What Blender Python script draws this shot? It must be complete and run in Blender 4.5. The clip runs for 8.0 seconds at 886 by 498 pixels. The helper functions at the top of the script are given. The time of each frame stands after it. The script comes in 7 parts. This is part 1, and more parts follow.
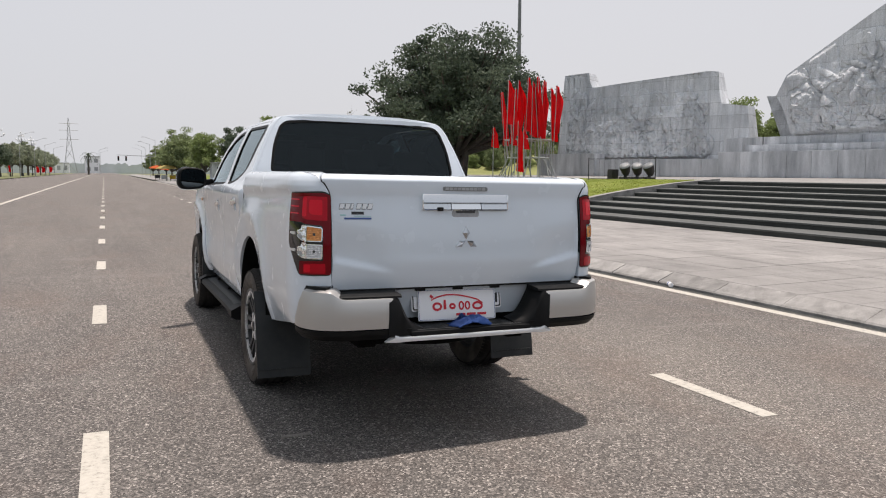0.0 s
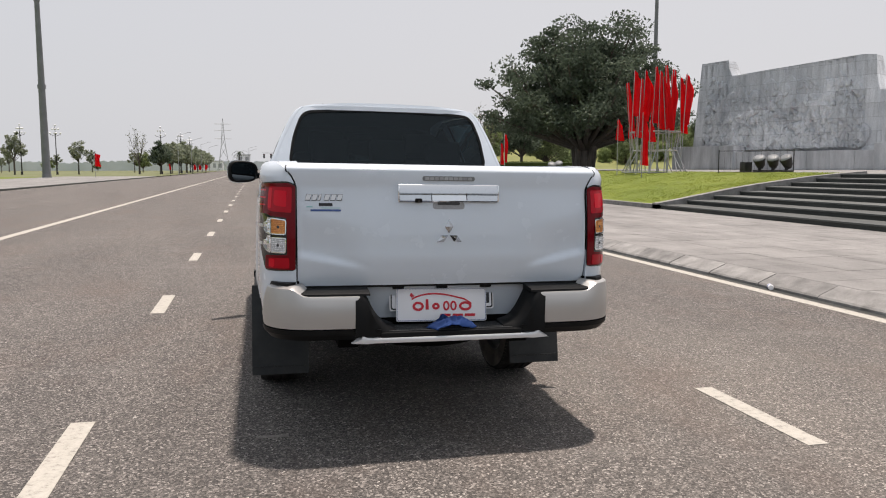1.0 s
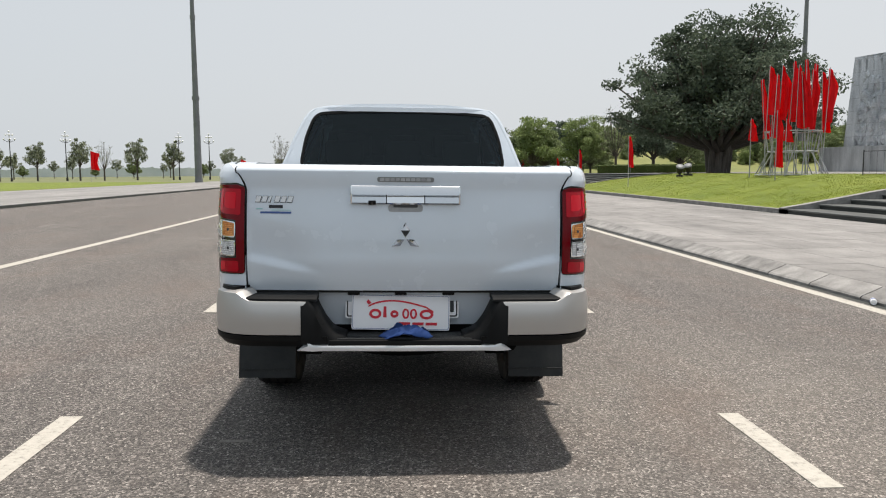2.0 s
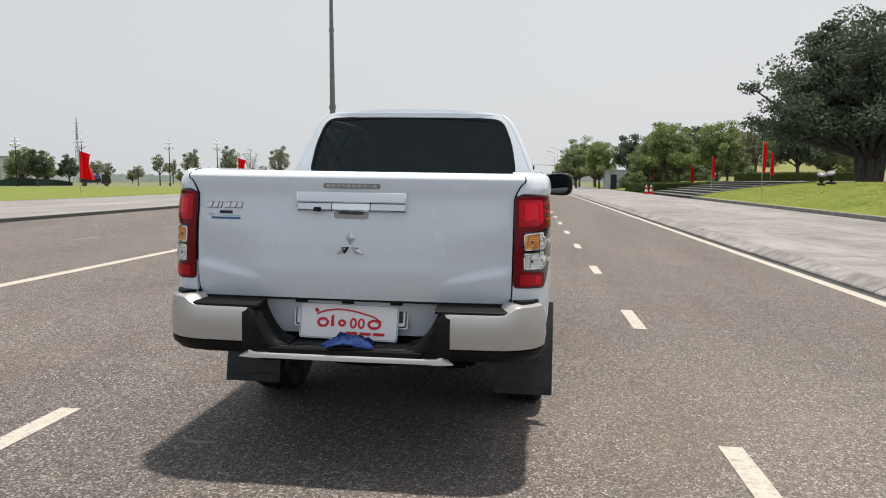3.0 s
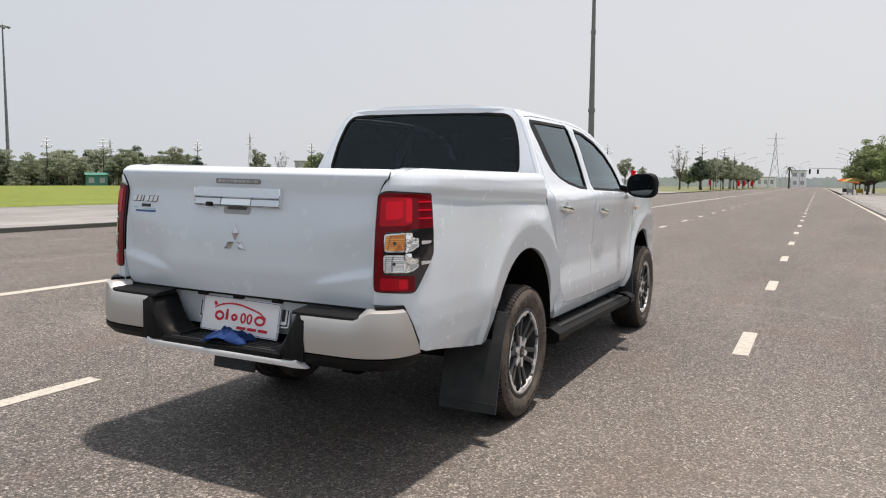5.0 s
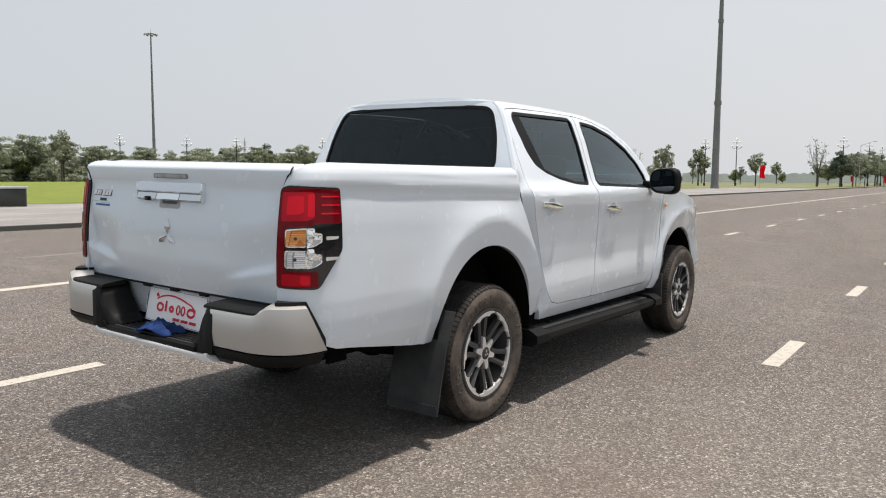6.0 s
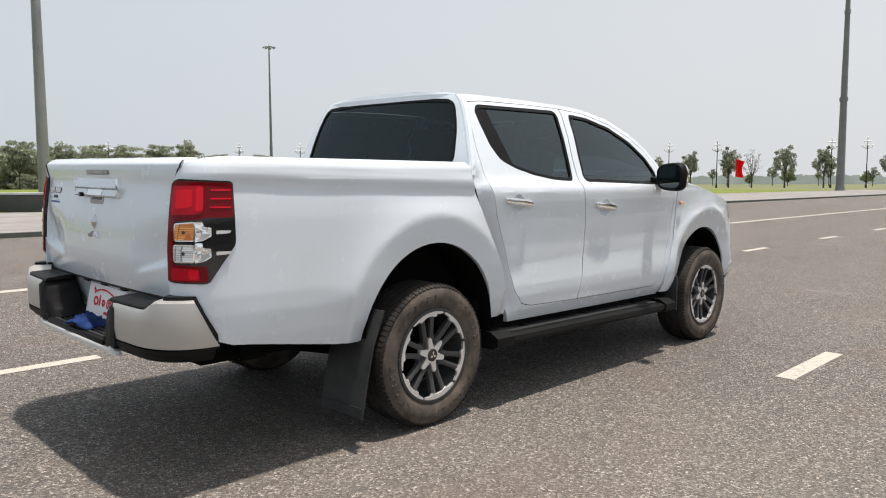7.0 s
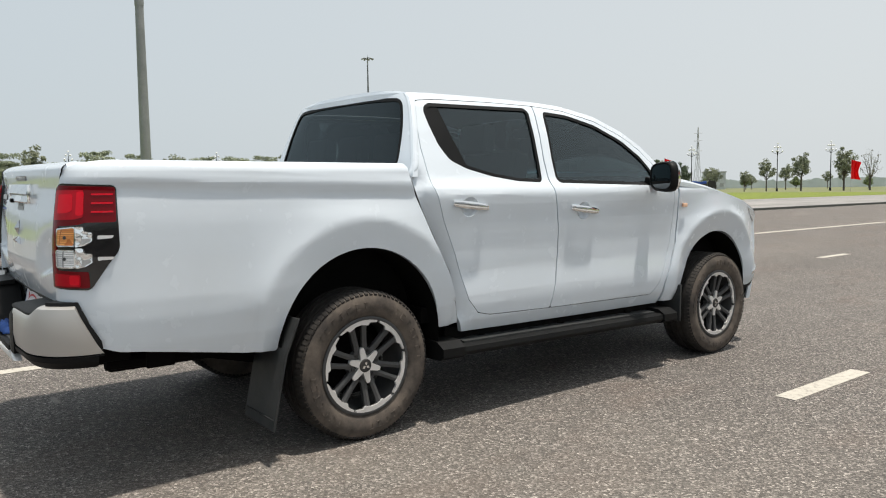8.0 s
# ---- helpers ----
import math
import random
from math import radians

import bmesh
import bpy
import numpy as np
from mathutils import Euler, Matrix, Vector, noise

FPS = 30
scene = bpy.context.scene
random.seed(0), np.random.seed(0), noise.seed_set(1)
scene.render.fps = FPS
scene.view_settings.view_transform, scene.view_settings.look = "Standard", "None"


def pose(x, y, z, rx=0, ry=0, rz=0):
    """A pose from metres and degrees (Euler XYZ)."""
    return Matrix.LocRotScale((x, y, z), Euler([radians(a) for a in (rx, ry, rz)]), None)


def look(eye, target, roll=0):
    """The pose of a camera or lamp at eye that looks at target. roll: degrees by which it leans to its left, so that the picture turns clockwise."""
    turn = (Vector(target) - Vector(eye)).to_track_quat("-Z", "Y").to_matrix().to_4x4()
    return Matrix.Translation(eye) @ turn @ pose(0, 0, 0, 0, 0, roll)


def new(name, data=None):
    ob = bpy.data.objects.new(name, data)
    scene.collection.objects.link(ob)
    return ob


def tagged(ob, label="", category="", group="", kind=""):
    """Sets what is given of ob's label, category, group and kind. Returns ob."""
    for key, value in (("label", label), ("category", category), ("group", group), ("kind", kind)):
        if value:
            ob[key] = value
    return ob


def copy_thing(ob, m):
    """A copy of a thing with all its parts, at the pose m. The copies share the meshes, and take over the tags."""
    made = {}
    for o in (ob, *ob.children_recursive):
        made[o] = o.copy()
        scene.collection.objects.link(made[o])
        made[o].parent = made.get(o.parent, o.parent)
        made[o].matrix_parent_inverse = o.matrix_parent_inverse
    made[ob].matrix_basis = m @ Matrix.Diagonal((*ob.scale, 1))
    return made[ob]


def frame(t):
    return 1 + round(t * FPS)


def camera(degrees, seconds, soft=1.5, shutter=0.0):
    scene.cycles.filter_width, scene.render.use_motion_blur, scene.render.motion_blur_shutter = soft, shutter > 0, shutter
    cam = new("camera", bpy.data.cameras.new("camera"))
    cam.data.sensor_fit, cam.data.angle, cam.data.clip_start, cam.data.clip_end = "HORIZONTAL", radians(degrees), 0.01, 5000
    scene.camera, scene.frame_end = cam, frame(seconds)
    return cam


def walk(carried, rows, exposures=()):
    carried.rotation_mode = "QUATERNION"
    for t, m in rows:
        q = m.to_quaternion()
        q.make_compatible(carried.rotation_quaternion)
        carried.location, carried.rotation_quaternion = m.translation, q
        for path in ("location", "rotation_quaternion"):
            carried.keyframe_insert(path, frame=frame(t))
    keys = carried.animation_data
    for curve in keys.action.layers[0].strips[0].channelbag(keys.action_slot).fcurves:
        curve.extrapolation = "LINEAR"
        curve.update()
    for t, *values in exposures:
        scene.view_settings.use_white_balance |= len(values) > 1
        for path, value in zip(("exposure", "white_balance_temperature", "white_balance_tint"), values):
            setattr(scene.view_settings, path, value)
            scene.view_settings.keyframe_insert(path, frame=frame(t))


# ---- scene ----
cam = camera(61.4, 8.0, 1.1)
PATH = [
    (0, (-1.665, -4.845, 1.380), (-0.863, -3.024, 1.177), 0.34),
    (0.5, (-1.270, -4.855, 1.361), (-0.633, -2.971, 1.150), 0.14),
    (1, (-0.846, -4.791, 1.348), (-0.384, -2.857, 1.132), -0.06),
    (1.5, (-0.432, -4.743, 1.336), (-0.146, -2.775, 1.122), -0.28),
    (3, (0.809, -4.550, 1.324), (0.567, -2.573, 1.139), -0.08),
    (3.5, (1.188, -4.410, 1.329), (0.770, -2.462, 1.151), 0.15),
    (4, (1.596, -4.277, 1.318), (1.002, -2.375, 1.144), 0.22),
    (4.5, (1.972, -4.088, 1.297), (1.215, -2.245, 1.124), 0.28),
    (6, (3.004, -3.312, 1.292), (1.821, -1.710, 1.104), 0.32),
    (6.5, (3.315, -3.013, 1.275), (2.016, -1.504, 1.087), 0.22),
    (7, (3.564, -2.649, 1.243), (2.159, -1.237, 1.067), -0.14),
    (7.5, (3.789, -2.285, 1.225), (2.291, -0.970, 1.062), -0.55),
    (8, (3.963, -1.900, 1.213), (2.382, -0.684, 1.057), -0.82),
]
walk(cam, [(t, look(eye, target, roll)) for t, eye, target, roll in PATH],
     exposures=[(0.0, 0.07, 6500, 16.0), (1.0, 0.04, 6560, 16.0), (1.5, 0.07, 6360, 10.5), (3.0, 0.13, 6540, 12.5), (3.5, 0.13, 6560, 10.5), (4.0, 0.14, 6720, 14.0), (4.5, 0.15, 6580, 15.5), (6.0, 0.16, 6540, 13.0), (7.5, 0.23, 6500, 11.0), (8.0, 0.17, 6480, 9.0)])

# ---- world and sun ----
SUN_DIR = Vector((-0.128, -0.114, -1.0)).normalized()
world = bpy.data.worlds.new("hazy_sky")
scene.world = world
world.use_nodes = True
wn = world.node_tree
wn.nodes.clear()
w_out = wn.nodes.new("ShaderNodeOutputWorld")
w_bg = wn.nodes.new("ShaderNodeBackground")
w_sky = wn.nodes.new("ShaderNodeTexSky")
w_mix = wn.nodes.new("ShaderNodeMix")
w_sky.sky_type = "NISHITA"
w_sky.sun_disc = False
w_sky.sun_elevation = math.asin(-SUN_DIR.z)
w_sky.sun_rotation = math.atan2(-SUN_DIR.x, -SUN_DIR.y)
w_sky.air_density, w_sky.dust_density, w_sky.ozone_density = 1.0, 6.0, 1.0
w_mix.data_type = "RGBA"
w_mix.inputs[0].default_value = 0.86
# the haze is a little brighter and warmer towards the sun's side
w_dir = wn.nodes.new("ShaderNodeTexCoord")
w_dot = wn.nodes.new("ShaderNodeVectorMath")
w_dot.operation = "DOT_PRODUCT"
w_dot.inputs[1].default_value = (0.57, 0.82, 0.0)
w_ramp = wn.nodes.new("ShaderNodeMapRange")
w_ramp.inputs["From Min"].default_value, w_ramp.inputs["From Max"].default_value = -1.0, 1.0
w_haze = wn.nodes.new("ShaderNodeMix")
w_haze.data_type = "RGBA"
w_haze.inputs[6].default_value = (5.6, 6.35, 6.85, 1)
w_haze.inputs[7].default_value = (7.75, 8.0, 8.05, 1)
wn.links.new(w_dir.outputs["Generated"], w_dot.inputs[0])
wn.links.new(w_dot.outputs["Value"], w_ramp.inputs["Value"])
wn.links.new(w_ramp.outputs["Result"], w_haze.inputs[0])
wn.links.new(w_haze.outputs[2], w_mix.inputs[7])
wn.links.new(w_sky.outputs[0], w_mix.inputs[6])
wn.links.new(w_mix.outputs[2], w_bg.inputs[0])
w_bg.inputs[1].default_value = 0.093
wn.links.new(w_bg.outputs[0], w_out.inputs[0])

sun_data = bpy.data.lights.new("sun", "SUN")
sun_data.energy, sun_data.angle, sun_data.color = 4.6, radians(2.4), (1.0, 0.92, 0.82)
sun = new("sun", sun_data)
sun.matrix_world = look((0, 0, 60), Vector((0, 0, 60)) + SUN_DIR)

# ---- materials ----


class Mat:
    """A small wrapper that strings nodes together."""

    def __init__(self, name, base=(0.5, 0.5, 0.5), rough=0.5, metal=0.0, **more):
        self.m = bpy.data.materials.new(name)
        self.m.use_nodes = True
        self.t = self.m.node_tree
        self.b = self.t.nodes["Principled BSDF"]
        self.b.inputs["Base Color"].default_value = (*base, 1)
        self.b.inputs["Roughness"].default_value = rough
        self.b.inputs["Metallic"].default_value = metal
        for key, value in more.items():
            self.b.inputs[key.replace("_", " ")].default_value = value
        self.co = None

    def node(self, kind, **inputs):
        n = self.t.nodes.new(kind)
        for key, value in inputs.items():
            n.inputs[key].default_value = value
        return n

    def link(self, a, b):
        self.t.links.new(a, b)

    def place(self, world_space=False):
        if self.co is None:
            if world_space:
                self.co = self.node("ShaderNodeNewGeometry").outputs["Position"]
            else:
                self.co = self.node("ShaderNodeTexCoord").outputs["Object"]
        return self.co

    def noise(self, scale, detail=4.0, rough=0.55, stretch=None):
        n = self.node("ShaderNodeTexNoise", Scale=scale, Detail=detail, Roughness=rough)
        co = self.place()
        if stretch:
            mp = self.node("ShaderNodeMapping")
            mp.inputs["Scale"].default_value = stretch
            self.link(co, mp.inputs["Vector"])
            co = mp.outputs["Vector"]
        self.link(co, n.inputs["Vector"])
        return n.outputs["Fac"]

    def voronoi(self, scale):
        n = self.node("ShaderNodeTexVoronoi", Scale=scale)
        self.link(self.place(), n.inputs["Vector"])
        return n

    def ramp(self, fac, stops):
        r = self.node("ShaderNodeValToRGB")
        e = r.color_ramp.elements
        while len(e) < len(stops):
            e.new(0.5)
        for el, (pos, col) in zip(e, stops):
            el.position = pos
            el.color = (*col, 1) if len(col) == 3 else col
        self.link(fac, r.inputs[0])
        return r.outputs["Color"]

    def mix(self, a, b, fac=0.5, how="MIX"):
        m = self.node("ShaderNodeMix")
        m.data_type, m.blend_type = "RGBA", how
        for slot, v in ((0, fac), (6, a), (7, b)):
            if isinstance(v, (int, float)):
                m.inputs[slot].default_value = v
            elif isinstance(v, tuple):
                m.inputs[slot].default_value = (*v, 1)
            else:
                self.link(v, m.inputs[slot])
        return m.outputs[2]

    def bump(self, height, strength=0.3, distance=0.01):
        n = self.node("ShaderNodeBump", Strength=strength, Distance=distance)
        self.link(height, n.inputs["Height"])
        self.link(n.outputs["Normal"], self.b.inputs["Normal"])

    def colour(self, c):
        self.link(c, self.b.inputs["Base Color"])

    def rough(self, c):
        self.link(c, self.b.inputs["Roughness"])


def grey(a):
    return (a, a, a)


def make_paint():
    w = Mat("white_paint", (0.74, 0.76, 0.78), 0.3, Coat_Weight=0.8, Coat_Roughness=0.06)
    dust = w.ramp(w.noise(2.2, 5), [(0.4, (0.662, 0.728, 0.798)), (0.75, (0.632, 0.692, 0.752))])
    w.colour(dust)
    w.rough(w.ramp(w.noise(9, 4), [(0.3, grey(0.22)), (0.8, grey(0.3))]))
    return w.m


def make_asphalt():
    w = Mat("asphalt", rough=0.85)
    w.place(True)
    v = w.voronoi(100)
    chips = w.ramp(v.outputs["Color"], [(0.0, (0.033, 0.030, 0.028)), (0.4, (0.084, 0.077, 0.071)), (0.7, (0.157, 0.143, 0.131)), (0.88, (0.31, 0.285, 0.262)), (1.0, (0.51, 0.475, 0.435))])
    fine = w.ramp(w.noise(160, 3, 0.7), [(0.35, grey(0.48)), (0.65, grey(1.58))])
    c = w.mix(chips, fine, 1.0, "MULTIPLY")
    patch = w.ramp(w.noise(0.45, 5, 0.6, (1.6, 0.35, 1)), [(0.3, (0.8, 0.79, 0.79)), (0.55, (1, 0.99, 0.98)), (0.8, (1.18, 1.15, 1.12))])
    c = w.mix(c, patch, 1.0, "MULTIPLY")
    rust = w.ramp(w.noise(0.9, 6, 0.7, (1, 0.5, 1)), [(0.5, grey(0)), (0.75, grey(0.38))])
    c = w.mix(c, (0.135, 0.088, 0.066), rust)
    pale = w.ramp(w.noise(0.6, 5, 0.75, (0.5, 2.0, 1)), [(0.56, grey(0)), (0.76, grey(0.5))])
    c = w.mix(c, (0.24, 0.225, 0.21), pale)
    # a mottled paler area round one spot beside the wheel track
    far = w.node("ShaderNodeVectorMath")
    far.operation = "DISTANCE"
    far.inputs[1].default_value = (2.2, -0.4, 0.0)
    w.link(w.place(), far.inputs[0])
    near = w.node("ShaderNodeMapRange")
    near.inputs["From Min"].default_value, near.inputs["From Max"].default_value = 2.8, 0.8
    w.link(far.outputs["Value"], near.inputs["Value"])
    dusty = w.mix(w.ramp(w.noise(1.3, 6, 0.7), [(0.3, grey(0.05)), (0.7, grey(0.2))]), near.outputs["Result"], 1.0, "MULTIPLY")
    c = w.mix(c, (0.30, 0.27, 0.225), dusty)
    w.colour(c)
    w.bump(v.outputs["Distance"], 0.8, 0.008)
    return w.m


def make_line():
    w = Mat("road_paint", rough=0.7)
    w.place(True)
    worn = w.ramp(w.noise(26, 6, 0.7), [(0.3, (0.2, 0.185, 0.165)), (0.46, (0.42, 0.395, 0.345)), (0.8, (0.53, 0.5, 0.445))])
    v = w.voronoi(95)
    w.colour(worn)
    w.bump(v.outputs["Distance"], 0.35, 0.005)
    return w.m


def make_faint_line():
    w = Mat("worn_road_paint", rough=0.8)
    w.place(True)
    w.colour(w.ramp(w.noise(26, 6, 0.7), [(0.35, (0.15, 0.138, 0.125)), (0.6, (0.24, 0.222, 0.2))]))
    w.bump(w.voronoi(95).outputs["Distance"], 0.35, 0.005)
    return w.m


def make_reflector():
    w = Mat("lamp_reflector", (0.93, 0.94, 0.95), 0.12, 0.9)
    w.bump(w.noise(28, 1), 0.45, 0.02)
    return w.m


def make_stone(name, dark, light, scale=1.2, bump=0.2, streak=None, rough=0.75, world_space=True):
    w = Mat(name, rough=rough)
    w.place(world_space)
    a = w.ramp(w.noise(scale, 6, 0.6, streak), [(0.3, dark), (0.7, light)])
    s = w.ramp(w.noise(scale * 22, 4, 0.6), [(0.3, grey(0.82)), (0.7, grey(1.12))])
    info = w.node("ShaderNodeObjectInfo")
    tone = w.ramp(info.outputs["Random"], [(0.0, grey(0.8)), (1.0, grey(1.12))])
    w.colour(w.mix(w.mix(a, s, 1.0, "MULTIPLY"), tone, 1.0, "MULTIPLY"))
    w.bump(w.noise(scale * 30, 4), bump, 0.01)
    return w.m


def make_leaf(name, dark, light, scale=0.8, spread=0.4, gloss=0.25):
    w = Mat(name, rough=0.55)
    w.place(True)
    g = w.node("ShaderNodeNewGeometry")
    big = w.ramp(w.noise(scale, 3), [(0.3, dark), (0.7, light)])
    r = w.ramp(g.outputs["Random Per Island"], [(0.0, grey(1 - spread)), (1.0, grey(1 + spread))])
    w.colour(w.mix(big, r, 1.0, "MULTIPLY"))
    w.b.inputs["Specular IOR Level"].default_value = gloss
    thin_leaf = w.node("ShaderNodeBsdfTranslucent")
    both = w.node("ShaderNodeMixShader")
    both.inputs[0].default_value = 0.3
    w.link(w.b.inputs["Base Color"].links[0].from_socket, thin_leaf.inputs["Color"])
    w.link(w.b.outputs[0], both.inputs[1])
    w.link(thin_leaf.outputs[0], both.inputs[2])
    w.link(both.outputs[0], w.t.nodes["Material Output"].inputs[0])
    return w.m


def make_grass():
    w = Mat("grass", rough=0.9)
    w.place(True)
    a = w.ramp(w.noise(0.35, 6, 0.7), [(0.3, (0.105, 0.15, 0.010)), (0.55, (0.15, 0.188, 0.015)), (0.75, (0.2, 0.215, 0.03))])
    t = w.ramp(w.noise(2.6, 5, 0.75), [(0.3, grey(0.72)), (0.7, grey(1.22))])
    s = w.ramp(w.noise(18, 4, 0.75), [(0.3, grey(0.6)), (0.7, grey(1.35))])
    w.colour(w.mix(w.mix(a, t, 1.0, "MULTIPLY"), s, 1.0, "MULTIPLY"))
    w.bump(w.noise(30, 5, 0.7), 0.3, 0.03)
    return w.m


def make_cloth(name, col, dark):
    w = Mat(name, rough=0.8)
    w.colour(w.ramp(w.noise(3, 4), [(0.3, dark), (0.7, col)]))
    w.bump(w.noise(300, 2), 0.2, 0.002)
    lit = w.node("ShaderNodeBsdfTranslucent")
    both = w.node("ShaderNodeMixShader")
    both.inputs[0].default_value = 0.5
    w.link(w.b.inputs["Base Color"].links[0].from_socket, lit.inputs["Color"])
    w.link(w.b.outputs[0], both.inputs[1])
    w.link(lit.outputs[0], both.inputs[2])
    w.link(both.outputs[0], w.t.nodes["Material Output"].inputs[0])
    return w.m


def make_rubber(name, base, dust, amount=0.6, rough=0.75, gloss=0.22):
    w = Mat(name, rough=rough)
    f = w.ramp(w.noise(7, 6, 0.65), [(0.35, grey(0)), (0.8, grey(amount))])
    w.colour(w.mix(base, dust, f))
    w.bump(w.noise(120, 3), 0.15, 0.003)
    w.b.inputs["Specular IOR Level"].default_value = gloss
    return w.m


def make_glass(name, tint, rough=0.0, index=1.45):
    """Tinted glass: a thin pane that lets tinted light through and mirrors the sky."""
    m = bpy.data.materials.new(name)
    m.use_nodes = True
    t = m.node_tree
    t.nodes.remove(t.nodes["Principled BSDF"])
    clear = t.nodes.new("ShaderNodeBsdfTransparent")
    clear.inputs[0].default_value = (*tint, 1)
    shine = t.nodes.new("ShaderNodeBsdfGlossy")
    shine.inputs["Roughness"].default_value = rough
    shine.inputs[0].default_value = (0.82, 0.95, 1, 1)
    fr = t.nodes.new("ShaderNodeFresnel")
    fr.inputs[0].default_value = index
    mx = t.nodes.new("ShaderNodeMixShader")
    t.links.new(fr.outputs[0], mx.inputs[0])
    t.links.new(clear.outputs[0], mx.inputs[1])
    t.links.new(shine.outputs[0], mx.inputs[2])
    t.links.new(mx.outputs[0], t.nodes["Material Output"].inputs[0])
    return m


PAINT = make_paint()
ASPHALT = make_asphalt()
LINE = make_line()
FAINT_LINE = make_faint_line()
REFLECTOR = make_reflector()
MARKER = Mat("pale_amber_plastic", (0.8, 0.5, 0.34), 0.25).m


def make_pavement():
    w = Mat("pavement_stone", rough=0.8)
    w.place(True)
    a = w.ramp(w.noise(0.4, 6, 0.6, (1, 0.35, 1)), [(0.3, (0.19, 0.183, 0.175)), (0.7, (0.32, 0.308, 0.294))])
    g = w.ramp(w.noise(30, 4, 0.65), [(0.3, grey(0.82)), (0.7, grey(1.14))])
    c = w.mix(a, g, 1.0, "MULTIPLY")
    stain = w.ramp(w.noise(0.55, 6, 0.7, (1.3, 0.3, 1)), [(0.55, grey(0)), (0.72, grey(0.55))])
    c = w.mix(c, (0.11, 0.105, 0.1), stain)
    bricks = w.node("ShaderNodeTexBrick", Scale=1.0)
    bricks.inputs["Brick Width"].default_value = 0.9
    bricks.inputs["Row Height"].default_value = 0.6
    bricks.inputs["Mortar Size"].default_value = 0.011
    bricks.inputs["Color1"].default_value = (1, 1, 1, 1)
    bricks.inputs["Color2"].default_value = (0.84, 0.85, 0.86, 1)
    bricks.inputs["Mortar"].default_value = (0.62, 0.61, 0.6, 1)
    w.link(w.place(), bricks.inputs["Vector"])
    w.colour(w.mix(c, bricks.outputs["Color"], 1.0, "MULTIPLY"))
    w.bump(w.noise(40, 4), 0.25, 0.006)
    return w.m


PAVE = make_pavement()


def make_slab():
    w = Mat("paving_slab_stone", rough=0.8)
    w.place(True)
    a = w.ramp(w.noise(0.4, 6, 0.6, (1, 0.35, 1)), [(0.3, (0.18, 0.173, 0.165)), (0.7, (0.305, 0.293, 0.28))])
    g = w.ramp(w.noise(30, 4, 0.65), [(0.3, grey(0.82)), (0.7, grey(1.14))])
    stain = w.ramp(w.noise(0.55, 6, 0.7, (1.3, 0.3, 1)), [(0.55, grey(0)), (0.72, grey(0.5))])
    blot = w.ramp(w.noise(2.4, 6, 0.75, (1, 0.4, 1)), [(0.32, grey(0.74)), (0.5, grey(1.0)), (0.7, grey(1.16))])
    c = w.mix(w.mix(a, g, 1.0, "MULTIPLY"), blot, 1.0, "MULTIPLY")
    c = w.mix(c, (0.1, 0.096, 0.092), stain)
    info = w.node("ShaderNodeObjectInfo")
    tone = w.ramp(info.outputs["Random"], [(0.0, grey(0.88)), (1.0, grey(1.04))])
    w.colour(w.mix(c, tone, 1.0, "MULTIPLY"))
    w.bump(w.noise(40, 4), 0.25, 0.006)
    return w.m


SLAB = make_slab()
KERB = make_stone("kerb_stone", (0.15, 0.145, 0.138), (0.32, 0.31, 0.296), 4.0, 0.5)
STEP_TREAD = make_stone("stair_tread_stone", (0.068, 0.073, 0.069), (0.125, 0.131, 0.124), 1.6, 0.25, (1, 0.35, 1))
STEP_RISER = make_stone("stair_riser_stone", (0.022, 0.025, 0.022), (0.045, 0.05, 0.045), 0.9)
MARBLE = make_stone("grey_marble", (0.38, 0.405, 0.435), (0.77, 0.795, 0.825), 0.6, 0.35, (1, 1, 0.4))
PLINTH = make_stone("plinth_marble", (0.3, 0.318, 0.34), (0.68, 0.70, 0.725), 0.9, 0.3, (1.6, 1.6, 0.25))


def make_relief_marble():
    """Carved marble: cloudy grey blocks with tight joints and rain streaks."""
    w = Mat("carved_marble", rough=0.78)
    w.place(True)
    a = w.ramp(w.noise(0.55, 6, 0.62, (1, 1, 0.45)), [(0.3, (0.50, 0.525, 0.555)), (0.7, (0.84, 0.86, 0.885))])
    s = w.ramp(w.noise(14, 5, 0.65), [(0.3, grey(0.8)), (0.7, grey(1.14))])
    rain = w.ramp(w.noise(1.5, 5, 0.7, (2.2, 2.2, 0.12)), [(0.42, grey(1.0)), (0.72, grey(0.72))])
    run = w.node("ShaderNodeVectorMath")
    run.operation = "DOT_PRODUCT"
    run.inputs[1].default_value = (0.36, -0.93, 0)
    w.link(w.place(), run.inputs[0])
    sep = w.node("ShaderNodeSeparateXYZ")
    w.link(w.place(), sep.inputs[0])
    flat = w.node("ShaderNodeCombineXYZ")
    w.link(run.outputs["Value"], flat.inputs["X"])
    w.link(sep.outputs["Z"], flat.inputs["Y"])
    blocks = w.node("ShaderNodeTexBrick", Scale=1.0)
    for key, v in (("Brick Width", 1.9), ("Row Height", 0.95), ("Mortar Size", 0.012)):
        blocks.inputs[key].default_value = v
    for key, c in (("Color1", 1.06), ("Color2", 0.84), ("Mortar", 0.6)):
        blocks.inputs[key].default_value = (c, c, c, 1)
    w.link(flat.outputs[0], blocks.inputs["Vector"])
    c = w.mix(w.mix(a, s, 1.0, "MULTIPLY"), rain, 1.0, "MULTIPLY")
    w.colour(w.mix(c, blocks.outputs["Color"], 1.0, "MULTIPLY"))
    w.bump(w.noise(9, 5, 0.7), 0.5, 0.05)
    return w.m


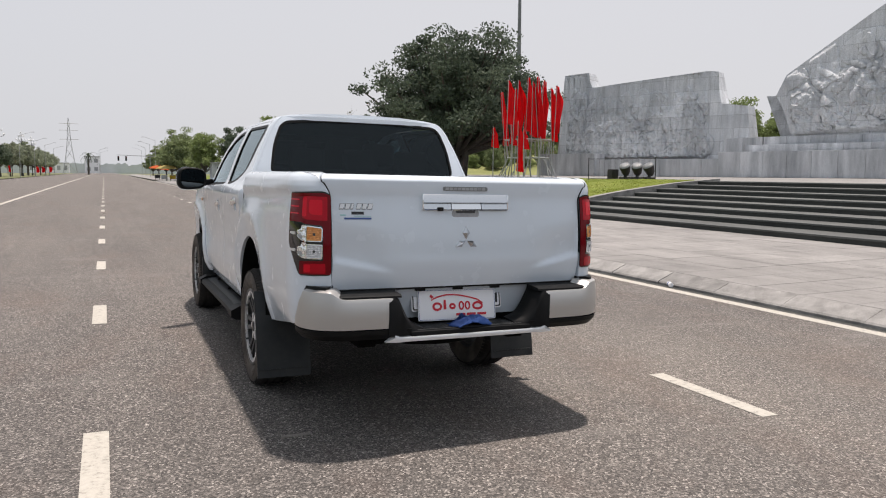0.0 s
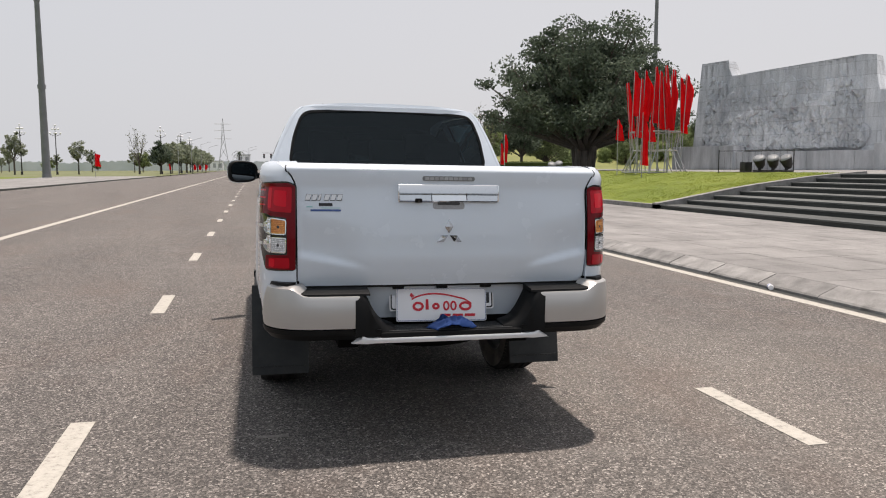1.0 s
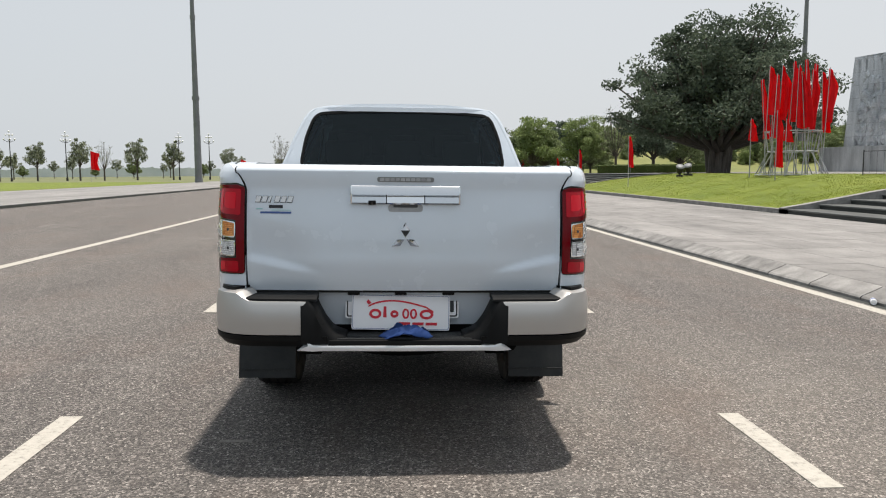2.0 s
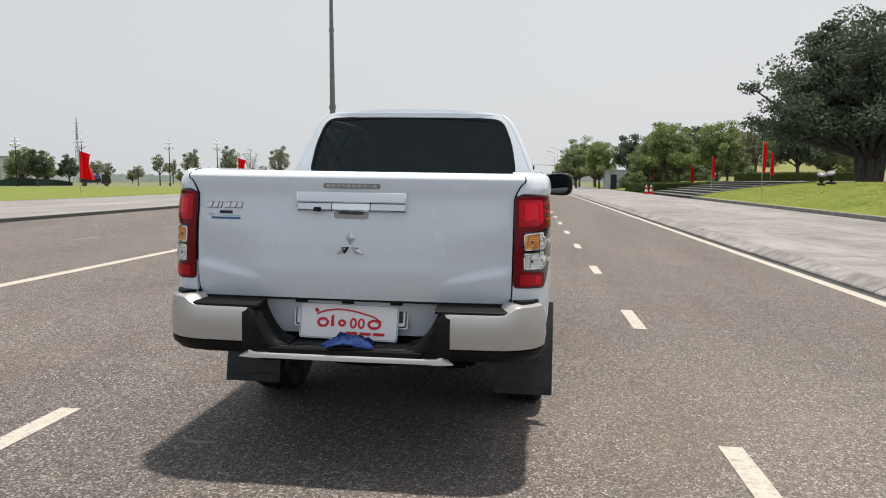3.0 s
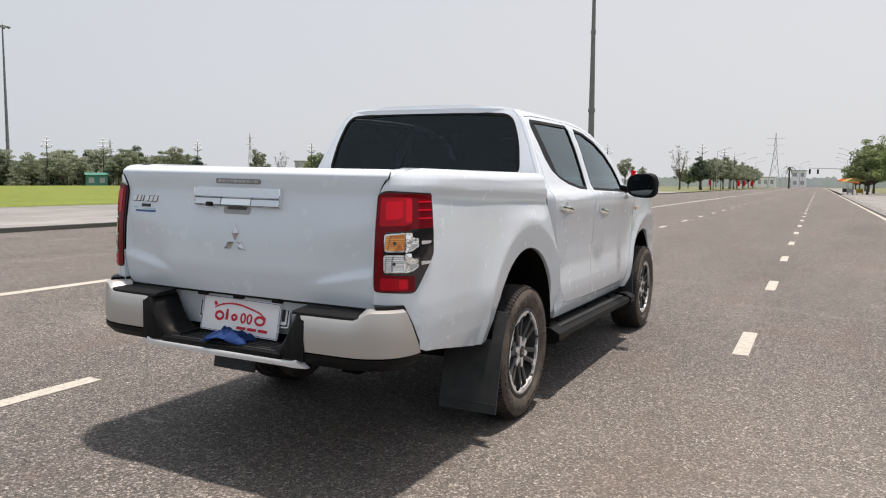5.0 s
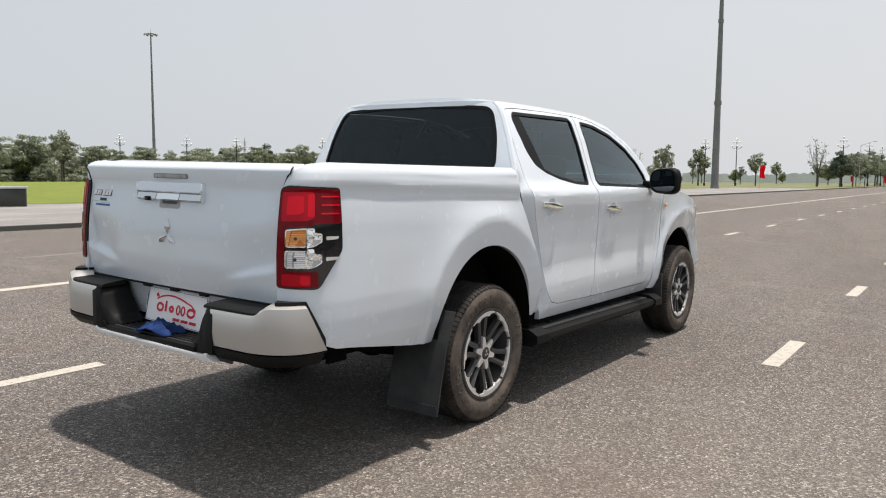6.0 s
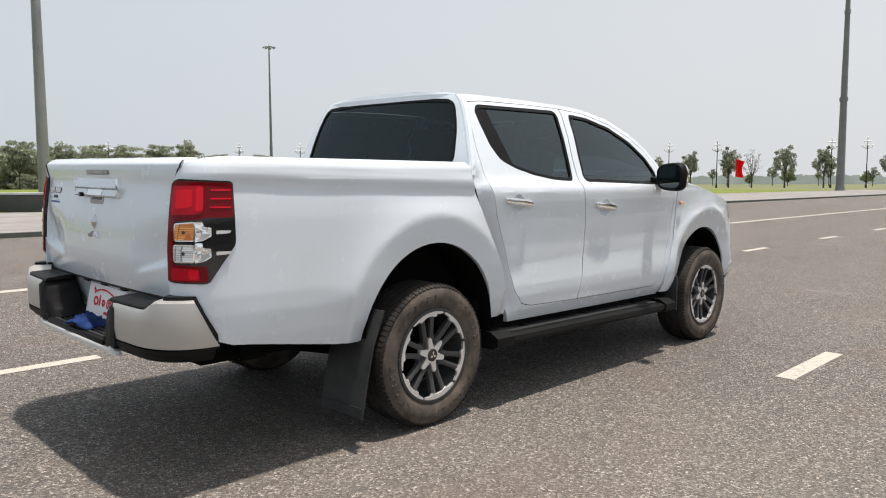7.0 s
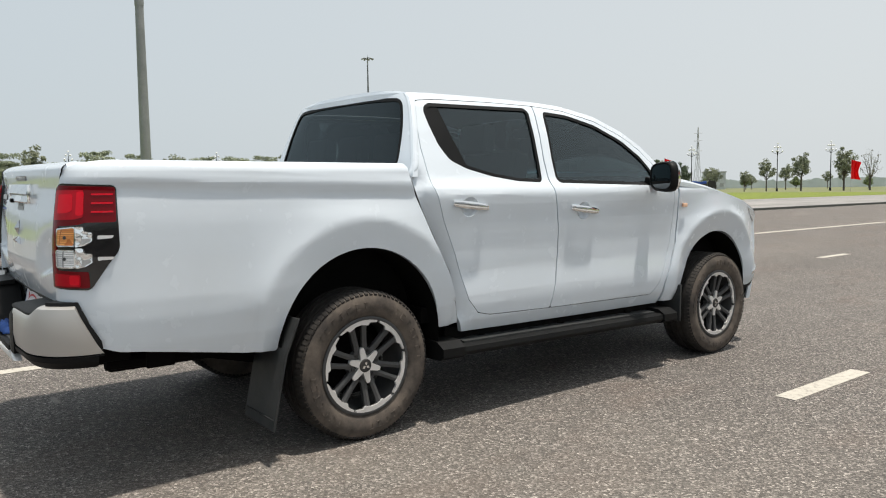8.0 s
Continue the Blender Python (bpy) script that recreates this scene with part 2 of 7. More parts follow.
RELIEF = make_relief_marble()
CONCRETE = make_stone("concrete", (0.27, 0.26, 0.25), (0.4, 0.39, 0.37), 0.6)
GRASS = make_grass()
FIELD = make_stone("dry_field", (0.09, 0.11, 0.03), (0.16, 0.16, 0.07), 0.05)
LEAF_DARK = make_leaf("leaf_dark", (0.08, 0.108, 0.074), (0.15, 0.185, 0.13), 0.8, 0.35, 0.15)
BLADES = make_leaf("grass_blades", (0.17, 0.215, 0.018), (0.235, 0.27, 0.03), 1.5)
LEAF_MID = make_leaf("leaf_mid", (0.175, 0.22, 0.105), (0.275, 0.325, 0.16), 0.4, 0.35, 0.15)
# leaf green greyed and paled in its colour to imitate haze on far trees
LEAF_FAR_HAZE = make_leaf("leaf_far_haze", (0.2, 0.225, 0.155), (0.29, 0.31, 0.22), 0.4)
LEAF_PALE = make_leaf("leaf_pale", (0.14, 0.15, 0.09), (0.21, 0.215, 0.13), 0.4)
LEAF_BANYAN = make_leaf("leaf_banyan", (0.068, 0.092, 0.066), (0.135, 0.166, 0.115), 0.5, 0.3, 0.12)
# lighter, duller leaf copy: the haze over distant trees is in the colour
LEAF_WOOD_HAZE = make_leaf("leaf_wood_haze", (0.235, 0.27, 0.19), (0.34, 0.37, 0.275), 0.12, 0.3, 0.1)
LEAF_FRESH = make_leaf("leaf_fresh", (0.17, 0.225, 0.08), (0.26, 0.315, 0.13), 0.5, 0.35, 0.15)
BANK_GRASS = make_stone("bank_grass", (0.115, 0.13, 0.028), (0.2, 0.205, 0.06), 0.3)
# distance haze is mixed into this leaf colour, for the backdrop ridges
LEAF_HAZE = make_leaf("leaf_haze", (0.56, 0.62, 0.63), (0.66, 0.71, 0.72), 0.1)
LEAF_HEDGE = make_leaf("leaf_hedge", (0.05, 0.08, 0.015), (0.1, 0.14, 0.03), 0.6)
TEAL = make_stone("teal_sheet_metal", (0.05, 0.2, 0.16), (0.08, 0.27, 0.22), 1.0)
NET = make_cloth("green_net", (0.05, 0.095, 0.075), (0.03, 0.06, 0.048))
BARK = make_stone("bark", (0.06, 0.05, 0.04), (0.14, 0.12, 0.1), 3, 0.6, (3, 3, 0.5))
RED_CLOTH = make_cloth("red_cloth", (0.93, 0.014, 0.026), (0.8, 0.01, 0.02))
YELLOW_CLOTH = make_cloth("yellow_cloth", (0.78, 0.55, 0.06), (0.6, 0.42, 0.05))
ORANGE_CLOTH = make_cloth("orange_cloth", (0.8, 0.2, 0.05), (0.6, 0.12, 0.03))
CREAM_CLOTH = make_cloth("cream_cloth", (0.8, 0.68, 0.3), (0.65, 0.52, 0.2))
BLUE_CLOTH = make_cloth("blue_cloth", (0.03, 0.1, 0.36), (0.012, 0.04, 0.16))
STEEL = make_stone("galvanised_steel", (0.3, 0.31, 0.32), (0.45, 0.46, 0.47), 3, 0.05, None, 0.45, False)
MAST = make_stone("mast_grey", (0.16, 0.17, 0.175), (0.23, 0.24, 0.245), 0.8, 0.05, None, 0.5, False)
DARK_METAL = make_rubber("dark_metal", (0.03, 0.03, 0.032), (0.09, 0.08, 0.07), 0.5, 0.5)
TYRE = make_rubber("tyre_rubber", (0.045, 0.040, 0.037), (0.205, 0.170, 0.140), 0.85, 0.85)
TRIM = make_rubber("black_plastic", (0.006, 0.0065, 0.007), (0.02, 0.019, 0.018), 0.3, 0.5, 0.14)
FLAP = make_rubber("flap_rubber", (0.026, 0.029, 0.031), (0.07, 0.069, 0.066), 0.6, 0.45)
UNDER = make_rubber("underbody", (0.004, 0.004, 0.004), (0.012, 0.011, 0.010), 0.4, 0.95, 0.08)
# darker, less dusty copy of the tyre rubber: shade on the tread included
TREAD_SHADE = make_rubber("tread_rubber_shade", (0.016, 0.015, 0.015), (0.085, 0.078, 0.07), 0.6, 0.85)
CHROME = Mat("chrome", (0.86, 0.87, 0.88), 0.08, 1.0).m
BADGE_CHROME = Mat("badge_chrome", (0.56, 0.57, 0.59), 0.1, 1.0).m
BADGE = Mat("satin_chrome", (0.74, 0.75, 0.76), 0.3, 0.35).m
GARNISH = Mat("brushed_chrome", (0.66, 0.68, 0.70), 0.2, 1.0).m
SILVER = Mat("silver_paint", (0.50, 0.49, 0.475), 0.34, 0.55).m
ALLOY = Mat("machined_alloy", (0.78, 0.78, 0.785), 0.34, 0.6).m
GUNMETAL = make_rubber("gunmetal", (0.055, 0.057, 0.060), (0.115, 0.11, 0.103), 0.45, 0.35)
SEAT = make_rubber("seat_fabric", (0.06, 0.06, 0.062), (0.1, 0.1, 0.1), 0.5, 0.8)
GLASS = make_glass("tinted_glass", (0.36, 0.43, 0.44), 0.0, 1.72)
GLASS_BACK = make_glass("dark_tinted_glass", (0.16, 0.19, 0.2), 0.0, 1.45)
SCREEN_GLASS = make_glass("windscreen_glass", (0.55, 0.6, 0.6))
MIRROR = Mat("mirror_glass", (0.075, 0.085, 0.092), 0.02, 1.0).m
RED_LENS = Mat("red_lens", (0.42, 0.002, 0.012), 0.06, Specular_IOR_Level=0.2, Coat_Weight=0.1, Coat_Roughness=0.02).m
DEEP_RED = Mat("deep_red_lens", (0.15, 0.001, 0.005), 0.12, Specular_IOR_Level=0.18, Coat_Weight=0.08, Coat_Roughness=0.02).m
SMOKE = Mat("smoked_lens", (0.012, 0.011, 0.012), 0.1, Coat_Weight=0.3, Coat_Roughness=0.02).m


def make_grid(name, a, b, gap):
    """A lamp reflector pressed in small square cells."""
    w = Mat(name, rough=0.15)
    sep = w.node("ShaderNodeSeparateXYZ")
    w.link(w.place(), sep.inputs[0])
    run = w.node("ShaderNodeMath")
    run.operation = "SUBTRACT"
    w.link(sep.outputs["X"], run.inputs[0])
    w.link(sep.outputs["Y"], run.inputs[1])
    flat = w.node("ShaderNodeCombineXYZ")
    w.link(run.outputs[0], flat.inputs["X"])
    w.link(sep.outputs["Z"], flat.inputs["Y"])
    cells = w.node("ShaderNodeTexBrick", Scale=1.0)
    cells.offset = 0.0
    for key, v in (("Brick Width", 0.0095), ("Row Height", 0.0085), ("Mortar Size", 0.0011), ("Mortar Smooth", 0.3)):
        cells.inputs[key].default_value = v
    for key, c in (("Color1", a), ("Color2", b), ("Mortar", gap)):
        cells.inputs[key].default_value = (*c, 1)
    w.link(flat.outputs[0], cells.inputs["Vector"])
    w.colour(cells.outputs["Color"])
    w.bump(cells.outputs["Fac"], 0.6, 0.002)
    return w.m


AMBER = make_grid("amber_lens", (0.97, 0.46, 0.14), (0.7, 0.26, 0.07), (0.5, 0.17, 0.05))
CLEAR = make_grid("clear_lens", (0.95, 0.96, 0.97), (0.62, 0.64, 0.66), (0.34, 0.35, 0.36))
WHITE = Mat("white_plastic", (0.86, 0.86, 0.88), 0.35).m
BRIGHT_RED = Mat("bright_red_lens", (0.66, 0.004, 0.018), 0.06, Specular_IOR_Level=0.2, Coat_Weight=0.1, Coat_Roughness=0.02).m
RED_INK = Mat("red_ink", (0.6, 0.012, 0.03), 0.5).m
BLACK_INK = Mat("black_ink", (0.02, 0.02, 0.025), 0.5).m
BLUE_INK = Mat("blue_ink", (0.05, 0.1, 0.3), 0.5).m
TEAL_INK = Mat("teal_ink", (0.3, 0.55, 0.55), 0.5).m

# ---- mesh helpers ----


def mesh_of(name, bm, mat):
    me = bpy.data.meshes.new(name)
    bm.to_mesh(me)
    bm.free()
    for m in mat if isinstance(mat, (list, tuple)) else [mat]:
        me.materials.append(m)
    return me


def part(name, bm, mat, parent=None, label=""):
    ob = new(name, mesh_of(name, bm, mat))
    if parent is not None:
        ob.parent = parent
    return tagged(ob, label)


def thing(name, m, label, category, group="", kind=""):
    ob = new(name)
    ob.empty_display_size = 0.2
    ob.matrix_world = m
    return tagged(ob, label, category, group, kind)


def smooth(bm, angle=35):
    lim = radians(angle)
    for f in bm.faces:
        f.smooth = True
    for e in bm.edges:
        if len(e.link_faces) != 2 or e.calc_face_angle(0) > lim:
            e.smooth = False
    return bm


def box(sx, sy, sz, at=(0, 0, 0), bevel=0.0, bm=None, turn=None, seg=2):
    bm = bm or bmesh.new()
    m = Matrix.Translation(at) @ (turn or Matrix()) @ Matrix.Diagonal((sx, sy, sz, 1))
    vs = bmesh.ops.create_cube(bm, size=1, matrix=m)["verts"]
    if bevel:
        es = list({e for v in vs for e in v.link_edges})
        bmesh.ops.bevel(bm, geom=es, offset=bevel, segments=seg, profile=0.6, affect="EDGES")
    return bm


def rod(a, b, r0, r1=None, n=10, bm=None, caps=True):
    bm = bm or bmesh.new()
    a, b = Vector(a), Vector(b)
    d = b - a
    m = Matrix.Translation((a + b) / 2) @ d.to_track_quat("Z", "Y").to_matrix().to_4x4()
    bmesh.ops.create_cone(bm, cap_ends=caps, segments=n, radius1=r0, radius2=r0 if r1 is None else r1, depth=d.length, matrix=m)
    return bm


def lathe(profile, n=48, axis="x", bm=None, closed=False):
    """Turns (across, radius) pairs round the x (or z) axis."""
    bm = bm or bmesh.new()
    rings = []
    for k in range(n):
        a = 2 * math.pi * k / n
        c, s = math.cos(a), math.sin(a)
        rings.append([bm.verts.new((p, r * c, r * s) if axis == "x" else (r * c, r * s, p)) for p, r in profile])
    m = len(profile)
    for k in range(n):
        a, b = rings[k], rings[(k + 1) % n]
        for i in range(m if closed else m - 1):
            j = (i + 1) % m
            bm.faces.new((a[i], a[j], b[j], b[i]))
    bmesh.ops.remove_doubles(bm, verts=bm.verts, dist=1e-6)
    bmesh.ops.recalc_face_normals(bm, faces=bm.faces)
    return bm


def loft(sections, closed=True, caps=True, bm=None):
    """Skins a row of sections with equal point counts."""
    bm = bm or bmesh.new()
    rows = [[bm.verts.new(p) for p in s] for s in sections]
    n = len(rows[0])
    for a, b in zip(rows, rows[1:]):
        for i in range(n if closed else n - 1):
            j = (i + 1) % n
            bm.faces.new((a[i], a[j], b[j], b[i]))
    if caps and closed:
        bm.faces.new(rows[0])
        bm.faces.new(rows[-1][::-1])
    bmesh.ops.recalc_face_normals(bm, faces=bm.faces)
    return bm


def sheet(fn, us, vs, thick=None, bm=None):
    """A grid over fn(u, v); with thick, closed by a second grid fn(u, v, thick)."""
    bm = bm or bmesh.new()
    top = [[bm.verts.new(fn(u, v) if thick is None else fn(u, v, 0.0)) for v in vs] for u in us]
    for a, b in zip(top, top[1:]):
        for i in range(len(vs) - 1):
            bm.faces.new((a[i], a[i + 1], b[i + 1], b[i]))
    if thick is not None:
        low = [[bm.verts.new(fn(u, v, thick)) for v in vs] for u in us]
        for a, b in zip(low, low[1:]):
            for i in range(len(vs) - 1):
                bm.faces.new((a[i], b[i], b[i + 1], a[i + 1]))
        ring_t = [r[0] for r in top] + top[-1][1:] + [r[-1] for r in top[-2::-1]] + top[0][-2:0:-1]
        ring_l = [r[0] for r in low] + low[-1][1:] + [r[-1] for r in low[-2::-1]] + low[0][-2:0:-1]
        for i in range(len(ring_t)):
            j = (i + 1) % len(ring_t)
            bm.faces.new((ring_t[i], ring_t[j], ring_l[j], ring_l[i]))
    bmesh.ops.recalc_face_normals(bm, faces=bm.faces)
    return bm


def panel(loops, surf, step=0.05, thick=0.018, side=1):
    """A sheet-metal panel: outlines in (u, v), the first outer and the others holes, laid on surf(u, v, depth); side -1 mirrors it in x."""
    from mathutils.geometry import tessellate_polygon
    pts = [p for lp in loops for p in lp]
    tris = tessellate_polygon([[Vector((u, v, 0)) for u, v in lp] for lp in loops])
    bm = bmesh.new()
    vs = [bm.verts.new((u, v, 0)) for u, v in pts]
    for t in tris:
        if len(set(t)) == 3:
            try:
                bm.faces.new([vs[i] for i in t])
            except ValueError:
                pass
    bmesh.ops.remove_doubles(bm, verts=bm.verts, dist=1e-5)
    for axis, no in ((0, (1, 0, 0)), (1, (0, 1, 0))):
        lo, hi = min(p[axis] for p in pts), max(p[axis] for p in pts)
        n = max(1, int((hi - lo) / step))
        for k in range(1, n):
            co = [0, 0, 0]
            co[axis] = lo + (hi - lo) * k / n
            bmesh.ops.bisect_plane(bm, geom=bm.verts[:] + bm.edges[:] + bm.faces[:], dist=1e-5, plane_co=co, plane_no=no)
    bmesh.ops.dissolve_degenerate(bm, dist=1e-5, edges=bm.edges)
    edge = [e for e in bm.edges if e.is_boundary]
    outer = list(bm.faces)
    for e in edge:
        e.smooth = False
    made = bmesh.ops.extrude_edge_only(bm, edges=edge)["geom"]
    deep = {v for v in made if isinstance(v, bmesh.types.BMVert)}
    for f in outer:
        f.smooth = True
    for v in bm.verts:
        u, w = v.co.x, v.co.y
        p = Vector(surf(u, w, thick if v in deep else 0.0))
        p.x *= side
        v.co = p
    bmesh.ops.recalc_face_normals(bm, faces=bm.faces)
    return bm


def arc(cu, cv, r, a0, a1, n=20):
    return [(cu + r * math.cos(radians(a0 + (a1 - a0) * k / n)), cv + r * math.sin(radians(a0 + (a1 - a0) * k / n))) for k in range(n + 1)]


def rounded(pts, r=0.03, n=4):
    """Rounds the corners of a polygon."""
    out = []
    m = len(pts)
    for i in range(m):
        p0, p1, p2 = Vector(pts[i - 1]), Vector(pts[i]), Vector(pts[(i + 1) % m])
        a, b = p0 - p1, p2 - p1
        k = min(r, a.length * 0.45, b.length * 0.45)
        a, b = p1 + a.normalized() * k, p1 + b.normalized() * k
        for s in range(n + 1):
            t = s / n
            q = a * (1 - t) ** 2 + p1 * 2 * t * (1 - t) + b * t * t
            out.append((q.x, q.y))
    return out


def grow(pts, d):
    """Moves a polygon's outline outward by d."""
    area = sum(a[0] * b[1] - b[0] * a[1] for a, b in zip(pts, pts[1:] + pts[:1]))
    sgn = 1 if area > 0 else -1
    out = []
    m = len(pts)
    for i in range(m):
        p0, p1, p2 = Vector(pts[i - 1]), Vector(pts[i]), Vector(pts[(i + 1) % m])
        t = ((p1 - p0).normalized() + (p2 - p1).normalized())
        if t.length < 1e-6:
            t = p2 - p1
        t.normalize()
        out.append((p1.x + t.y * d * sgn, p1.y - t.x * d * sgn))
    return out


def step01(a, b, x):
    t = max(0.0, min(1.0, (x - a) / (b - a)))
    return t * t * (3 - 2 * t)


def prism(pts, z0, z1, bm=None):
    """A flat outline (x, y) raised from z0 to z1."""
    bm = bm or bmesh.new()
    lo = [bm.verts.new((x, y, z0)) for x, y in pts]
    hi = [bm.verts.new((x, y, z1)) for x, y in pts]
    bm.faces.new(lo[::-1])
    bm.faces.new(hi)
    for i in range(len(pts)):
        j = (i + 1) % len(pts)
        bm.faces.new((lo[i], lo[j], hi[j], hi[i]))
    bmesh.ops.recalc_face_normals(bm, faces=bm.faces)
    return bm


def raised(pts, surf, d0, d1, side=1):
    """A small emblem: an outline (u, v) raised between two depths of a surface."""
    bm = bmesh.new()
    lo = [bm.verts.new(surf(u, v, d0)) for u, v in pts]
    hi = [bm.verts.new(surf(u, v, d1)) for u, v in pts]
    bm.faces.new(hi)
    for i in range(len(pts)):
        j = (i + 1) % len(pts)
        bm.faces.new((lo[i], lo[j], hi[j], hi[i]))
    for v in bm.verts:
        v.co.x *= side
    bmesh.ops.triangulate(bm, faces=[f for f in bm.faces if len(f.verts) > 4])
    bmesh.ops.recalc_face_normals(bm, faces=bm.faces)
    return bm

# ---- the pickup truck: rear axle at y = 0, nose along +y ----
PARKED = pose(-0.012, -1.33, 0, 0, 0, 0.3) @ pose(0, 1.33, 0, 0, 1.0, 0)
truck = thing("pickup_truck", PARKED, "white double-cab pickup truck with tinted windows parked on the asphalt road", "pickup truck")

Z_BED = [0.40, 0.46, 0.52, 0.62, 0.72, 0.80, 0.815, 0.86, 1.00, 1.12, 1.20, 1.245, 1.262, 1.286, 1.31, 1.335, 1.352, 1.362, 1.368, 1.372]
X_BED = [0.77, 0.80, 0.834, 0.864, 0.878, 0.8815, 0.8815, 0.8808, 0.879, 0.876, 0.870, 0.865, 0.866, 0.877, 0.8755, 0.871, 0.861, 0.848, 0.828, 0.785]
Z_CAB = [0.40, 0.46, 0.52, 0.60, 0.66, 0.715, 0.78, 0.90, 1.05, 1.15, 1.205, 1.24, 1.27, 1.30, 1.386, 1.55, 1.68, 1.73, 1.76, 1.78]
X_CAB = [0.79, 0.825, 0.852, 0.861, 0.861, 0.856, 0.850, 0.853, 0.865, 0.877, 0.881, 0.870, 0.846, 0.828, 0.796, 0.731, 0.668, 0.632, 0.592, 0.53]


DOOR_Z = [0.50, 0.635, 0.76, 0.89, 1.08, 1.25, 1.45]
DOOR_Y = [0.70, 0.665, 0.62, 0.575, 0.485, 0.425, 0.412]


def flare(r, crest, amp, reach):
    """A wheel-arch flare: a flat band round the opening, a crisp crest and a hollow run-out."""
    if r <= crest:
        return amp * (1 - 0.95 * (crest - r) / 0.14)
    return amp * max(0.0, 1 - (r - crest) / reach) ** 2.4


def half_width(y, z, cab):
    zb = z if cab else z + 0.029 * (y + 1.09) * step01(1.0, 1.2, z) * step01(1.355, 1.30, z)
    x = float(np.interp(z, Z_CAB, X_CAB) if cab else np.interp(zb, Z_BED, X_BED))
    if y < 0.62 and not cab:
        x += flare(math.hypot(y, z - 0.50), 0.598, 0.022, 0.24) * step01(1.24, 1.12, z) * step01(0.62, 0.78, z + 0.35 * (abs(y) < 0.56))
    if cab and y > 2.3:
        x += flare(math.hypot(y - 3.05, z - 0.46), 0.588, 0.042, 0.24) * step01(2.40, 2.54, y) * step01(1.24, 1.12, z)
    if cab and y < 0.8:
        # the cab corner is pressed in beside the bed
        door = float(np.interp(z, DOOR_Z, DOOR_Y))
        x -= 0.048 * max(0.0, min(1.0, (door - y - 0.006) / 0.085)) * step01(1.37, 1.25, z) * step01(0.47, 0.58, z)
    if y > 3.0:
        x -= 0.08 * ((y - 3.0) / 0.7) ** 2.4
    if z > 1.25 and y > 1.6:
        x -= 0.03 * ((y - 1.6) / 0.8) ** 2
    return x


CORNER_Y, GATE_X, CORNER_L = -1.07, 0.715, 0.315


def bed_surf(u, z, d=0.0):
    """The bed's side and rear corner: u is y along the side and goes on round the corner."""
    if u >= CORNER_Y:
        return Vector((half_width(u, z, False) - d, u, z))
    phi = (CORNER_Y - u) / CORNER_L * math.pi / 2
    w = half_width(u, z, False) - GATE_X - d
    soft = 0.040 * step01(CORNER_Y, CORNER_Y - 0.24, u) * max(0.0, (z - 1.25) / 0.12) ** 2
    w -= soft
    dep = 0.265 - float(np.interp(z, [1.0, 1.09, 1.15, 1.21, 1.245, 1.33, 1.36], [0, 0.006, 0.012, 0.020, 0.025, 0.028, 0.036])) - d - 0.3 * soft
    return Vector((GATE_X + w * max(math.cos(phi), 0.0) ** 0.95, CORNER_Y - dep * math.sin(phi) ** 0.95, z))


def cab_surf(u, z, d=0.0):
    return Vector((half_width(u, z, True) - d, u, z))


def back_y(x, z):
    w = float(np.interp(z, Z_CAB, X_CAB))
    return 0.318 + 0.26 * (z - 1.36) + 0.02 * max(0.0, (abs(x) - w + 0.18) / 0.18) ** 2


def back_surf(x, z, d=0.0):
    return Vector((x, back_y(x, z) + d, z))


GATE_Z = np.linspace(0.78, 1.361, 240)
GATE_Y = np.interp(GATE_Z, [0.785, 0.83, 0.92, 0.96, 1.03, 1.09, 1.15, 1.21, 1.245, 1.27, 1.295, 1.325], [0.03, 0.014, -0.004, 0.0, 0.003, 0.008, 0.016, 0.026, 0.030, 0.030, 0.025, 0.027])
GATE_Y = np.convolve(np.pad(GATE_Y, 10, mode="edge"), np.ones(21) / 21, mode="valid") + 0.044 * np.clip((GATE_Z - 1.328) / 0.033, 0, 1) ** 2.2


def gate_surf(x, z, d=0.0):
    y = -1.352 + 0.022 * (abs(x) / 0.71) ** 2 + float(np.interp(z, GATE_Z, GATE_Y))
    # the pressed swage near each lower corner
    s = step01(0.36, 0.56, abs(x)) * step01(0.712, 0.685, abs(x))
    fold = 0.895 + 0.225 * (abs(x) - 0.42)
    y += 0.026 * s * min(1.0, max(0.0, (z - fold + 0.024) / 0.024)) * step01(fold + 0.20, fold, z)
    return Vector((x, y + d, z))


BED_FRONT = [(0.255, 1.368), (0.275, 1.28), (0.336, 1.13), (0.40, 0.985), (0.495, 0.806), (0.56, 0.64), (0.605, 0.51)]


def corner_u(x, z):
    """Where the bed's rear corner reaches the width x."""
    lo, hi = CORNER_Y - CORNER_L, CORNER_Y
    for _ in range(40):
        mid = (lo + hi) / 2
        lo, hi = (mid, hi) if bed_surf(mid, z).x < x else (lo, mid)
    return lo


BED_OUT = [(CORNER_Y - CORNER_L, 0.785)] + [(corner_u(x + 0.008, z), z) for x, z in ((0.711, 1.250), (0.719, 1.275), (0.732, 1.300), (0.746, 1.320), (0.7555, 1.334))] + [(-1.268, 1.350), (-1.20, 1.361), (-1.13, 1.368)] + BED_FRONT + [(0.50, 0.50)]
BED_OUT += arc(0, 0.50, 0.457, 0, 178, 26) + [(-0.466, 0.51), (-0.60, 0.52), (-0.95, 0.578), (-1.12, 0.605), (-1.20, 0.64)]

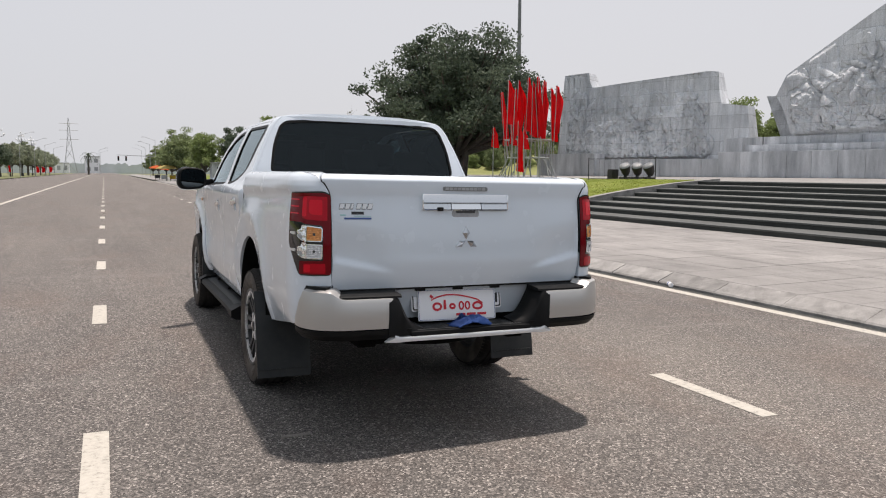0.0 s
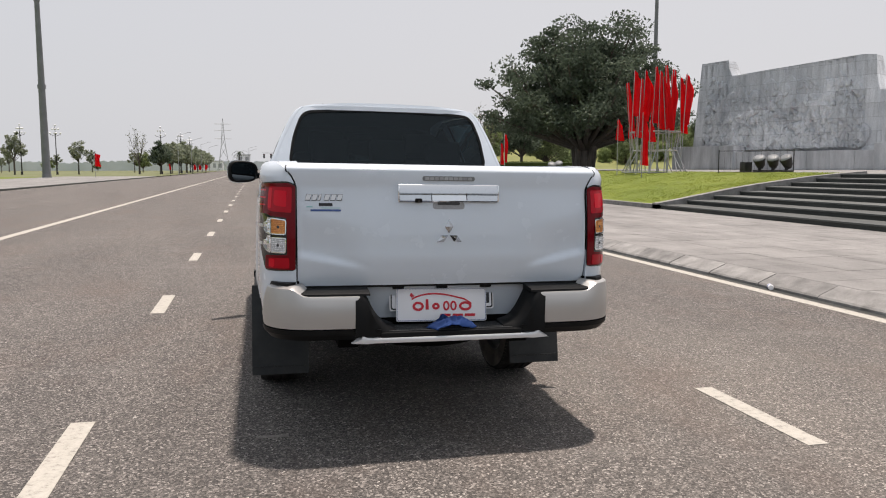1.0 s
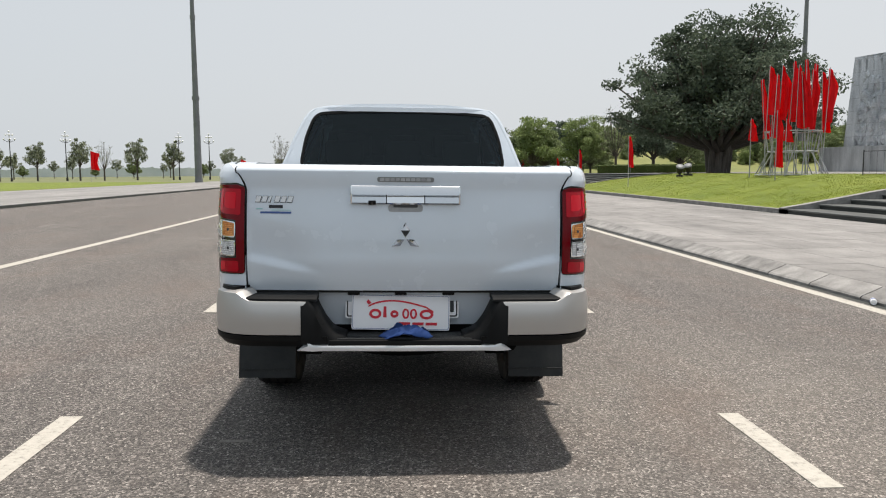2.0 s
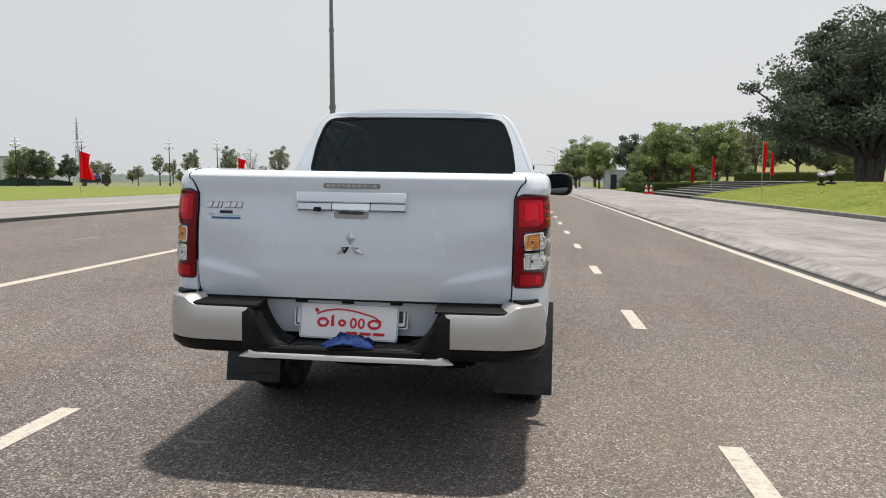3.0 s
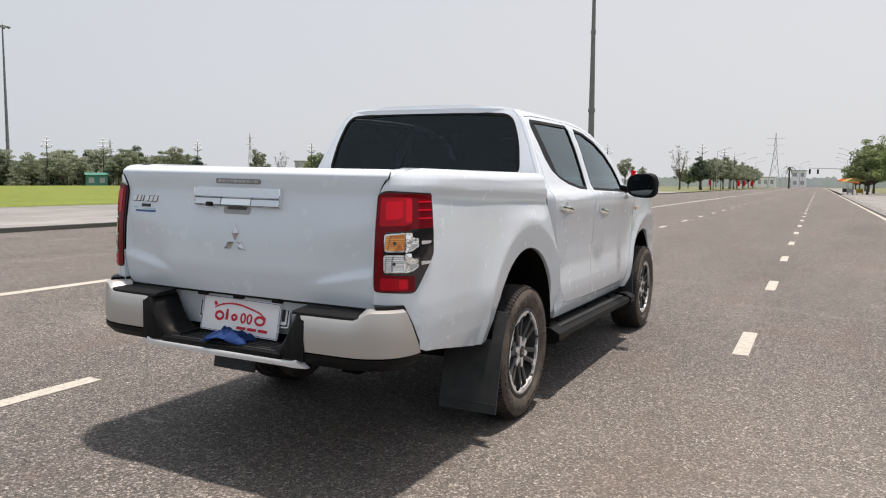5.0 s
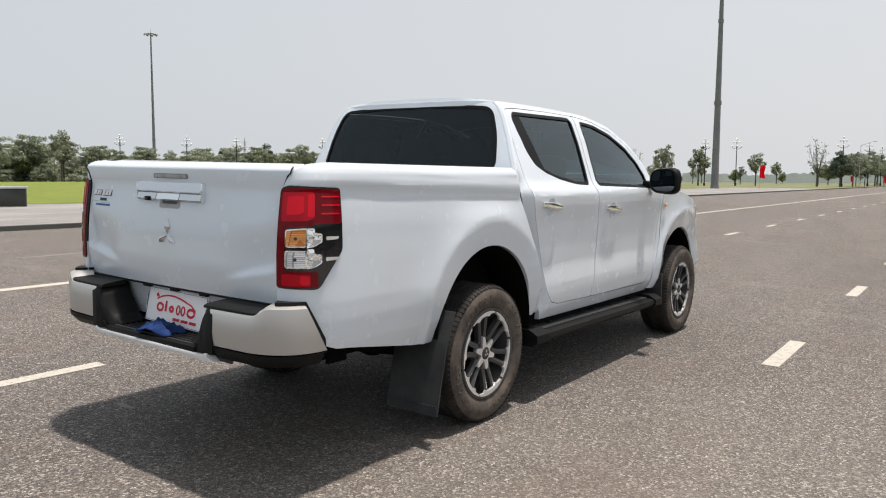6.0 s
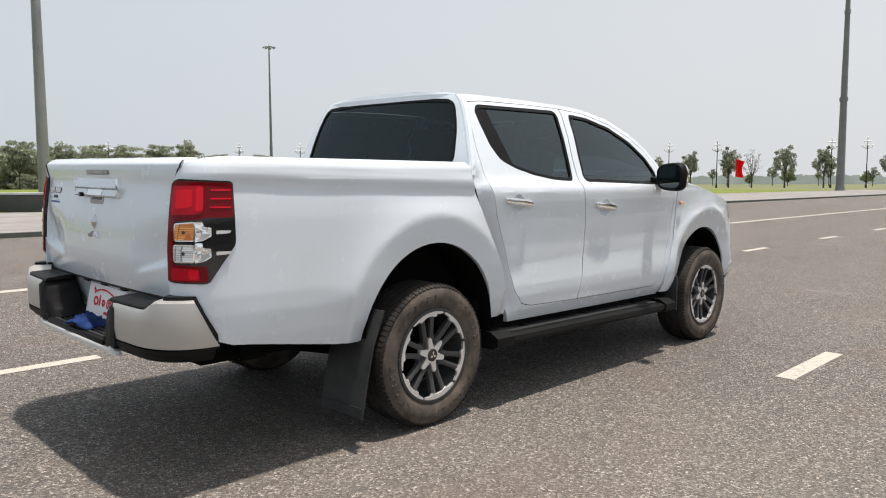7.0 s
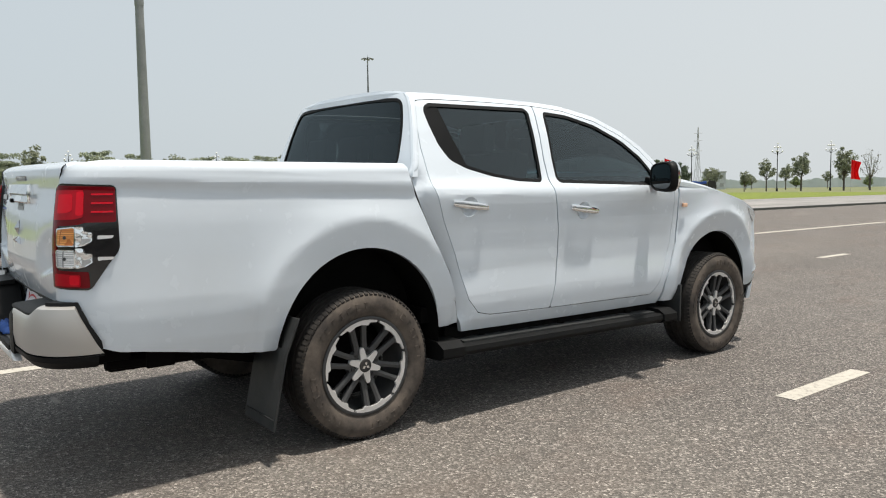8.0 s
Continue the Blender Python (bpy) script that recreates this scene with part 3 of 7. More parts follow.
RDOOR = [(0.475, 1.712), (0.60, 1.724), (1.00, 1.732), (1.350, 1.730), (1.300, 1.40), (1.296, 1.27), (1.325, 1.15), (1.358, 1.0), (1.362, 0.842), (1.340, 0.68), (1.300, 0.522), (0.82, 0.536), (0.735, 0.556), (0.665, 0.635), (0.62, 0.76), (0.575, 0.89), (0.485, 1.08), (0.425, 1.25), (0.412, 1.45), (0.425, 1.60), (0.445, 1.69)]
FDOOR = [(1.358, 1.730), (1.60, 1.713), (1.88, 1.656), (2.10, 1.573), (2.26, 1.485), (2.38, 1.390), (2.46, 1.28), (2.49, 1.16), (2.494, 1.02), (2.47, 0.85), (2.42, 0.70), (2.36, 0.57), (2.28, 0.505), (1.308, 0.522), (1.348, 0.68), (1.370, 0.842), (1.366, 1.0), (1.333, 1.15), (1.304, 1.27), (1.308, 1.40)]
RWIN = [(0.512, 1.66), (0.545, 1.683), (1.278, 1.695), (1.243, 1.40), (1.228, 1.287), (1.05, 1.295), (0.865, 1.322), (0.70, 1.362), (0.60, 1.405), (0.55, 1.48), (0.522, 1.58)]
FWIN = [(1.435, 1.682), (1.62, 1.668), (1.86, 1.615), (2.08, 1.525), (2.24, 1.425), (2.33, 1.33), (2.345, 1.262), (1.385, 1.284), (1.392, 1.40)]
DOORS_HOLE = RDOOR[:4] + FDOOR[1:14] + RDOOR[11:]
RAIL = [(0.45, 1.757), (0.60, 1.768), (1.00, 1.772), (1.31, 1.766), (1.60, 1.748), (1.88, 1.693), (2.12, 1.605), (2.30, 1.505), (2.43, 1.40), (2.52, 1.27)]


def cab_outline():
    rear = [(back_y(half_width(0.4, z, True), z) + 0.003, z) for z in np.linspace(1.30, 1.735, 16)]
    low = [(2.535, 1.16), (2.54, 1.02), (2.515, 0.85), (2.465, 0.70), (2.42, 0.56), (2.40, 0.43), (1.5, 0.44), (0.64, 0.455), (0.622, 0.50), (0.577, 0.64), (0.511, 0.806), (0.416, 0.985), (0.352, 1.13), (0.318, 1.22)]
    return rear + RAIL + low


def side_parts(s):
    bed = part("bed_side", panel([BED_OUT], bed_surf, 0.022, 0.03, s), PAINT, truck)
    part("rail_cap", loft([[(s * x, y, z) for x, z in ((0.786, zt), (0.786, 1.28), (0.70, 1.28), (0.70, zt))] for y, zt in ((-1.262, 1.322), (-1.21, 1.346), (-1.15, 1.362), (-1.08, 1.370), (-0.4, 1.370), (0.25, 1.370))]), PAINT, bed)
    seam = [(u, z) for u, z in BED_FRONT if z < 1.3]
    # a solid black tube imitates the shade along the bed's front edge
    part("bed_gap_shade", loft([[Vector((s * (half_width(u, z, False) - 0.014 + 0.008 * math.cos(a)), u + 0.006 + 0.006 * math.sin(a), z)) for a in np.linspace(0, 2 * math.pi, 6, endpoint=False)] for u, z in seam]), TRIM, bed, "dark strip for the shade in the gap between bed and cab")
    part("cab_side", panel([cab_outline(), grow(DOORS_HOLE, 0.004)], cab_surf, 0.03, 0.03, s), PAINT, truck)
    part("door_sill", loft([[(s * x, y, z) for x, z in ((0.835, 0.50), (0.835, 1.0), (0.79, 1.0), (0.79, 0.50))] for y in (0.66, 2.42)]), UNDER, truck)
    for name, out, win in (("rear_door", RDOOR, RWIN), ("front_door", FDOOR, FWIN)):
        out = rounded(out, 0.012, 2)
        win = rounded(win, 0.02, 3)
        ring = grow(win, 0.020)
        hy, hz = (0.66, 1.140) if name == "rear_door" else (1.575, 1.095)
        cup = [(hy + 0.058 * math.cos(a), hz + 0.054 * math.sin(a)) for a in np.linspace(0, 2 * math.pi, 24, endpoint=False)]
        door = part(name, panel([out, ring, cup], cab_surf, 0.026, 0.03, s), PAINT, truck)
        part("window_trim", panel([grow(win, 0.019), win], lambda u, v, d: cab_surf(u, v, d + 0.001), 0.06, 0.014, s), TRIM, door, "black rubber window trim")
        part("window_glass", panel([win], lambda u, v, d: cab_surf(u, v, d + 0.010), 0.08, 0.004, s), GLASS, door, "dark tinted glass")
        if name == "rear_door":
            part("quarter_panel", panel([[(0.512, 1.66), (0.545, 1.683), (0.602, 1.684), (0.632, 1.55), (0.70, 1.362), (0.60, 1.405), (0.55, 1.48), (0.522, 1.58)]], lambda u, v, d: cab_surf(u, v, d + 0.006), 0.08, 0.004, s), TRIM, door)
        # a dished recess, the chrome bar and its two feet
        part("handle_cup", panel([cup], lambda u, v, d: cab_surf(u, v, d + 0.024 * max(0.0, 1 - ((u - hy) / 0.058) ** 2 - ((v - hz) / 0.054) ** 2) ** 0.7), 0.012, 0.004, s), PAINT, door, "dished handle recess")
        secs = []
        for k in range(13):
            t = 2 * k / 12 - 1
            th = 0.0215 - 0.007 * abs(t) ** 3
            x0 = half_width(hy + 0.122 * t, hz, True) + 0.009 + 0.006 * (1 - t * t)
            secs.append([Vector((s * (x0 + 0.007 * math.copysign(abs(math.cos(a)) ** 0.7, math.cos(a))), hy + 0.122 * t, hz + 0.008 - 0.014 * t + th * math.copysign(abs(math.sin(a)) ** 0.8, math.sin(a)))) for a in np.linspace(0, 2 * math.pi, 16, endpoint=False)])
        part("door_handle", smooth(loft(secs), 50), CHROME, door, "chrome door handle")
        for dy in (-0.105, 0.10):
            part("handle_foot", smooth(box(0.03, 0.03, 0.026, (s * (half_width(hy + dy, hz, True) + 0.003), hy + dy, hz + 0.008 - 0.11 * dy), 0.005)), CHROME, door)
    # added black block: keeps the space between sill and running board dark
    part("sill_filler", box(0.10, 1.9, 0.14, (s * 0.742, 1.50, 0.41), 0.01), UNDER, truck, "black filler added to darken the gap under the sill")
    seam = []
    for z in np.linspace(0.60, 1.752, 60):
        foot = float(np.interp(z, [q for _, q in BED_FRONT[::-1]], [p for p, _ in BED_FRONT[::-1]])) + 0.030
        up = back_y(half_width(0.5, z, True), z) + 0.018
        y = foot + (up - foot) * step01(1.20, 1.37, z)
        deep = 0.020 * step01(1.34, 1.15, z)
        seam.append(Vector((s * (half_width(y + (max(y, 0.40) - y) * step01(1.20, 1.44, z), z, True) - 0.018 - deep), y, z)))
    tube = loft([[p + Vector((0.0235 * math.cos(a), 0.0235 * math.sin(a), 0)) for a in np.linspace(0, 2 * math.pi, 18, endpoint=False)] for p in seam])
    part("pillar_seam", smooth(tube, 50), PAINT, truck)
    # tail lamp: one dark housing with its lenses proud of it
    def lamp_u(pts):
        return [(u if u < -1.25 else -1.25 + 0.775 * (u + 1.25), 1.276 - 1.05 * (1.276 - v)) for u, v in pts]

    lamp_out = rounded(lamp_u([(-1.383, 0.888), (-1.385, 1.262), (-1.34, 1.276), (-1.08, 1.268), (-1.072, 1.03), (-1.185, 0.882)]), 0.018, 3)
    lamp = part("tail_lamp", panel([lamp_out], lambda u, v, d: bed_surf(u, v, d - 0.004), 0.03, 0.03, s), SMOKE, truck, "smoked tail lamp housing")

    def lens(name, pts, mat, lift, label="", r=0.008):
        part(name, panel([rounded(lamp_u(pts), r, 2)], lambda u, v, d: bed_surf(u, v, d - lift + 0.006), 0.02, 0.012, s), mat, lamp, label)

    lens("base_lens", [(-1.380, 0.892), (-1.382, 1.256), (-1.340, 1.268), (-1.085, 1.262), (-1.082, 1.132), (-1.20, 1.132), (-1.235, 1.124), (-1.336, 1.118), (-1.340, 0.956), (-1.19, 0.950), (-1.188, 0.890)], DEEP_RED, 0.0135, "deep red lens")
    lens("upper_lens", [(-1.362, 1.140), (-1.364, 1.250), (-1.215, 1.252), (-1.21, 1.152), (-1.25, 1.144)], RED_LENS, 0.0155, "glossy red lens")
    lens("lens_core", [(-1.335, 1.165), (-1.336, 1.235), (-1.262, 1.236), (-1.260, 1.176), (-1.28, 1.168)], BRIGHT_RED, 0.0170, "bright red lamp core")
    lens("side_glow", [(-1.245, 1.158), (-1.245, 1.246), (-1.212, 1.246), (-1.210, 1.158)], BRIGHT_RED, 0.0165)
    for k in range(3):
        z = 1.168 + 0.032 * k
        lens("lens_rib", [(-1.178, z), (-1.178, z + 0.006), (-1.092, z + 0.006), (-1.092, z)], BRIGHT_RED, 0.0155, "", 0.002)
    for name, z0, z1, slope, mat, lab in (("turn_lens", 1.046, 1.108, 0.008, AMBER, "amber turn signal lens"), ("reverse_lens", 0.966, 1.030, 0.0, CLEAR, "clear reversing lens")):
        out = lamp_u([(-1.332, z0), (-1.334, z1), (-1.245, z1 + slope), (-1.245, z0)])
        cell = part(name, panel([rounded(out, 0.008, 2)], lambda u, v, d: bed_surf(u, v, d - 0.008), 0.02, 0.012, s), mat, lamp, lab)
        part("cell_rim", panel([rounded(grow(out, 0.003), 0.01, 2), rounded(grow(out, -0.004), 0.007, 2)], lambda u, v, d: bed_surf(u, v, d - 0.011), 0.03, 0.014, s), CHROME, cell, "bright cell rim")
        zm = (z0 + z1) / 2
        part("bulb", panel([[(-1.290 + 0.007 * math.cos(a), 1.276 - 1.05 * (1.276 - zm) + 0.007 * math.sin(a)) for a in np.linspace(0, 2 * math.pi, 14, endpoint=False)]], lambda u, v, d: bed_surf(u, v, d - 0.010), 0.02, 0.003, s), GUNMETAL, cell)
        lens("reflector_shell", [(-1.243, zm - 0.036), (-1.243, zm + 0.040), (-1.210, zm + 0.040), (-1.205, zm + 0.022), (-1.172, zm + 0.018), (-1.172, zm - 0.014), (-1.205, zm - 0.030)], REFLECTOR, 0.0165, "bright reflector shell", 0.004)
        lens("shell_step", [(-1.236, zm - 0.030), (-1.236, zm + 0.034), (-1.216, zm + 0.034), (-1.216, zm - 0.028)], REFLECTOR, 0.0185, "", 0.003)
        lens("shell_floor", [(-1.214, zm - 0.027), (-1.214, zm - 0.003), (-1.176, zm - 0.003), (-1.176, zm - 0.012), (-1.206, zm - 0.027)], STEEL, 0.0170, "", 0.002)
        lens("chrome_bar", [(-1.152, zm - 0.007), (-1.152, zm + 0.007), (-1.092, zm + 0.006), (-1.098, zm - 0.004)], ALLOY, 0.014, "", 0.003)
    lens("lower_lens", [(-1.352, 0.898), (-1.350, 0.944), (-1.225, 0.940), (-1.225, 0.896)], RED_LENS, 0.0155, "glossy red lens")
    lens("lower_core", [(-1.270, 0.902), (-1.270, 0.938), (-1.230, 0.936), (-1.230, 0.902)], BRIGHT_RED, 0.0170)
    # front fender
    fout = [(2.548, 1.16), (2.553, 1.02), (2.528, 0.85), (2.478, 0.70), (2.432, 0.56), (2.43, 0.44), (2.60, 0.44)] + arc(3.05, 0.46, 0.445, 175, -4, 24) + [(3.50, 0.38), (3.56, 0.37), (3.66, 0.40), (3.70, 0.47), (3.70, 1.0), (3.66, 1.04), (3.40, 1.115), (3.0, 1.195), (2.70, 1.24), (2.545, 1.26)]
    fender = part("front_fender", panel([fout], cab_surf, 0.024, 0.03, s), PAINT, truck)
    part("side_marker", smooth(box(0.012, 0.05, 0.026, (s * 0.886, 2.60, 1.105), 0.004)), MARKER, fender, "small amber side marker")
    edge = [(2.56, 1.252), (2.70, 1.238), (2.85, 1.217), (3.0, 1.192), (3.2, 1.153), (3.4, 1.111), (3.55, 1.073), (3.63, 1.046)]
    gap = loft([[Vector((s * (half_width(y, z, True) - 0.002 + 0.0025 * math.cos(a)), y, z + 0.0025 * math.sin(a))) for a in np.linspace(0, 2 * math.pi, 6, endpoint=False)] for y, z in edge])
    # thin dark tube put where the shut line lies in shade
    part("bonnet_gap_shade", gap, TRIM, fender, "dark line drawn for the shaded bonnet shut line")
    part("headlamp", panel([rounded([(3.50, 1.068), (3.66, 1.025), (3.695, 0.985), (3.695, 0.93), (3.63, 0.965)], 0.008, 2)], lambda u, v, d: cab_surf(u, v, d - 0.004), 0.03, 0.01, s), CLEAR, truck, "clear headlamp corner")
    part("front_chin", panel([rounded([(3.515, 0.372), (3.56, 0.362), (3.665, 0.392), (3.703, 0.46), (3.703, 0.50), (3.60, 0.455), (3.52, 0.44)], 0.01, 2)], lambda u, v, d: cab_surf(u, v, d - 0.003), 0.03, 0.02, s), TRIM, fender, "black lower bumper corner")
    part("bumper_tip", panel([rounded([(3.585, 0.535), (3.704, 0.575), (3.704, 0.605), (3.59, 0.562)], 0.006, 2)], lambda u, v, d: cab_surf(u, v, d - 0.008), 0.03, 0.012, s), CHROME, fender, "chrome bumper tip")
    # door mirror
    def shell(rings, grow_by=0.0):
        m = pose(s * 1.010, 2.142, 1.300, 0, 0, -s * 22)
        out = []
        for dy, k in rings:
            ring = []
            for a in np.linspace(0, 2 * math.pi, 36, endpoint=False):
                c, d = math.cos(a), math.sin(a)
                px = math.copysign(abs(c) ** 0.62, c) * (0.134 * k + grow_by)
                pz = math.copysign(abs(d) ** 0.66, d) * (0.096 * k + grow_by)
                ring.append(m @ Vector((px + s * 0.012 * (1 - k), dy * 0.7, pz * (1 + 0.08 * s * px / 0.14) + 0.010 * (1 - k))))
            out.append(ring)
        return smooth(loft(out, True, True), 50)

    mirror = part("door_mirror", shell([(0.006, 0.84), (-0.002, 0.90), (0.004, 0.97), (0.02, 1.0), (0.06, 1.0), (0.085, 0.94), (0.10, 0.80)]), TRIM, truck, "black door mirror housing")
    part("mirror_cap", shell([(0.062, 0.98), (0.063, 1.0), (0.088, 0.95), (0.112, 0.80), (0.128, 0.55), (0.135, 0.2)], 0.003), CHROME, mirror, "bright mirror cap")
    part("mirror_glass", shell([(0.012, 0.80), (0.004, 0.82), (0.0035, 0.80)]), MIRROR, mirror, "mirror glass")
    part("mirror_arm", smooth(box(0.16, 0.075, 0.05, (s * 0.90, 2.26, 1.262), 0.015, None, pose(0, 0, 0, 0, s * 12, 0))), TRIM, mirror)
    # running board
    sec = [(0.74, 0.40), (0.895, 0.405), (0.922, 0.395), (0.928, 0.37), (0.905, 0.345), (0.76, 0.335)]
    brd = part("running_board", smooth(loft([[(s * x, y, z - 0.03 * (y - 0.5) / 1.9) for x, z in sec] for y in np.linspace(0.47, 2.42, 8)]), 30), TRIM, truck, "black plastic running board")
    part("board_tread", loft([[(s * x, y, z - 0.03 * (y - 0.5) / 1.9) for x, z in ((0.78, 0.418), (0.875, 0.414), (0.875, 0.404), (0.78, 0.404))] for y in np.linspace(0.62, 2.30, 4)]), FLAP, brd, "ribbed tread pad")
    for y0, y1 in ((0.43, 0.58), (2.33, 2.47)):
        part("board_end", smooth(loft([[(s * x, y, z - 0.03 * (y - 0.5) / 1.9) for x, z in ((0.74, 0.435), (0.88, 0.430), (0.935, 0.40), (0.935, 0.355), (0.90, 0.335), (0.75, 0.33))] for y in (y0, y1)]), 25), TRIM, brd)
    for y in (0.8, 1.45, 2.1):
        part("board_bracket", box(0.3, 0.05, 0.03, (s * 0.66, y, 0.40), 0.005), UNDER, brd)
    # mud flaps, hanging behind the wheels
    fx = 0.775
    flap = smooth(loft([[(s * (fx + dx), y, z) for dx, y, z in ((-0.165, -0.395 - dy, z), (0.15, -0.395 - dy, z), (0.15, -0.405 - dy, z), (-0.165, -0.405 - dy, z))] for z, dy in ((0.66, -0.01), (0.50, 0.055), (0.34, 0.09), (0.21, 0.115), (0.165, 0.122))]), 40)
    mf = part("mud_flap", flap, FLAP, truck, "black rubber mud flap")
    part("flap_rib", box(0.29, 0.005, 0.008, (s * fx, -0.523, 0.212), 0.002), FLAP, mf)
    part("front_mud_flap", smooth(box(0.2, 0.02, 0.26, (s * 0.79, 2.575, 0.42), 0.006)), FLAP, truck)
    # wheel housings
    for yc, zc, r in ((0.0, 0.50, 0.452), (3.05, 0.46, 0.44)):
        bm = loft([[(s * x, yc + r * math.cos(a), zc + r * math.sin(a)) for x in (0.865 if yc < 1 else 0.825, 0.5)] for a in np.linspace(-0.15, math.pi + 0.15, 24)], closed=False, caps=False)
        part("wheel_housing", smooth(bm), UNDER, truck, "black wheel housing liner")
        part("housing_wall", prism([(yc + r * math.cos(a), zc + r * math.sin(a)) for a in np.linspace(-0.3, math.pi + 0.3, 24)], 0.0, 0.01), UNDER, truck).matrix_local = Matrix(((0, 0, s, s * 0.60), (1, 0, 0, 0), (0, 1, 0, 0), (0, 0, 0, 1)))


for s in (1, -1):
    side_parts(s)


# wheels
def build_wheel():
    hub = thing("wheel", Matrix(), "", "")
    hub.parent = truck
    R, RW = 0.373, 0.13
    prof = [(-0.085, 0.236), (-0.105, 0.245), (-0.122, 0.275), (-0.128, 0.31), (-0.120, 0.345), (-0.105, 0.362), (-0.09, 0.370), (-0.055, 0.372), (-0.054, 0.364), (-0.044, 0.364), (-0.043, R), (-0.006, R), (-0.005, 0.364), (0.005, 0.364), (0.006, R), (0.043, R), (0.044, 0.364), (0.054, 0.364), (0.055, 0.372), (0.09, 0.370), (0.105, 0.362), (0.120, 0.345), (0.128, 0.31), (0.1255, 0.292), (0.122, 0.275), (0.112, 0.255), (0.105, 0.245), (0.085, 0.236)]
    bm = smooth(lathe(prof, 72), 30)
    for f in bm.faces:
        q = f.calc_center_median()
        f.material_index = int(math.hypot(q.y, q.z) > 0.356)
    tyre = part("tyre", bm, [TYRE, TREAD_SHADE], hub, "dusty black tyre")
    # shoulder lugs, one mesh
    bm = bmesh.new()
    for k in range(84):
        a = 2 * math.pi * k / 84
        for sx in (-1, 1):
            box(0.04, 0.017, 0.012, (0, 0, 0), 0, bm, Matrix.Rotation(a, 4, "X") @ Matrix.Translation((sx * 0.098, 0, 0.3615)) @ Matrix.Rotation(sx * 0.45, 4, "Y"))
    tagged(part("tread_lug", bm, TREAD_SHADE, tyre), kind="stuff")
    bm = bmesh.new()
    for k in range(40):
        a = 2 * math.pi * k / 40 + 0.03
        if k % 10 < 7:
            box(0.004, 0.020, 0.006, (0, 0, 0), 0, bm, Matrix.Rotation(a, 4, "X") @ Matrix.Translation((0.1272, 0, 0.318)))
            box(0.004, 0.006, 0.030, (0, 0, 0), 0, bm, Matrix.Rotation(a + 0.02 * (k % 3), 4, "X") @ Matrix.Translation((0.1272, 0, 0.304)))
            if k % 2:
                box(0.004, 0.020, 0.006, (0, 0, 0), 0, bm, Matrix.Rotation(a, 4, "X") @ Matrix.Translation((0.1268, 0, 0.290)))
    tagged(part("sidewall_mark", bm, TYRE, tyre), kind="stuff")
    rim = part("rim", smooth(lathe([(0.108, 0.246), (0.112, 0.242), (0.110, 0.235), (0.098, 0.228), (0.04, 0.222), (-0.08, 0.220), (-0.10, 0.245)], 72), 40), GUNMETAL, hub, "gunmetal alloy rim with machined faces")
    part("rim_lip", smooth(lathe([(0.1115, 0.247), (0.1155, 0.242), (0.1145, 0.232), (0.105, 0.229)], 72), 50), GUNMETAL, rim)
    back = lathe([(-0.02, 0.0), (-0.02, 0.165), (-0.035, 0.17)], 40)
    part("brake_disc", back, UNDER, rim)
    for k in range(6):
        turn = Matrix.Rotation(2 * math.pi * k / 6 + math.radians(12), 4, "X")
        for q in (-1, 1):
            secs = []
            for r, off, w, f in ((0.055, 0.020, 0.017, 0.082), (0.11, 0.024, 0.0135, 0.088), (0.17, 0.031, 0.0135, 0.096), (0.228, 0.039, 0.017, 0.104)):
                secs.append([(f, q * off - w, r), (f + 0.004, q * off, r), (f, q * off + w, r), (f - 0.03, q * off + w * 0.7, r), (f - 0.03, q * off - w * 0.7, r)])
            bm = loft([[turn @ Vector(p) for p in sec] for sec in secs])
            part("spoke", smooth(bm, 25), GUNMETAL, rim)
        wedge = [(0.238, -0.112), (0.238, -0.056), (0.238, 0.0), (0.238, 0.056), (0.238, 0.112), (0.222, 0.104), (0.216, 0.066), (0.202, 0.052), (0.210, 0.018), (0.210, -0.018), (0.202, -0.052), (0.216, -0.066), (0.222, -0.104)]
        bm = bmesh.new()
        lo = [bm.verts.new(turn @ Vector((0.098, t, math.sqrt(max(r * r - t * t, 0))))) for r, t in wedge]
        hi = [bm.verts.new(turn @ Vector((0.1115, t, math.sqrt(max(r * r - t * t, 0))))) for r, t in wedge]
        bm.faces.new(hi)
        for i in range(len(wedge)):
            j = (i + 1) % len(wedge)
            bm.faces.new((lo[i], lo[j], hi[j], hi[i]))
        bmesh.ops.recalc_face_normals(bm, faces=bm.faces)
        part("spoke_face", bm, ALLOY, rim, "machined spoke face")
        t2 = Matrix.Rotation(2 * math.pi * (k + 0.5) / 6 + math.radians(12), 4, "X")
        arm = loft([[turn @ Vector(p) for p in ((f, -w, r), (f, w, r), (f - 0.02, w, r), (f - 0.02, -w, r))] for r, w, f in ((0.025, 0.021, 0.097), (0.055, 0.016, 0.0965), (0.080, 0.013, 0.0965), (0.092, 0.007, 0.096))])
        part("hub_arm", arm, ALLOY, rim, "machined hub arm")
        seat = rod(t2 @ Vector((0.05, 0, 0.070)), t2 @ Vector((0.086, 0, 0.070)), 0.019, 0.017, 14)
        part("nut_seat", seat, GUNMETAL, rim)
        nut = rod(t2 @ Vector((0.06, 0, 0.070)), t2 @ Vector((0.093, 0, 0.070)), 0.0105, 0.009, 6)
        part("wheel_nut", nut, DARK_METAL, rim)
    part("hub_cap", smooth(lathe([(0.06, 0.036), (0.098, 0.034), (0.102, 0.030), (0.103, 0.0)], 32), 40), DARK_METAL, rim, "dark hub cap")
    for k in range(3):
        m3 = Matrix.Rotation(2 * math.pi * k / 3, 4, "X")
        bm = bmesh.new()
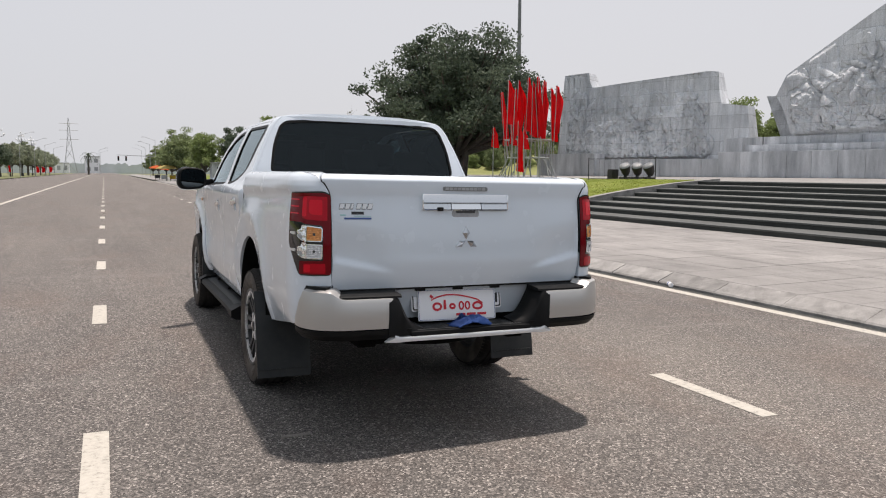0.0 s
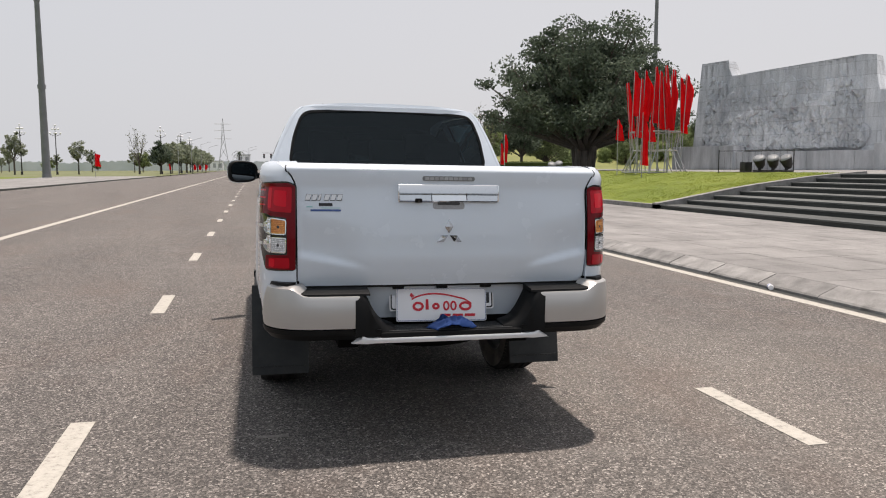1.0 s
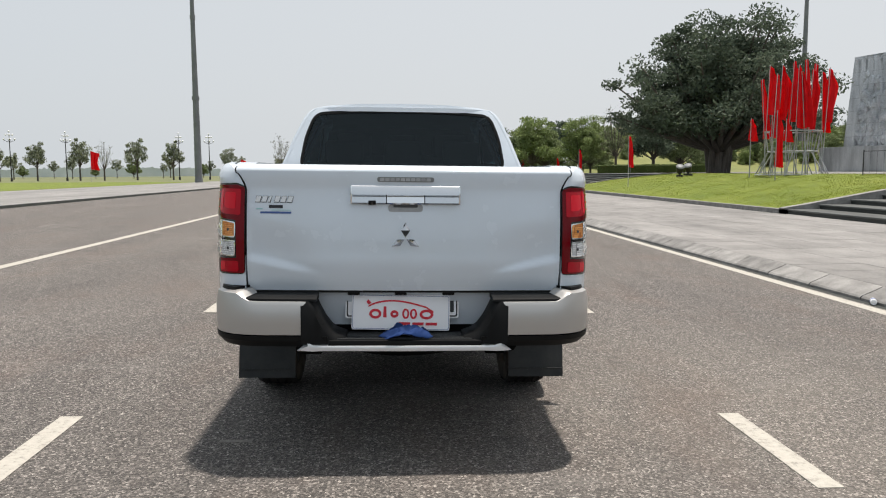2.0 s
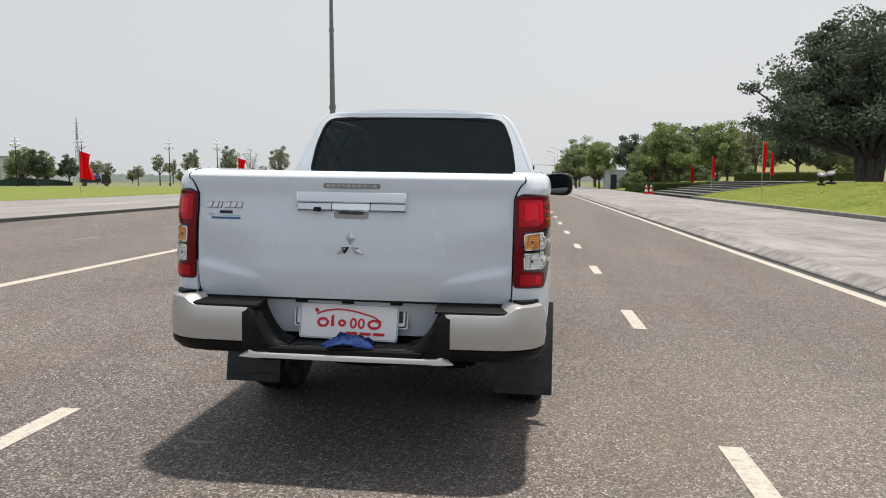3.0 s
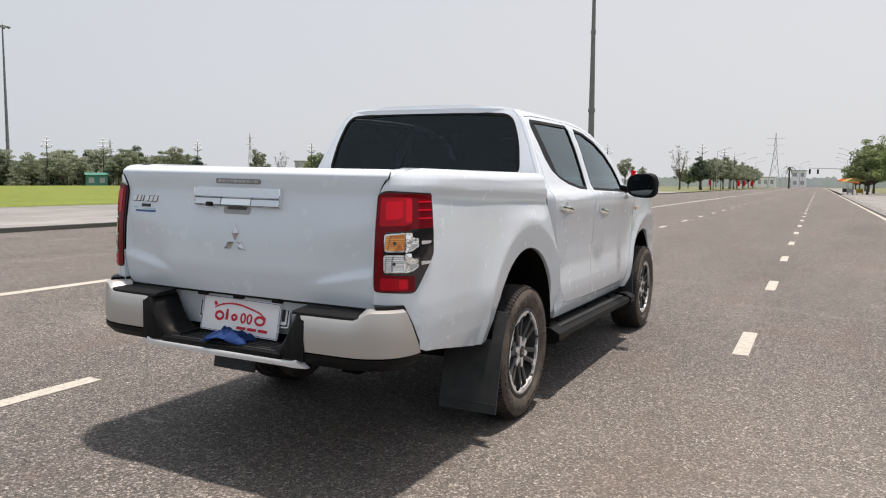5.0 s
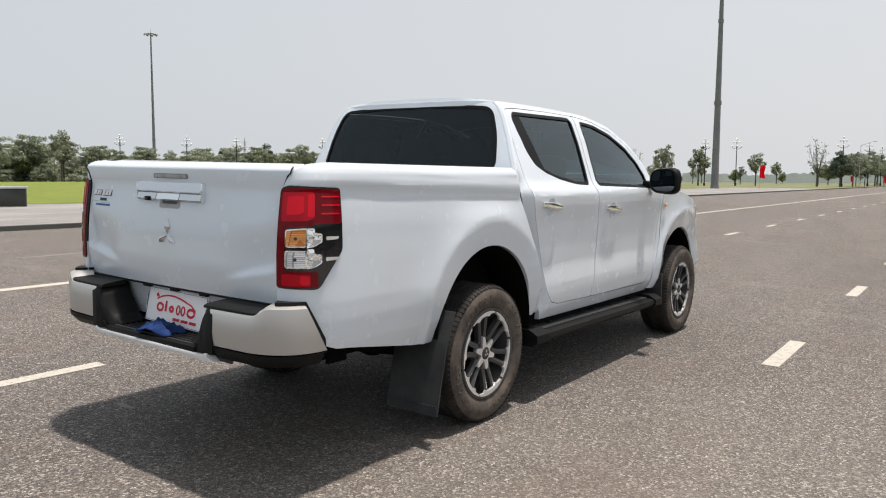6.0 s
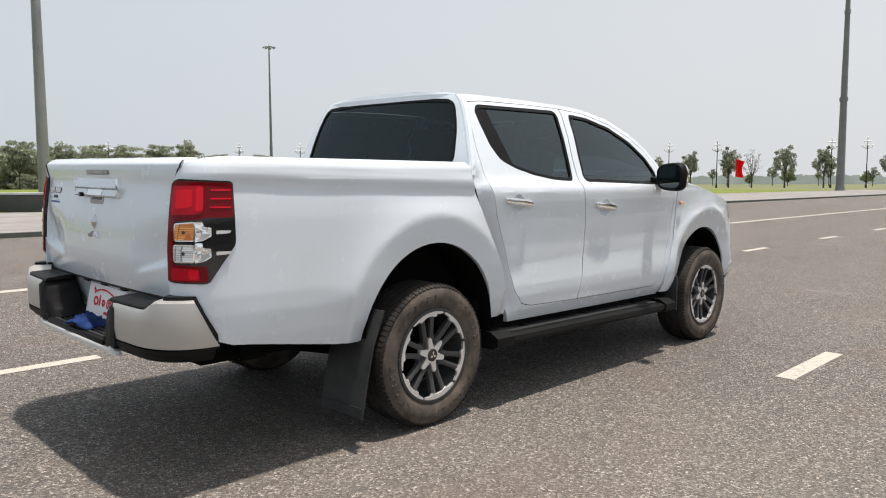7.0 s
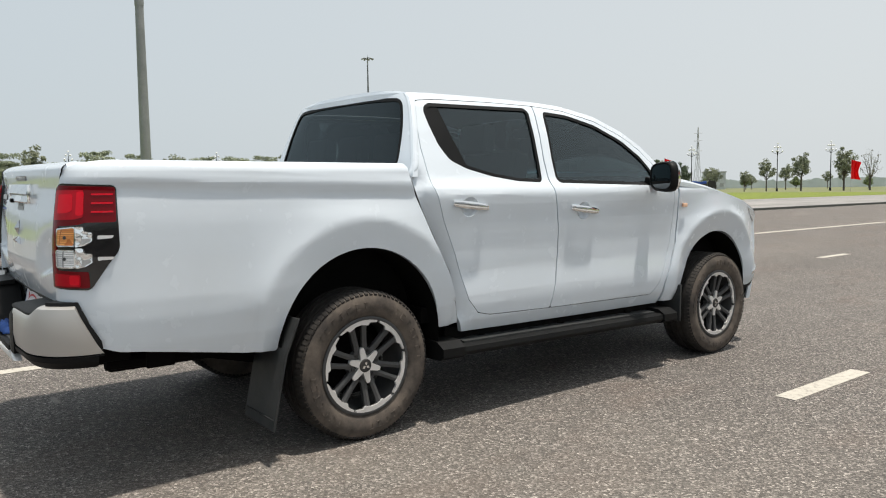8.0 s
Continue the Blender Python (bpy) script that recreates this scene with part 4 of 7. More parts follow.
        bm.faces.new([bm.verts.new(m3 @ Vector(p)) for p in ((0.1042, 0, 0.001), (0.1042, 0.007, 0.012), (0.1042, 0, 0.023), (0.1042, -0.007, 0.012))])
        part("cap_mark", bm, CHROME, rim)
    return hub


wheel = build_wheel()
wheel.matrix_basis = pose(0.760, 0.0, 0.3715)
for x, y, m in ((0.785, 3.02, 0), (-0.760, 0.0, 180), (-0.785, 3.02, 180)):
    copy_thing(wheel, pose(x, y, 0.3715, 40 if m == 0 else 20, 0, m))

# tailgate
GATE = [(-0.70, 0.792), (0.70, 0.792), (0.709, 0.801), (0.711, 1.250), (0.719, 1.275), (0.732, 1.300), (0.746, 1.320)] + arc(0.730, 1.334, 0.027, -30, 90, 8) + arc(-0.730, 1.334, 0.027, 90, 210, 8) + [(-0.746, 1.320), (-0.732, 1.300), (-0.719, 1.275), (-0.711, 1.250), (-0.709, 0.801)]
gate = part("tailgate", panel([GATE], gate_surf, 0.0105, 0.05), PAINT, truck)
part("gate_back", box(1.40, 0.02, 0.46, (0, -1.27, 1.06)), UNDER, gate)
for sx in (-1, 1):
    # dark block set behind the upper corner so the seam looks shaded
    part("corner_infill", smooth(box(0.12, 0.03, 0.09, (sx * 0.725, -1.255, 1.27), 0.012)), UNDER, truck)


def pill(x0, x1, z0, z1, r):
    return rounded([(x0, z0), (x1, z0), (x1, z1), (x0, z1)], r, 4)


for sx in (-1, 1):
    # black strip added beside the gate: the gap's shade as a solid
    part("gate_gap_shade", box(0.007, 0.03, 0.54, (sx * 0.7125, -1.268, 1.06)), UNDER, gate)
    line = [p for p in GATE if p[0] * sx > 0.7085]
    line = sorted(grow(GATE, 0.004)[i] + (i,) for i, p in enumerate(GATE) if p in line and p[1] < 1.348)
    line.sort(key=lambda p: p[1])
    # thin black tube, slightly proud, draws the shaded seam line
    part("gate_seam_shade", loft([[gate_surf(u, v, -0.001) + Vector((0.003 * math.cos(a), 0.003 * math.sin(a), 0)) for a in np.linspace(0, 2 * math.pi, 6, endpoint=False)] for u, v, _ in line]), TRIM, gate, "dark line drawn for the shaded seam beside the tailgate")
stop = part("stop_lamp", panel([pill(-0.128, 0.128, 1.286, 1.308, 0.010)], lambda x, z, d: gate_surf(x, z, d - 0.004), 0.05, 0.02), MAST, gate, "smoked high stop lamp")
for k in range(10):
    x = -0.115 + 0.0232 * k
    part("stop_cell", raised(pill(x, x + 0.019, 1.290, 1.304, 0.004), gate_surf, -0.004, -0.006), STEEL, stop)


def on_gate(x, out, z):
    return Vector((x, gate_surf(x, 1.225)[1] - out, z))


garn = part("handle_garnish", smooth(loft([[on_gate(x, dy, z) for dy, z in ((-0.004, 1.270), (0.008, 1.269), (0.013, 1.264), (0.026, 1.229), (0.019, 1.2265), (0.016, 1.224), (-0.004, 1.224))] for x in np.linspace(-0.243, 0.243, 9)]), 25), GARNISH, gate, "chrome tailgate handle garnish")
for x0, x1 in ((-0.240, -0.088), (-0.084, 0.084), (0.088, 0.240)):
    lever = abs(x0 + x1) < 0.05
    part("handle_lever" if lever else "garnish_base", smooth(loft([[on_gate(x, dy, z) for dy, z in ((-0.004, 1.2225), (0.012, 1.2225), (0.0155, 1.219), (0.0245, 1.193), (0.018, 1.186), (-0.004, 1.184))] for x in np.linspace(x0, x1, 4)]), 25), CHROME if lever else GARNISH, garn)
# black backing that stands for the shade in the garnish joints
part("garnish_shadow_gap", smooth(loft([[on_gate(x, dy, z) for dy, z in ((-0.004, 1.226), (0.013, 1.226), (0.013, 1.186), (-0.004, 1.186))] for x in (-0.236, 0.236)])), TRIM, garn)
for sx in (-1, 1):
    part("garnish_end", smooth(box(0.007, 0.026, 0.082, on_gate(sx * 0.2435, 0.008, 1.2275), 0.003)), CHROME, garn)
part("camera_pod", smooth(box(0.034, 0.02, 0.020, on_gate(-0.150, 0.022, 1.193), 0.005)), TRIM, garn, "black reversing camera")
part("camera_lens", smooth(rod(on_gate(-0.150, 0.030, 1.192), on_gate(-0.150, 0.034, 1.191), 0.006, None, 12)), SMOKE, garn)
# grip recess laid on flat: grey and darker grey patches paint its shade
part("handle_pocket", panel([pill(-0.078, 0.078, 1.152, 1.186, 0.018)], lambda x, z, d: gate_surf(x, z, d - 0.0012), 0.05, 0.003), STEEL, gate, "grey patch for the shaded grip recess under the handle")
part("pocket_slot_shade", panel([pill(-0.055, 0.055, 1.172, 1.186, 0.006)], lambda x, z, d: gate_surf(x, z, d - 0.003), 0.05, 0.004), GUNMETAL, gate)
C = (0.0, 1.033)
for pts in ([(0, 0.004), (0.021, 0.037), (0, 0.072), (-0.021, 0.037)], [(0.004, -0.003), (0.040, -0.005), (0.062, -0.036), (0.024, -0.034)], [(-0.004, -0.003), (-0.040, -0.005), (-0.062, -0.036), (-0.024, -0.034)]):
    mid = (sum(p[0] for p in pts) / 4, sum(p[1] for p in pts) / 4)
    bm = bmesh.new()
    rim4 = [bm.verts.new(gate_surf(C[0] + u, C[1] + v, -0.003)) for u, v in pts]
    low4 = [bm.verts.new(gate_surf(C[0] + u, C[1] + v, 0.003)) for u, v in pts]
    top = bm.verts.new(gate_surf(C[0] + mid[0], C[1] + mid[1], -0.020))
    for i in range(4):
        bm.faces.new((rim4[i], rim4[(i + 1) % 4], top))
        bm.faces.new((low4[i], low4[(i + 1) % 4], rim4[(i + 1) % 4], rim4[i]))
    bmesh.ops.recalc_face_normals(bm, faces=bm.faces)
    part("badge_lobe", bm, BADGE_CHROME, gate, "chrome badge lobe")
# the model name as plain slanted bars, and the small sticker under it
for k in range(6):
    x = -0.674 + 0.0285 * k
    w = 0.021 if k not in (2,) else 0.010
    # black backing reaching below each bar serves as its shadow outline
    part("name_shadow", raised([(x - 0.001, 1.189), (x + w + 0.002, 1.189), (x + w + 0.0095, 1.218), (x + 0.006, 1.218)], gate_surf, 0.0, -0.002), BLACK_INK, gate)
    part("name_bar", raised([(x, 1.192), (x + w, 1.192), (x + w + 0.008, 1.217), (x + 0.008, 1.217)], gate_surf, 0.0, -0.005), BADGE, gate, "chrome name bar")
for x0, x1, z0, z1, mt in ((-0.612, -0.55, 1.164, 1.178, BLACK_INK), (-0.65, -0.512, 1.140, 1.149, BLUE_INK), (-0.668, -0.64, 1.158, 1.164, TEAL_INK), (-0.60, -0.515, 1.154, 1.157, TEAL_INK)):
    part("sticker_bar", raised([(x0, z0), (x1, z0), (x1, z1), (x0, z1)], gate_surf, 0.0, -0.002), mt, gate)

# bed cover and inner bed
part("bed_cover", smooth(box(1.45, 1.54, 0.03, (0, -0.51, 1.336), 0.012), 40), SILVER, truck, "flat grey bed cover")
part("bed_floor", box(1.16, 1.55, 0.05, (0, -0.5, 0.78)), UNDER, truck)

# rear panel below the tailgate
part("rear_panel", smooth(loft([[(x, y, z) for y, z in ((-1.300, 0.81), (-1.300, 0.783), (-1.285, 0.765), (-1.245, 0.60), (-1.18, 0.60), (-1.18, 0.83))] for x in np.linspace(-0.735, 0.735, 9)]), 30), PAINT, truck, "white panel under the tailgate")
# black strip imitating the shadow line below the gate
part("gate_sill_shade", box(1.41, 0.02, 0.010, (0, -1.312, 0.7865), 0.002), TRIM, truck, "dark strip for the shadow gap under the tailgate")
for x in (-0.235, -0.02, 0.20):
    part("panel_slot", smooth(box(0.055, 0.02, 0.016, (x, -1.302, 0.776), 0.004)), TRIM, truck)

# rear bumper
bumper = part("rear_bumper", box(1.30, 0.10, 0.12, (0, -1.20, 0.60), 0.02), UNDER, truck, "black and silver stepped rear bumper")


def bumper_path(u, d):
    """u runs from the middle out along the rear face, then round the corner."""
    if u < 0.60:
        return u, -1.462 + 0.015 * (u / 0.6) ** 2 + d
    phi = min((u - 0.60) / 0.40, 1.0) * math.pi / 2
    return 0.60 + (0.268 - d) * math.sin(phi) ** 0.85, -1.20 - (0.247 - d) * math.cos(phi) ** 0.85


def bumper_strip(us, prof, s):
    secs = []
    for u in us:
        row = []
        for d, z in prof(u):
            q = bumper_path(0.437 + (u - 0.437) * (1 - 0.17 * max(0.0, (z - 0.61) / 0.2) * step01(0.6, 0.95, u)), d)
            row.append(Vector((s * q[0], q[1], z)))
        secs.append(row)
    return loft(secs)


for s in (1, -1):
    side = part("bumper_corner", smooth(bumper_strip(np.linspace(0.437, 1.0, 20), lambda u: ((0.03, 0.607), (0.004, 0.612), (-0.002, 0.66), (0.0, 0.745), (0.008, 0.760 + 0.033 * step01(0.66, 0.76, u)), (0.028, 0.768 + 0.035 * step01(0.66, 0.76, u)), (0.11, 0.770 + 0.035 * step01(0.66, 0.76, u)), (0.11, 0.607)), s), 35), SILVER, bumper, "silver bumper corner")
    # black strip behind the corner piece takes the place of the gap's shade
    part("bumper_gap_shade", bumper_strip(np.linspace(0.80, 1.02, 8), lambda u: ((0.010, 0.600), (0.006, 0.66), (0.010, 0.74), (0.03, 0.816), (0.11, 0.816), (0.11, 0.600)), s), TRIM, side, "black strip for the shaded gap round the bumper corner")
    part("bumper_top_pad", smooth(bumper_strip(np.linspace(0.39, 0.735, 10), lambda u: ((0.010, 0.762), (0.012, 0.771), (0.024, 0.777), (0.135, 0.786), (0.135, 0.762)), s), 30), TRIM, side, "black step pad")
    part("bumper_lower", smooth(bumper_strip(np.linspace(0.34, 0.985, 20), lambda u: ((0.0, 0.606), (0.004, 0.585), (0.03, 0.556), (0.15, 0.545), (0.15, 0.607)), s), 30), TRIM, side, "black lower trim")
    # the cheek that falls to the step
    ck = loft([[(s * x, y, z) for y, z in ((-1.462 + dy, 0.572), (-1.462 + dy, zt - 0.035), (-1.440 + dy, zt), (-1.30, zt + 0.008), (-1.26, 0.585))] for x, zt, dy in ((0.458, 0.774, 0.006), (0.428, 0.774, 0.002), (0.402, 0.754, 0.002), (0.382, 0.712, 0.004), (0.360, 0.670, 0.008), (0.335, 0.636, 0.012), (0.310, 0.615, 0.016), (0.262, 0.598, 0.02))])
    part("step_cheek", smooth(ck, 45), TRIM, bumper, "black plastic step cheek")
part("step_pad", smooth(box(0.68, 0.20, 0.03, (0, -1.36, 0.575), 0.008)), TRIM, bumper, "black ribbed step pad")
for k in range(6):
    part("step_rib", smooth(box(0.60, 0.012, 0.005, (0, -1.432 + 0.026 * k, 0.592), 0.002)), FLAP, bumper)
def strip_sec(x):
    """The strip hugs the step's lower edge and ends in slanted tips."""
    k = 1 + 0.35 * step01(0.36, 0.44, abs(x))
    tip = step01(0.40, 0.47, abs(x))
    return [(x * (1 - 0.10 * tip * (dz > 0)), -1.470 + 0.010 * abs(x) / 0.48 + dy, 0.556 + 0.006 * tip + dz * k) for dy, dz in ((0.0, 0.011), (-0.004, 0.002), (0.0, -0.012), (0.03, -0.014), (0.03, 0.012))]


strip = smooth(loft([strip_sec(x) for x in np.linspace(-0.475, 0.475, 27)]), 40)
part("skid_strip", strip, BADGE, bumper, "silver lower step strip")

# number plates: a rear holder and the front plate with a red emblem and plain bars
P = pose(-0.018, -1.300, 0.686, 79, 1.0, 0)
holder = part("plate_holder", panel([pill(-0.262, 0.262, -0.055, 0.055, 0.012)], lambda x, z, d: Vector((x, z, -d)), 0.2, 0.004), WHITE, truck, "white number plate")
holder.matrix_local = pose(-0.012, -1.281, 0.712, 79, 0, 0)
part("plate_border", panel([pill(-0.256, 0.256, -0.049, 0.049, 0.010), pill(-0.250, 0.250, -0.043, 0.043, 0.009)], lambda x, z, d: Vector((x, z, 0.002 - d)), 0.2, 0.001), BLACK_INK, holder)
part("plate_bar", panel([pill(0.222, 0.24, -0.028, 0.028, 0.004)], lambda x, z, d: Vector((x, z, 0.002 - d)), 0.2, 0.001), BLACK_INK, holder)
plate = part("dealer_plate", panel([pill(-0.226, 0.226, -0.081, 0.081, 0.012)], lambda x, z, d: Vector((x, z, -d)), 0.2, 0.005), WHITE, truck, "white dealer plate with a red emblem")
plate.matrix_local = P


def ink(name, pts, mat, holes=()):
    part(name, panel([pts, *holes], lambda x, z, d: Vector((x, z, 0.0022 - d)), 0.5, 0.001), mat, plate)


ink("plate_edge", pill(-0.222, 0.222, -0.077, 0.077, 0.010), BLUE_INK, [pill(-0.2203, 0.2203, -0.0753, 0.0753, 0.009)])


def ring_at(x, z, r, h, w):
    n = 18
    o = [(x + r * math.cos(2 * math.pi * k / n), z + h * math.sin(2 * math.pi * k / n)) for k in range(n)]
    i = [(x + (r - w) * math.cos(2 * math.pi * k / n), z + (h - w) * math.sin(2 * math.pi * k / n)) for k in range(n)]
    return o, i


for x, r, h in ((-0.118, 0.028, 0.023), (-0.030, 0.019, 0.017), (0.118, 0.032, 0.023)):
    o, i = ring_at(x, -0.008, r, h, 0.012)
    ink("emblem_ring", o, RED_INK, [i])
ink("emblem_bar", [(-0.082, -0.024), (-0.066, -0.024), (-0.068, 0.026), (-0.080, 0.026)], RED_INK)
for x in (0.022, 0.058):
    o, i = ring_at(x, -0.006, 0.0165, 0.024, 0.009)
    ink("emblem_ring", o, RED_INK, [i])
swp = [(-0.150 + 0.003 * k, 0.030 + 0.027 * math.sin(math.pi * min(1, k / 88) ** 0.8) - (0.022 if k > 88 else 0) * (k - 88) / 12) for k in range(0, 101, 4)]
ink("emblem_sweep", swp + [(x, z - 0.008) for x, z in swp[::-1]], RED_INK)
ink("emblem_tail", [(-0.150, 0.034), (-0.160, 0.046), (-0.152, 0.058), (-0.136, 0.042)], RED_INK)
for k in range(3):
    x = -0.01 + 0.062 * k
    ink("plate_bar", [(x, -0.058), (x + 0.052, -0.058), (x + 0.054, -0.045), (x + 0.002, -0.045)], RED_INK)

# cab: rear wall with its window, roof, windscreen, bonnet, nose
zs = np.linspace(1.30, 1.735, 16)
edge = [(half_width(0.4, z, True), z) for z in zs]
wall_out = edge + [(0.592, 1.757), (0.51, 1.772), (0.3, 1.788), (0, 1.793), (-0.3, 1.788), (-0.51, 1.772), (-0.592, 1.757)] + [(-x, z) for x, z in edge[::-1]]
BWIN = rounded([(-0.684, 1.352), (0.684, 1.352), (0.652, 1.56), (0.588, 1.722), (0.3, 1.738), (0, 1.742), (-0.3, 1.738), (-0.588, 1.722), (-0.652, 1.56)], 0.065, 6)
cabw = part("cab_rear", panel([wall_out, grow(BWIN, 0.006)], back_surf, 0.05, 0.03), PAINT, truck)
part("rear_seal", panel([grow(BWIN, 0.006), grow(BWIN, -0.012)], lambda x, z, d: back_surf(x, z, d - 0.001), 0.06, 0.012), TRIM, cabw, "black rubber window seal")
part("rear_window", panel([grow(BWIN, -0.010)], lambda x, z, d: back_surf(x, z, d + 0.006), 0.08, 0.004), GLASS_BACK, cabw, "dark tinted rear window")

RAIL_Y = [p[0] for p in RAIL]
RAIL_Z = [p[1] for p in RAIL]


def roof(v, u, d=0.0):
    """v along the roof, u across from -1 to 1."""
    y0 = back_y(0.6 * u, 1.77) - 0.01
    y = y0 + (1.83 - y0) * v
    zr = float(np.interp(y, RAIL_Y, RAIL_Z)) - 0.004
    xr = half_width(y, zr, True)
    a = abs(u)
    z = zr + (0.034 + 0.010 * step01(0.0, 0.5, v)) * (1 - a ** 2.6)
    if v < 0.12:
        z -= 0.02 * (1 - v / 0.12) ** 2 * (1 - a * a)
    return Vector((xr * u, y, z - d))


rf = part("roof", smooth(sheet(roof, np.linspace(0, 1, 26), np.linspace(-1, 1, 31), 0.03), 50), PAINT, truck)
for x in (-0.44, 0.44):
    part("roof_clip", smooth(box(0.036, 0.022, 0.006, (x, 0.462, 1.776), 0.002)), TRIM, rf, "small dark roof clip")


def screen(v, u, d=0.0):
    y = 1.83 + (2.52 - 1.83) * v
    zr = float(np.interp(y, RAIL_Y, RAIL_Z)) - 0.004
    xr = half_width(y, zr, True) - 0.03
    b = 1 - u * u
    return Vector((xr * u, y + 0.16 * b * v, zr + 0.042 * b * (1 - v) + 0.0 - d - 0.02 * v * b))


part("windscreen", smooth(sheet(screen, np.linspace(0, 1, 10), np.linspace(-1, 1, 17), 0.005), 60), SCREEN_GLASS, truck, "clear windscreen")


def bonnet(v, u, d=0.0):
    y = 2.50 + 1.22 * v + 0.14 * v * (1 - u * u)
    z = float(np.interp(2.50 + 1.22 * v, [2.5, 2.7, 3.0, 3.4, 3.66, 3.72], [1.262, 1.242, 1.198, 1.118, 1.045, 1.0]))
    x = (half_width(2.50 + 1.22 * v, min(z, 1.2), True) - 0.004) * u
    return Vector((x, y, z + 0.075 * (1 - abs(u) ** 6) * (1 - 0.5 * v) + 0.012 * step01(0.6, 0.75, abs(u)) * (1 - v) - d))


part("bonnet", smooth(sheet(bonnet, np.linspace(0, 1, 16), np.linspace(-1, 1, 21), 0.03), 50), PAINT, truck)


def nose(v, u, d=0.0):
    z = 0.34 + 0.70 * v
    return Vector((0.79 * u, 3.70 + 0.20 * (1 - abs(u) ** 2.6) - 0.05 * (2 * v - 1) ** 2 - d, z))


ns = part("front_bumper", smooth(sheet(nose, np.linspace(0, 1, 10), np.linspace(-1, 1, 21), 0.05), 50), PAINT, truck)
part("grille", sheet(lambda v, u, d=0.0: nose(0.45 + 0.4 * v, 0.6 * u, d - 0.006), np.linspace(0, 1, 4), np.linspace(-1, 1, 13), 0.01), TRIM, ns, "black grille")

# cabin inside: floor, seats, dashboard, steering wheel
part("cab_floor", box(1.55, 2.1, 0.08, (0, 1.45, 0.56)), UNDER, truck)
part("headliner", sheet(lambda v, u, d=0.0: roof(0.04 + 0.92 * v, u * 0.93) - Vector((0, 0, 0.045)), np.linspace(0, 1, 8), np.linspace(-1, 1, 9)), SEAT, truck)
part("dashboard", smooth(box(1.45, 0.42, 0.34, (0, 2.33, 1.09), 0.08, None, None, 3)), TRIM, truck, "dark dashboard")
for x in (-0.37, 0.37):
    st = part("front_seat", smooth(box(0.52, 0.52, 0.20, (x, 1.55, 0.80), 0.06, None, None, 3)), SEAT, truck, "dark fabric front seat")
    part("backrest", smooth(box(0.50, 0.16, 0.66, (x, 1.24, 1.14), 0.06, None, pose(0, 0, 0, -12, 0, 0), 3)), SEAT, st)
    part("headrest", smooth(box(0.27, 0.10, 0.19, (x, 1.14, 1.53), 0.045, None, pose(0, 0, 0, -8, 0, 0), 3)), SEAT, st)
bench = part("rear_bench", smooth(box(1.35, 0.48, 0.20, (0, 0.78, 0.80), 0.06, None, None, 3)), SEAT, truck, "dark fabric rear bench")
part("backrest", smooth(box(1.35, 0.14, 0.60, (0, 0.52, 1.10), 0.05, None, pose(0, 0, 0, -10, 0, 0), 3)), SEAT, bench)
for x in (-0.40, 0.0, 0.40):
    part("headrest", smooth(box(0.26, 0.09, 0.17, (x, 0.47, 1.46), 0.04, None, pose(0, 0, 0, -6, 0, 0), 3)), SEAT, bench)
secs = []
for k in range(28):
    a = 2 * math.pi * k / 28
    secs.append([Vector(((0.18 + 0.014 * math.cos(b)) * math.cos(a), (0.18 + 0.014 * math.cos(b)) * math.sin(a), 0.014 * math.sin(b))) for b in np.linspace(0, 2 * math.pi, 8, endpoint=False)])
bm = loft(secs + secs[:1], True, False)
sw = part("steering_wheel", smooth(bm), TRIM, truck, "black steering wheel")
sw.matrix_local = pose(-0.37, 1.98, 1.17, 62, 0, 0)
part("wheel_boss", smooth(box(0.3, 0.09, 0.04, (0, 0, -0.01), 0.015)), TRIM, sw)
part("cabin_mirror", smooth(box(0.24, 0.03, 0.07, (0, 1.92, 1.62), 0.012)), TRIM, truck)

# underneath: frame rails, axles, springs, spare wheel, exhaust
ch = part("chassis", box(0.10, 4.7, 0.16, (0.45, 1.25, 0.52), 0.01), UNDER, truck, "black chassis frame")
part("frame_rail", box(0.10, 4.7, 0.16, (-0.45, 1.25, 0.52), 0.01), UNDER, ch)
for y in (-1.1, -0.45, 0.5, 1.4, 2.3, 3.3):
    part("cross_member", box(0.86, 0.09, 0.11, (0, y, 0.52), 0.01), UNDER, ch)
# unseen tray added low down to keep light from passing under the truck
part("light_block_tray", box(1.36, 1.75, 0.10, (0, 1.52, 0.33), 0.02), UNDER, ch)
part("floor_pan", box(1.16, 4.6, 0.04, (0, 1.3, 0.63)), UNDER, ch)
part("rear_axle", smooth(rod((-0.68, 0, 0.37), (0.68, 0, 0.37), 0.045)), UNDER, ch)
bm = bmesh.new()
bmesh.ops.create_uvsphere(bm, u_segments=16, v_segments=10, radius=0.14, matrix=Matrix.Translation((0.05, 0, 0.37)))
part("differential", smooth(bm), UNDER, ch)
part("front_axle", smooth(rod((-0.72, 3.02, 0.38), (0.72, 3.02, 0.38), 0.04)), UNDER, ch)
for x in (-0.56, 0.56):
    part("leaf_spring", loft([[(x - 0.03, y, z), (x + 0.03, y, z), (x + 0.03, y, z - 0.04), (x - 0.03, y, z - 0.04)] for y, z in ((-0.75, 0.52), (-0.4, 0.43), (0, 0.40), (0.4, 0.43), (0.72, 0.50))]), UNDER, ch)
part("exhaust_pipe", smooth(rod((0.52, -1.12, 0.49), (0.50, 1.2, 0.44), 0.032)), UNDER, ch)
part("silencer", smooth(rod((0.50, 0.75, 0.43), (0.50, 1.35, 0.43), 0.09, None, 16)), UNDER, ch)
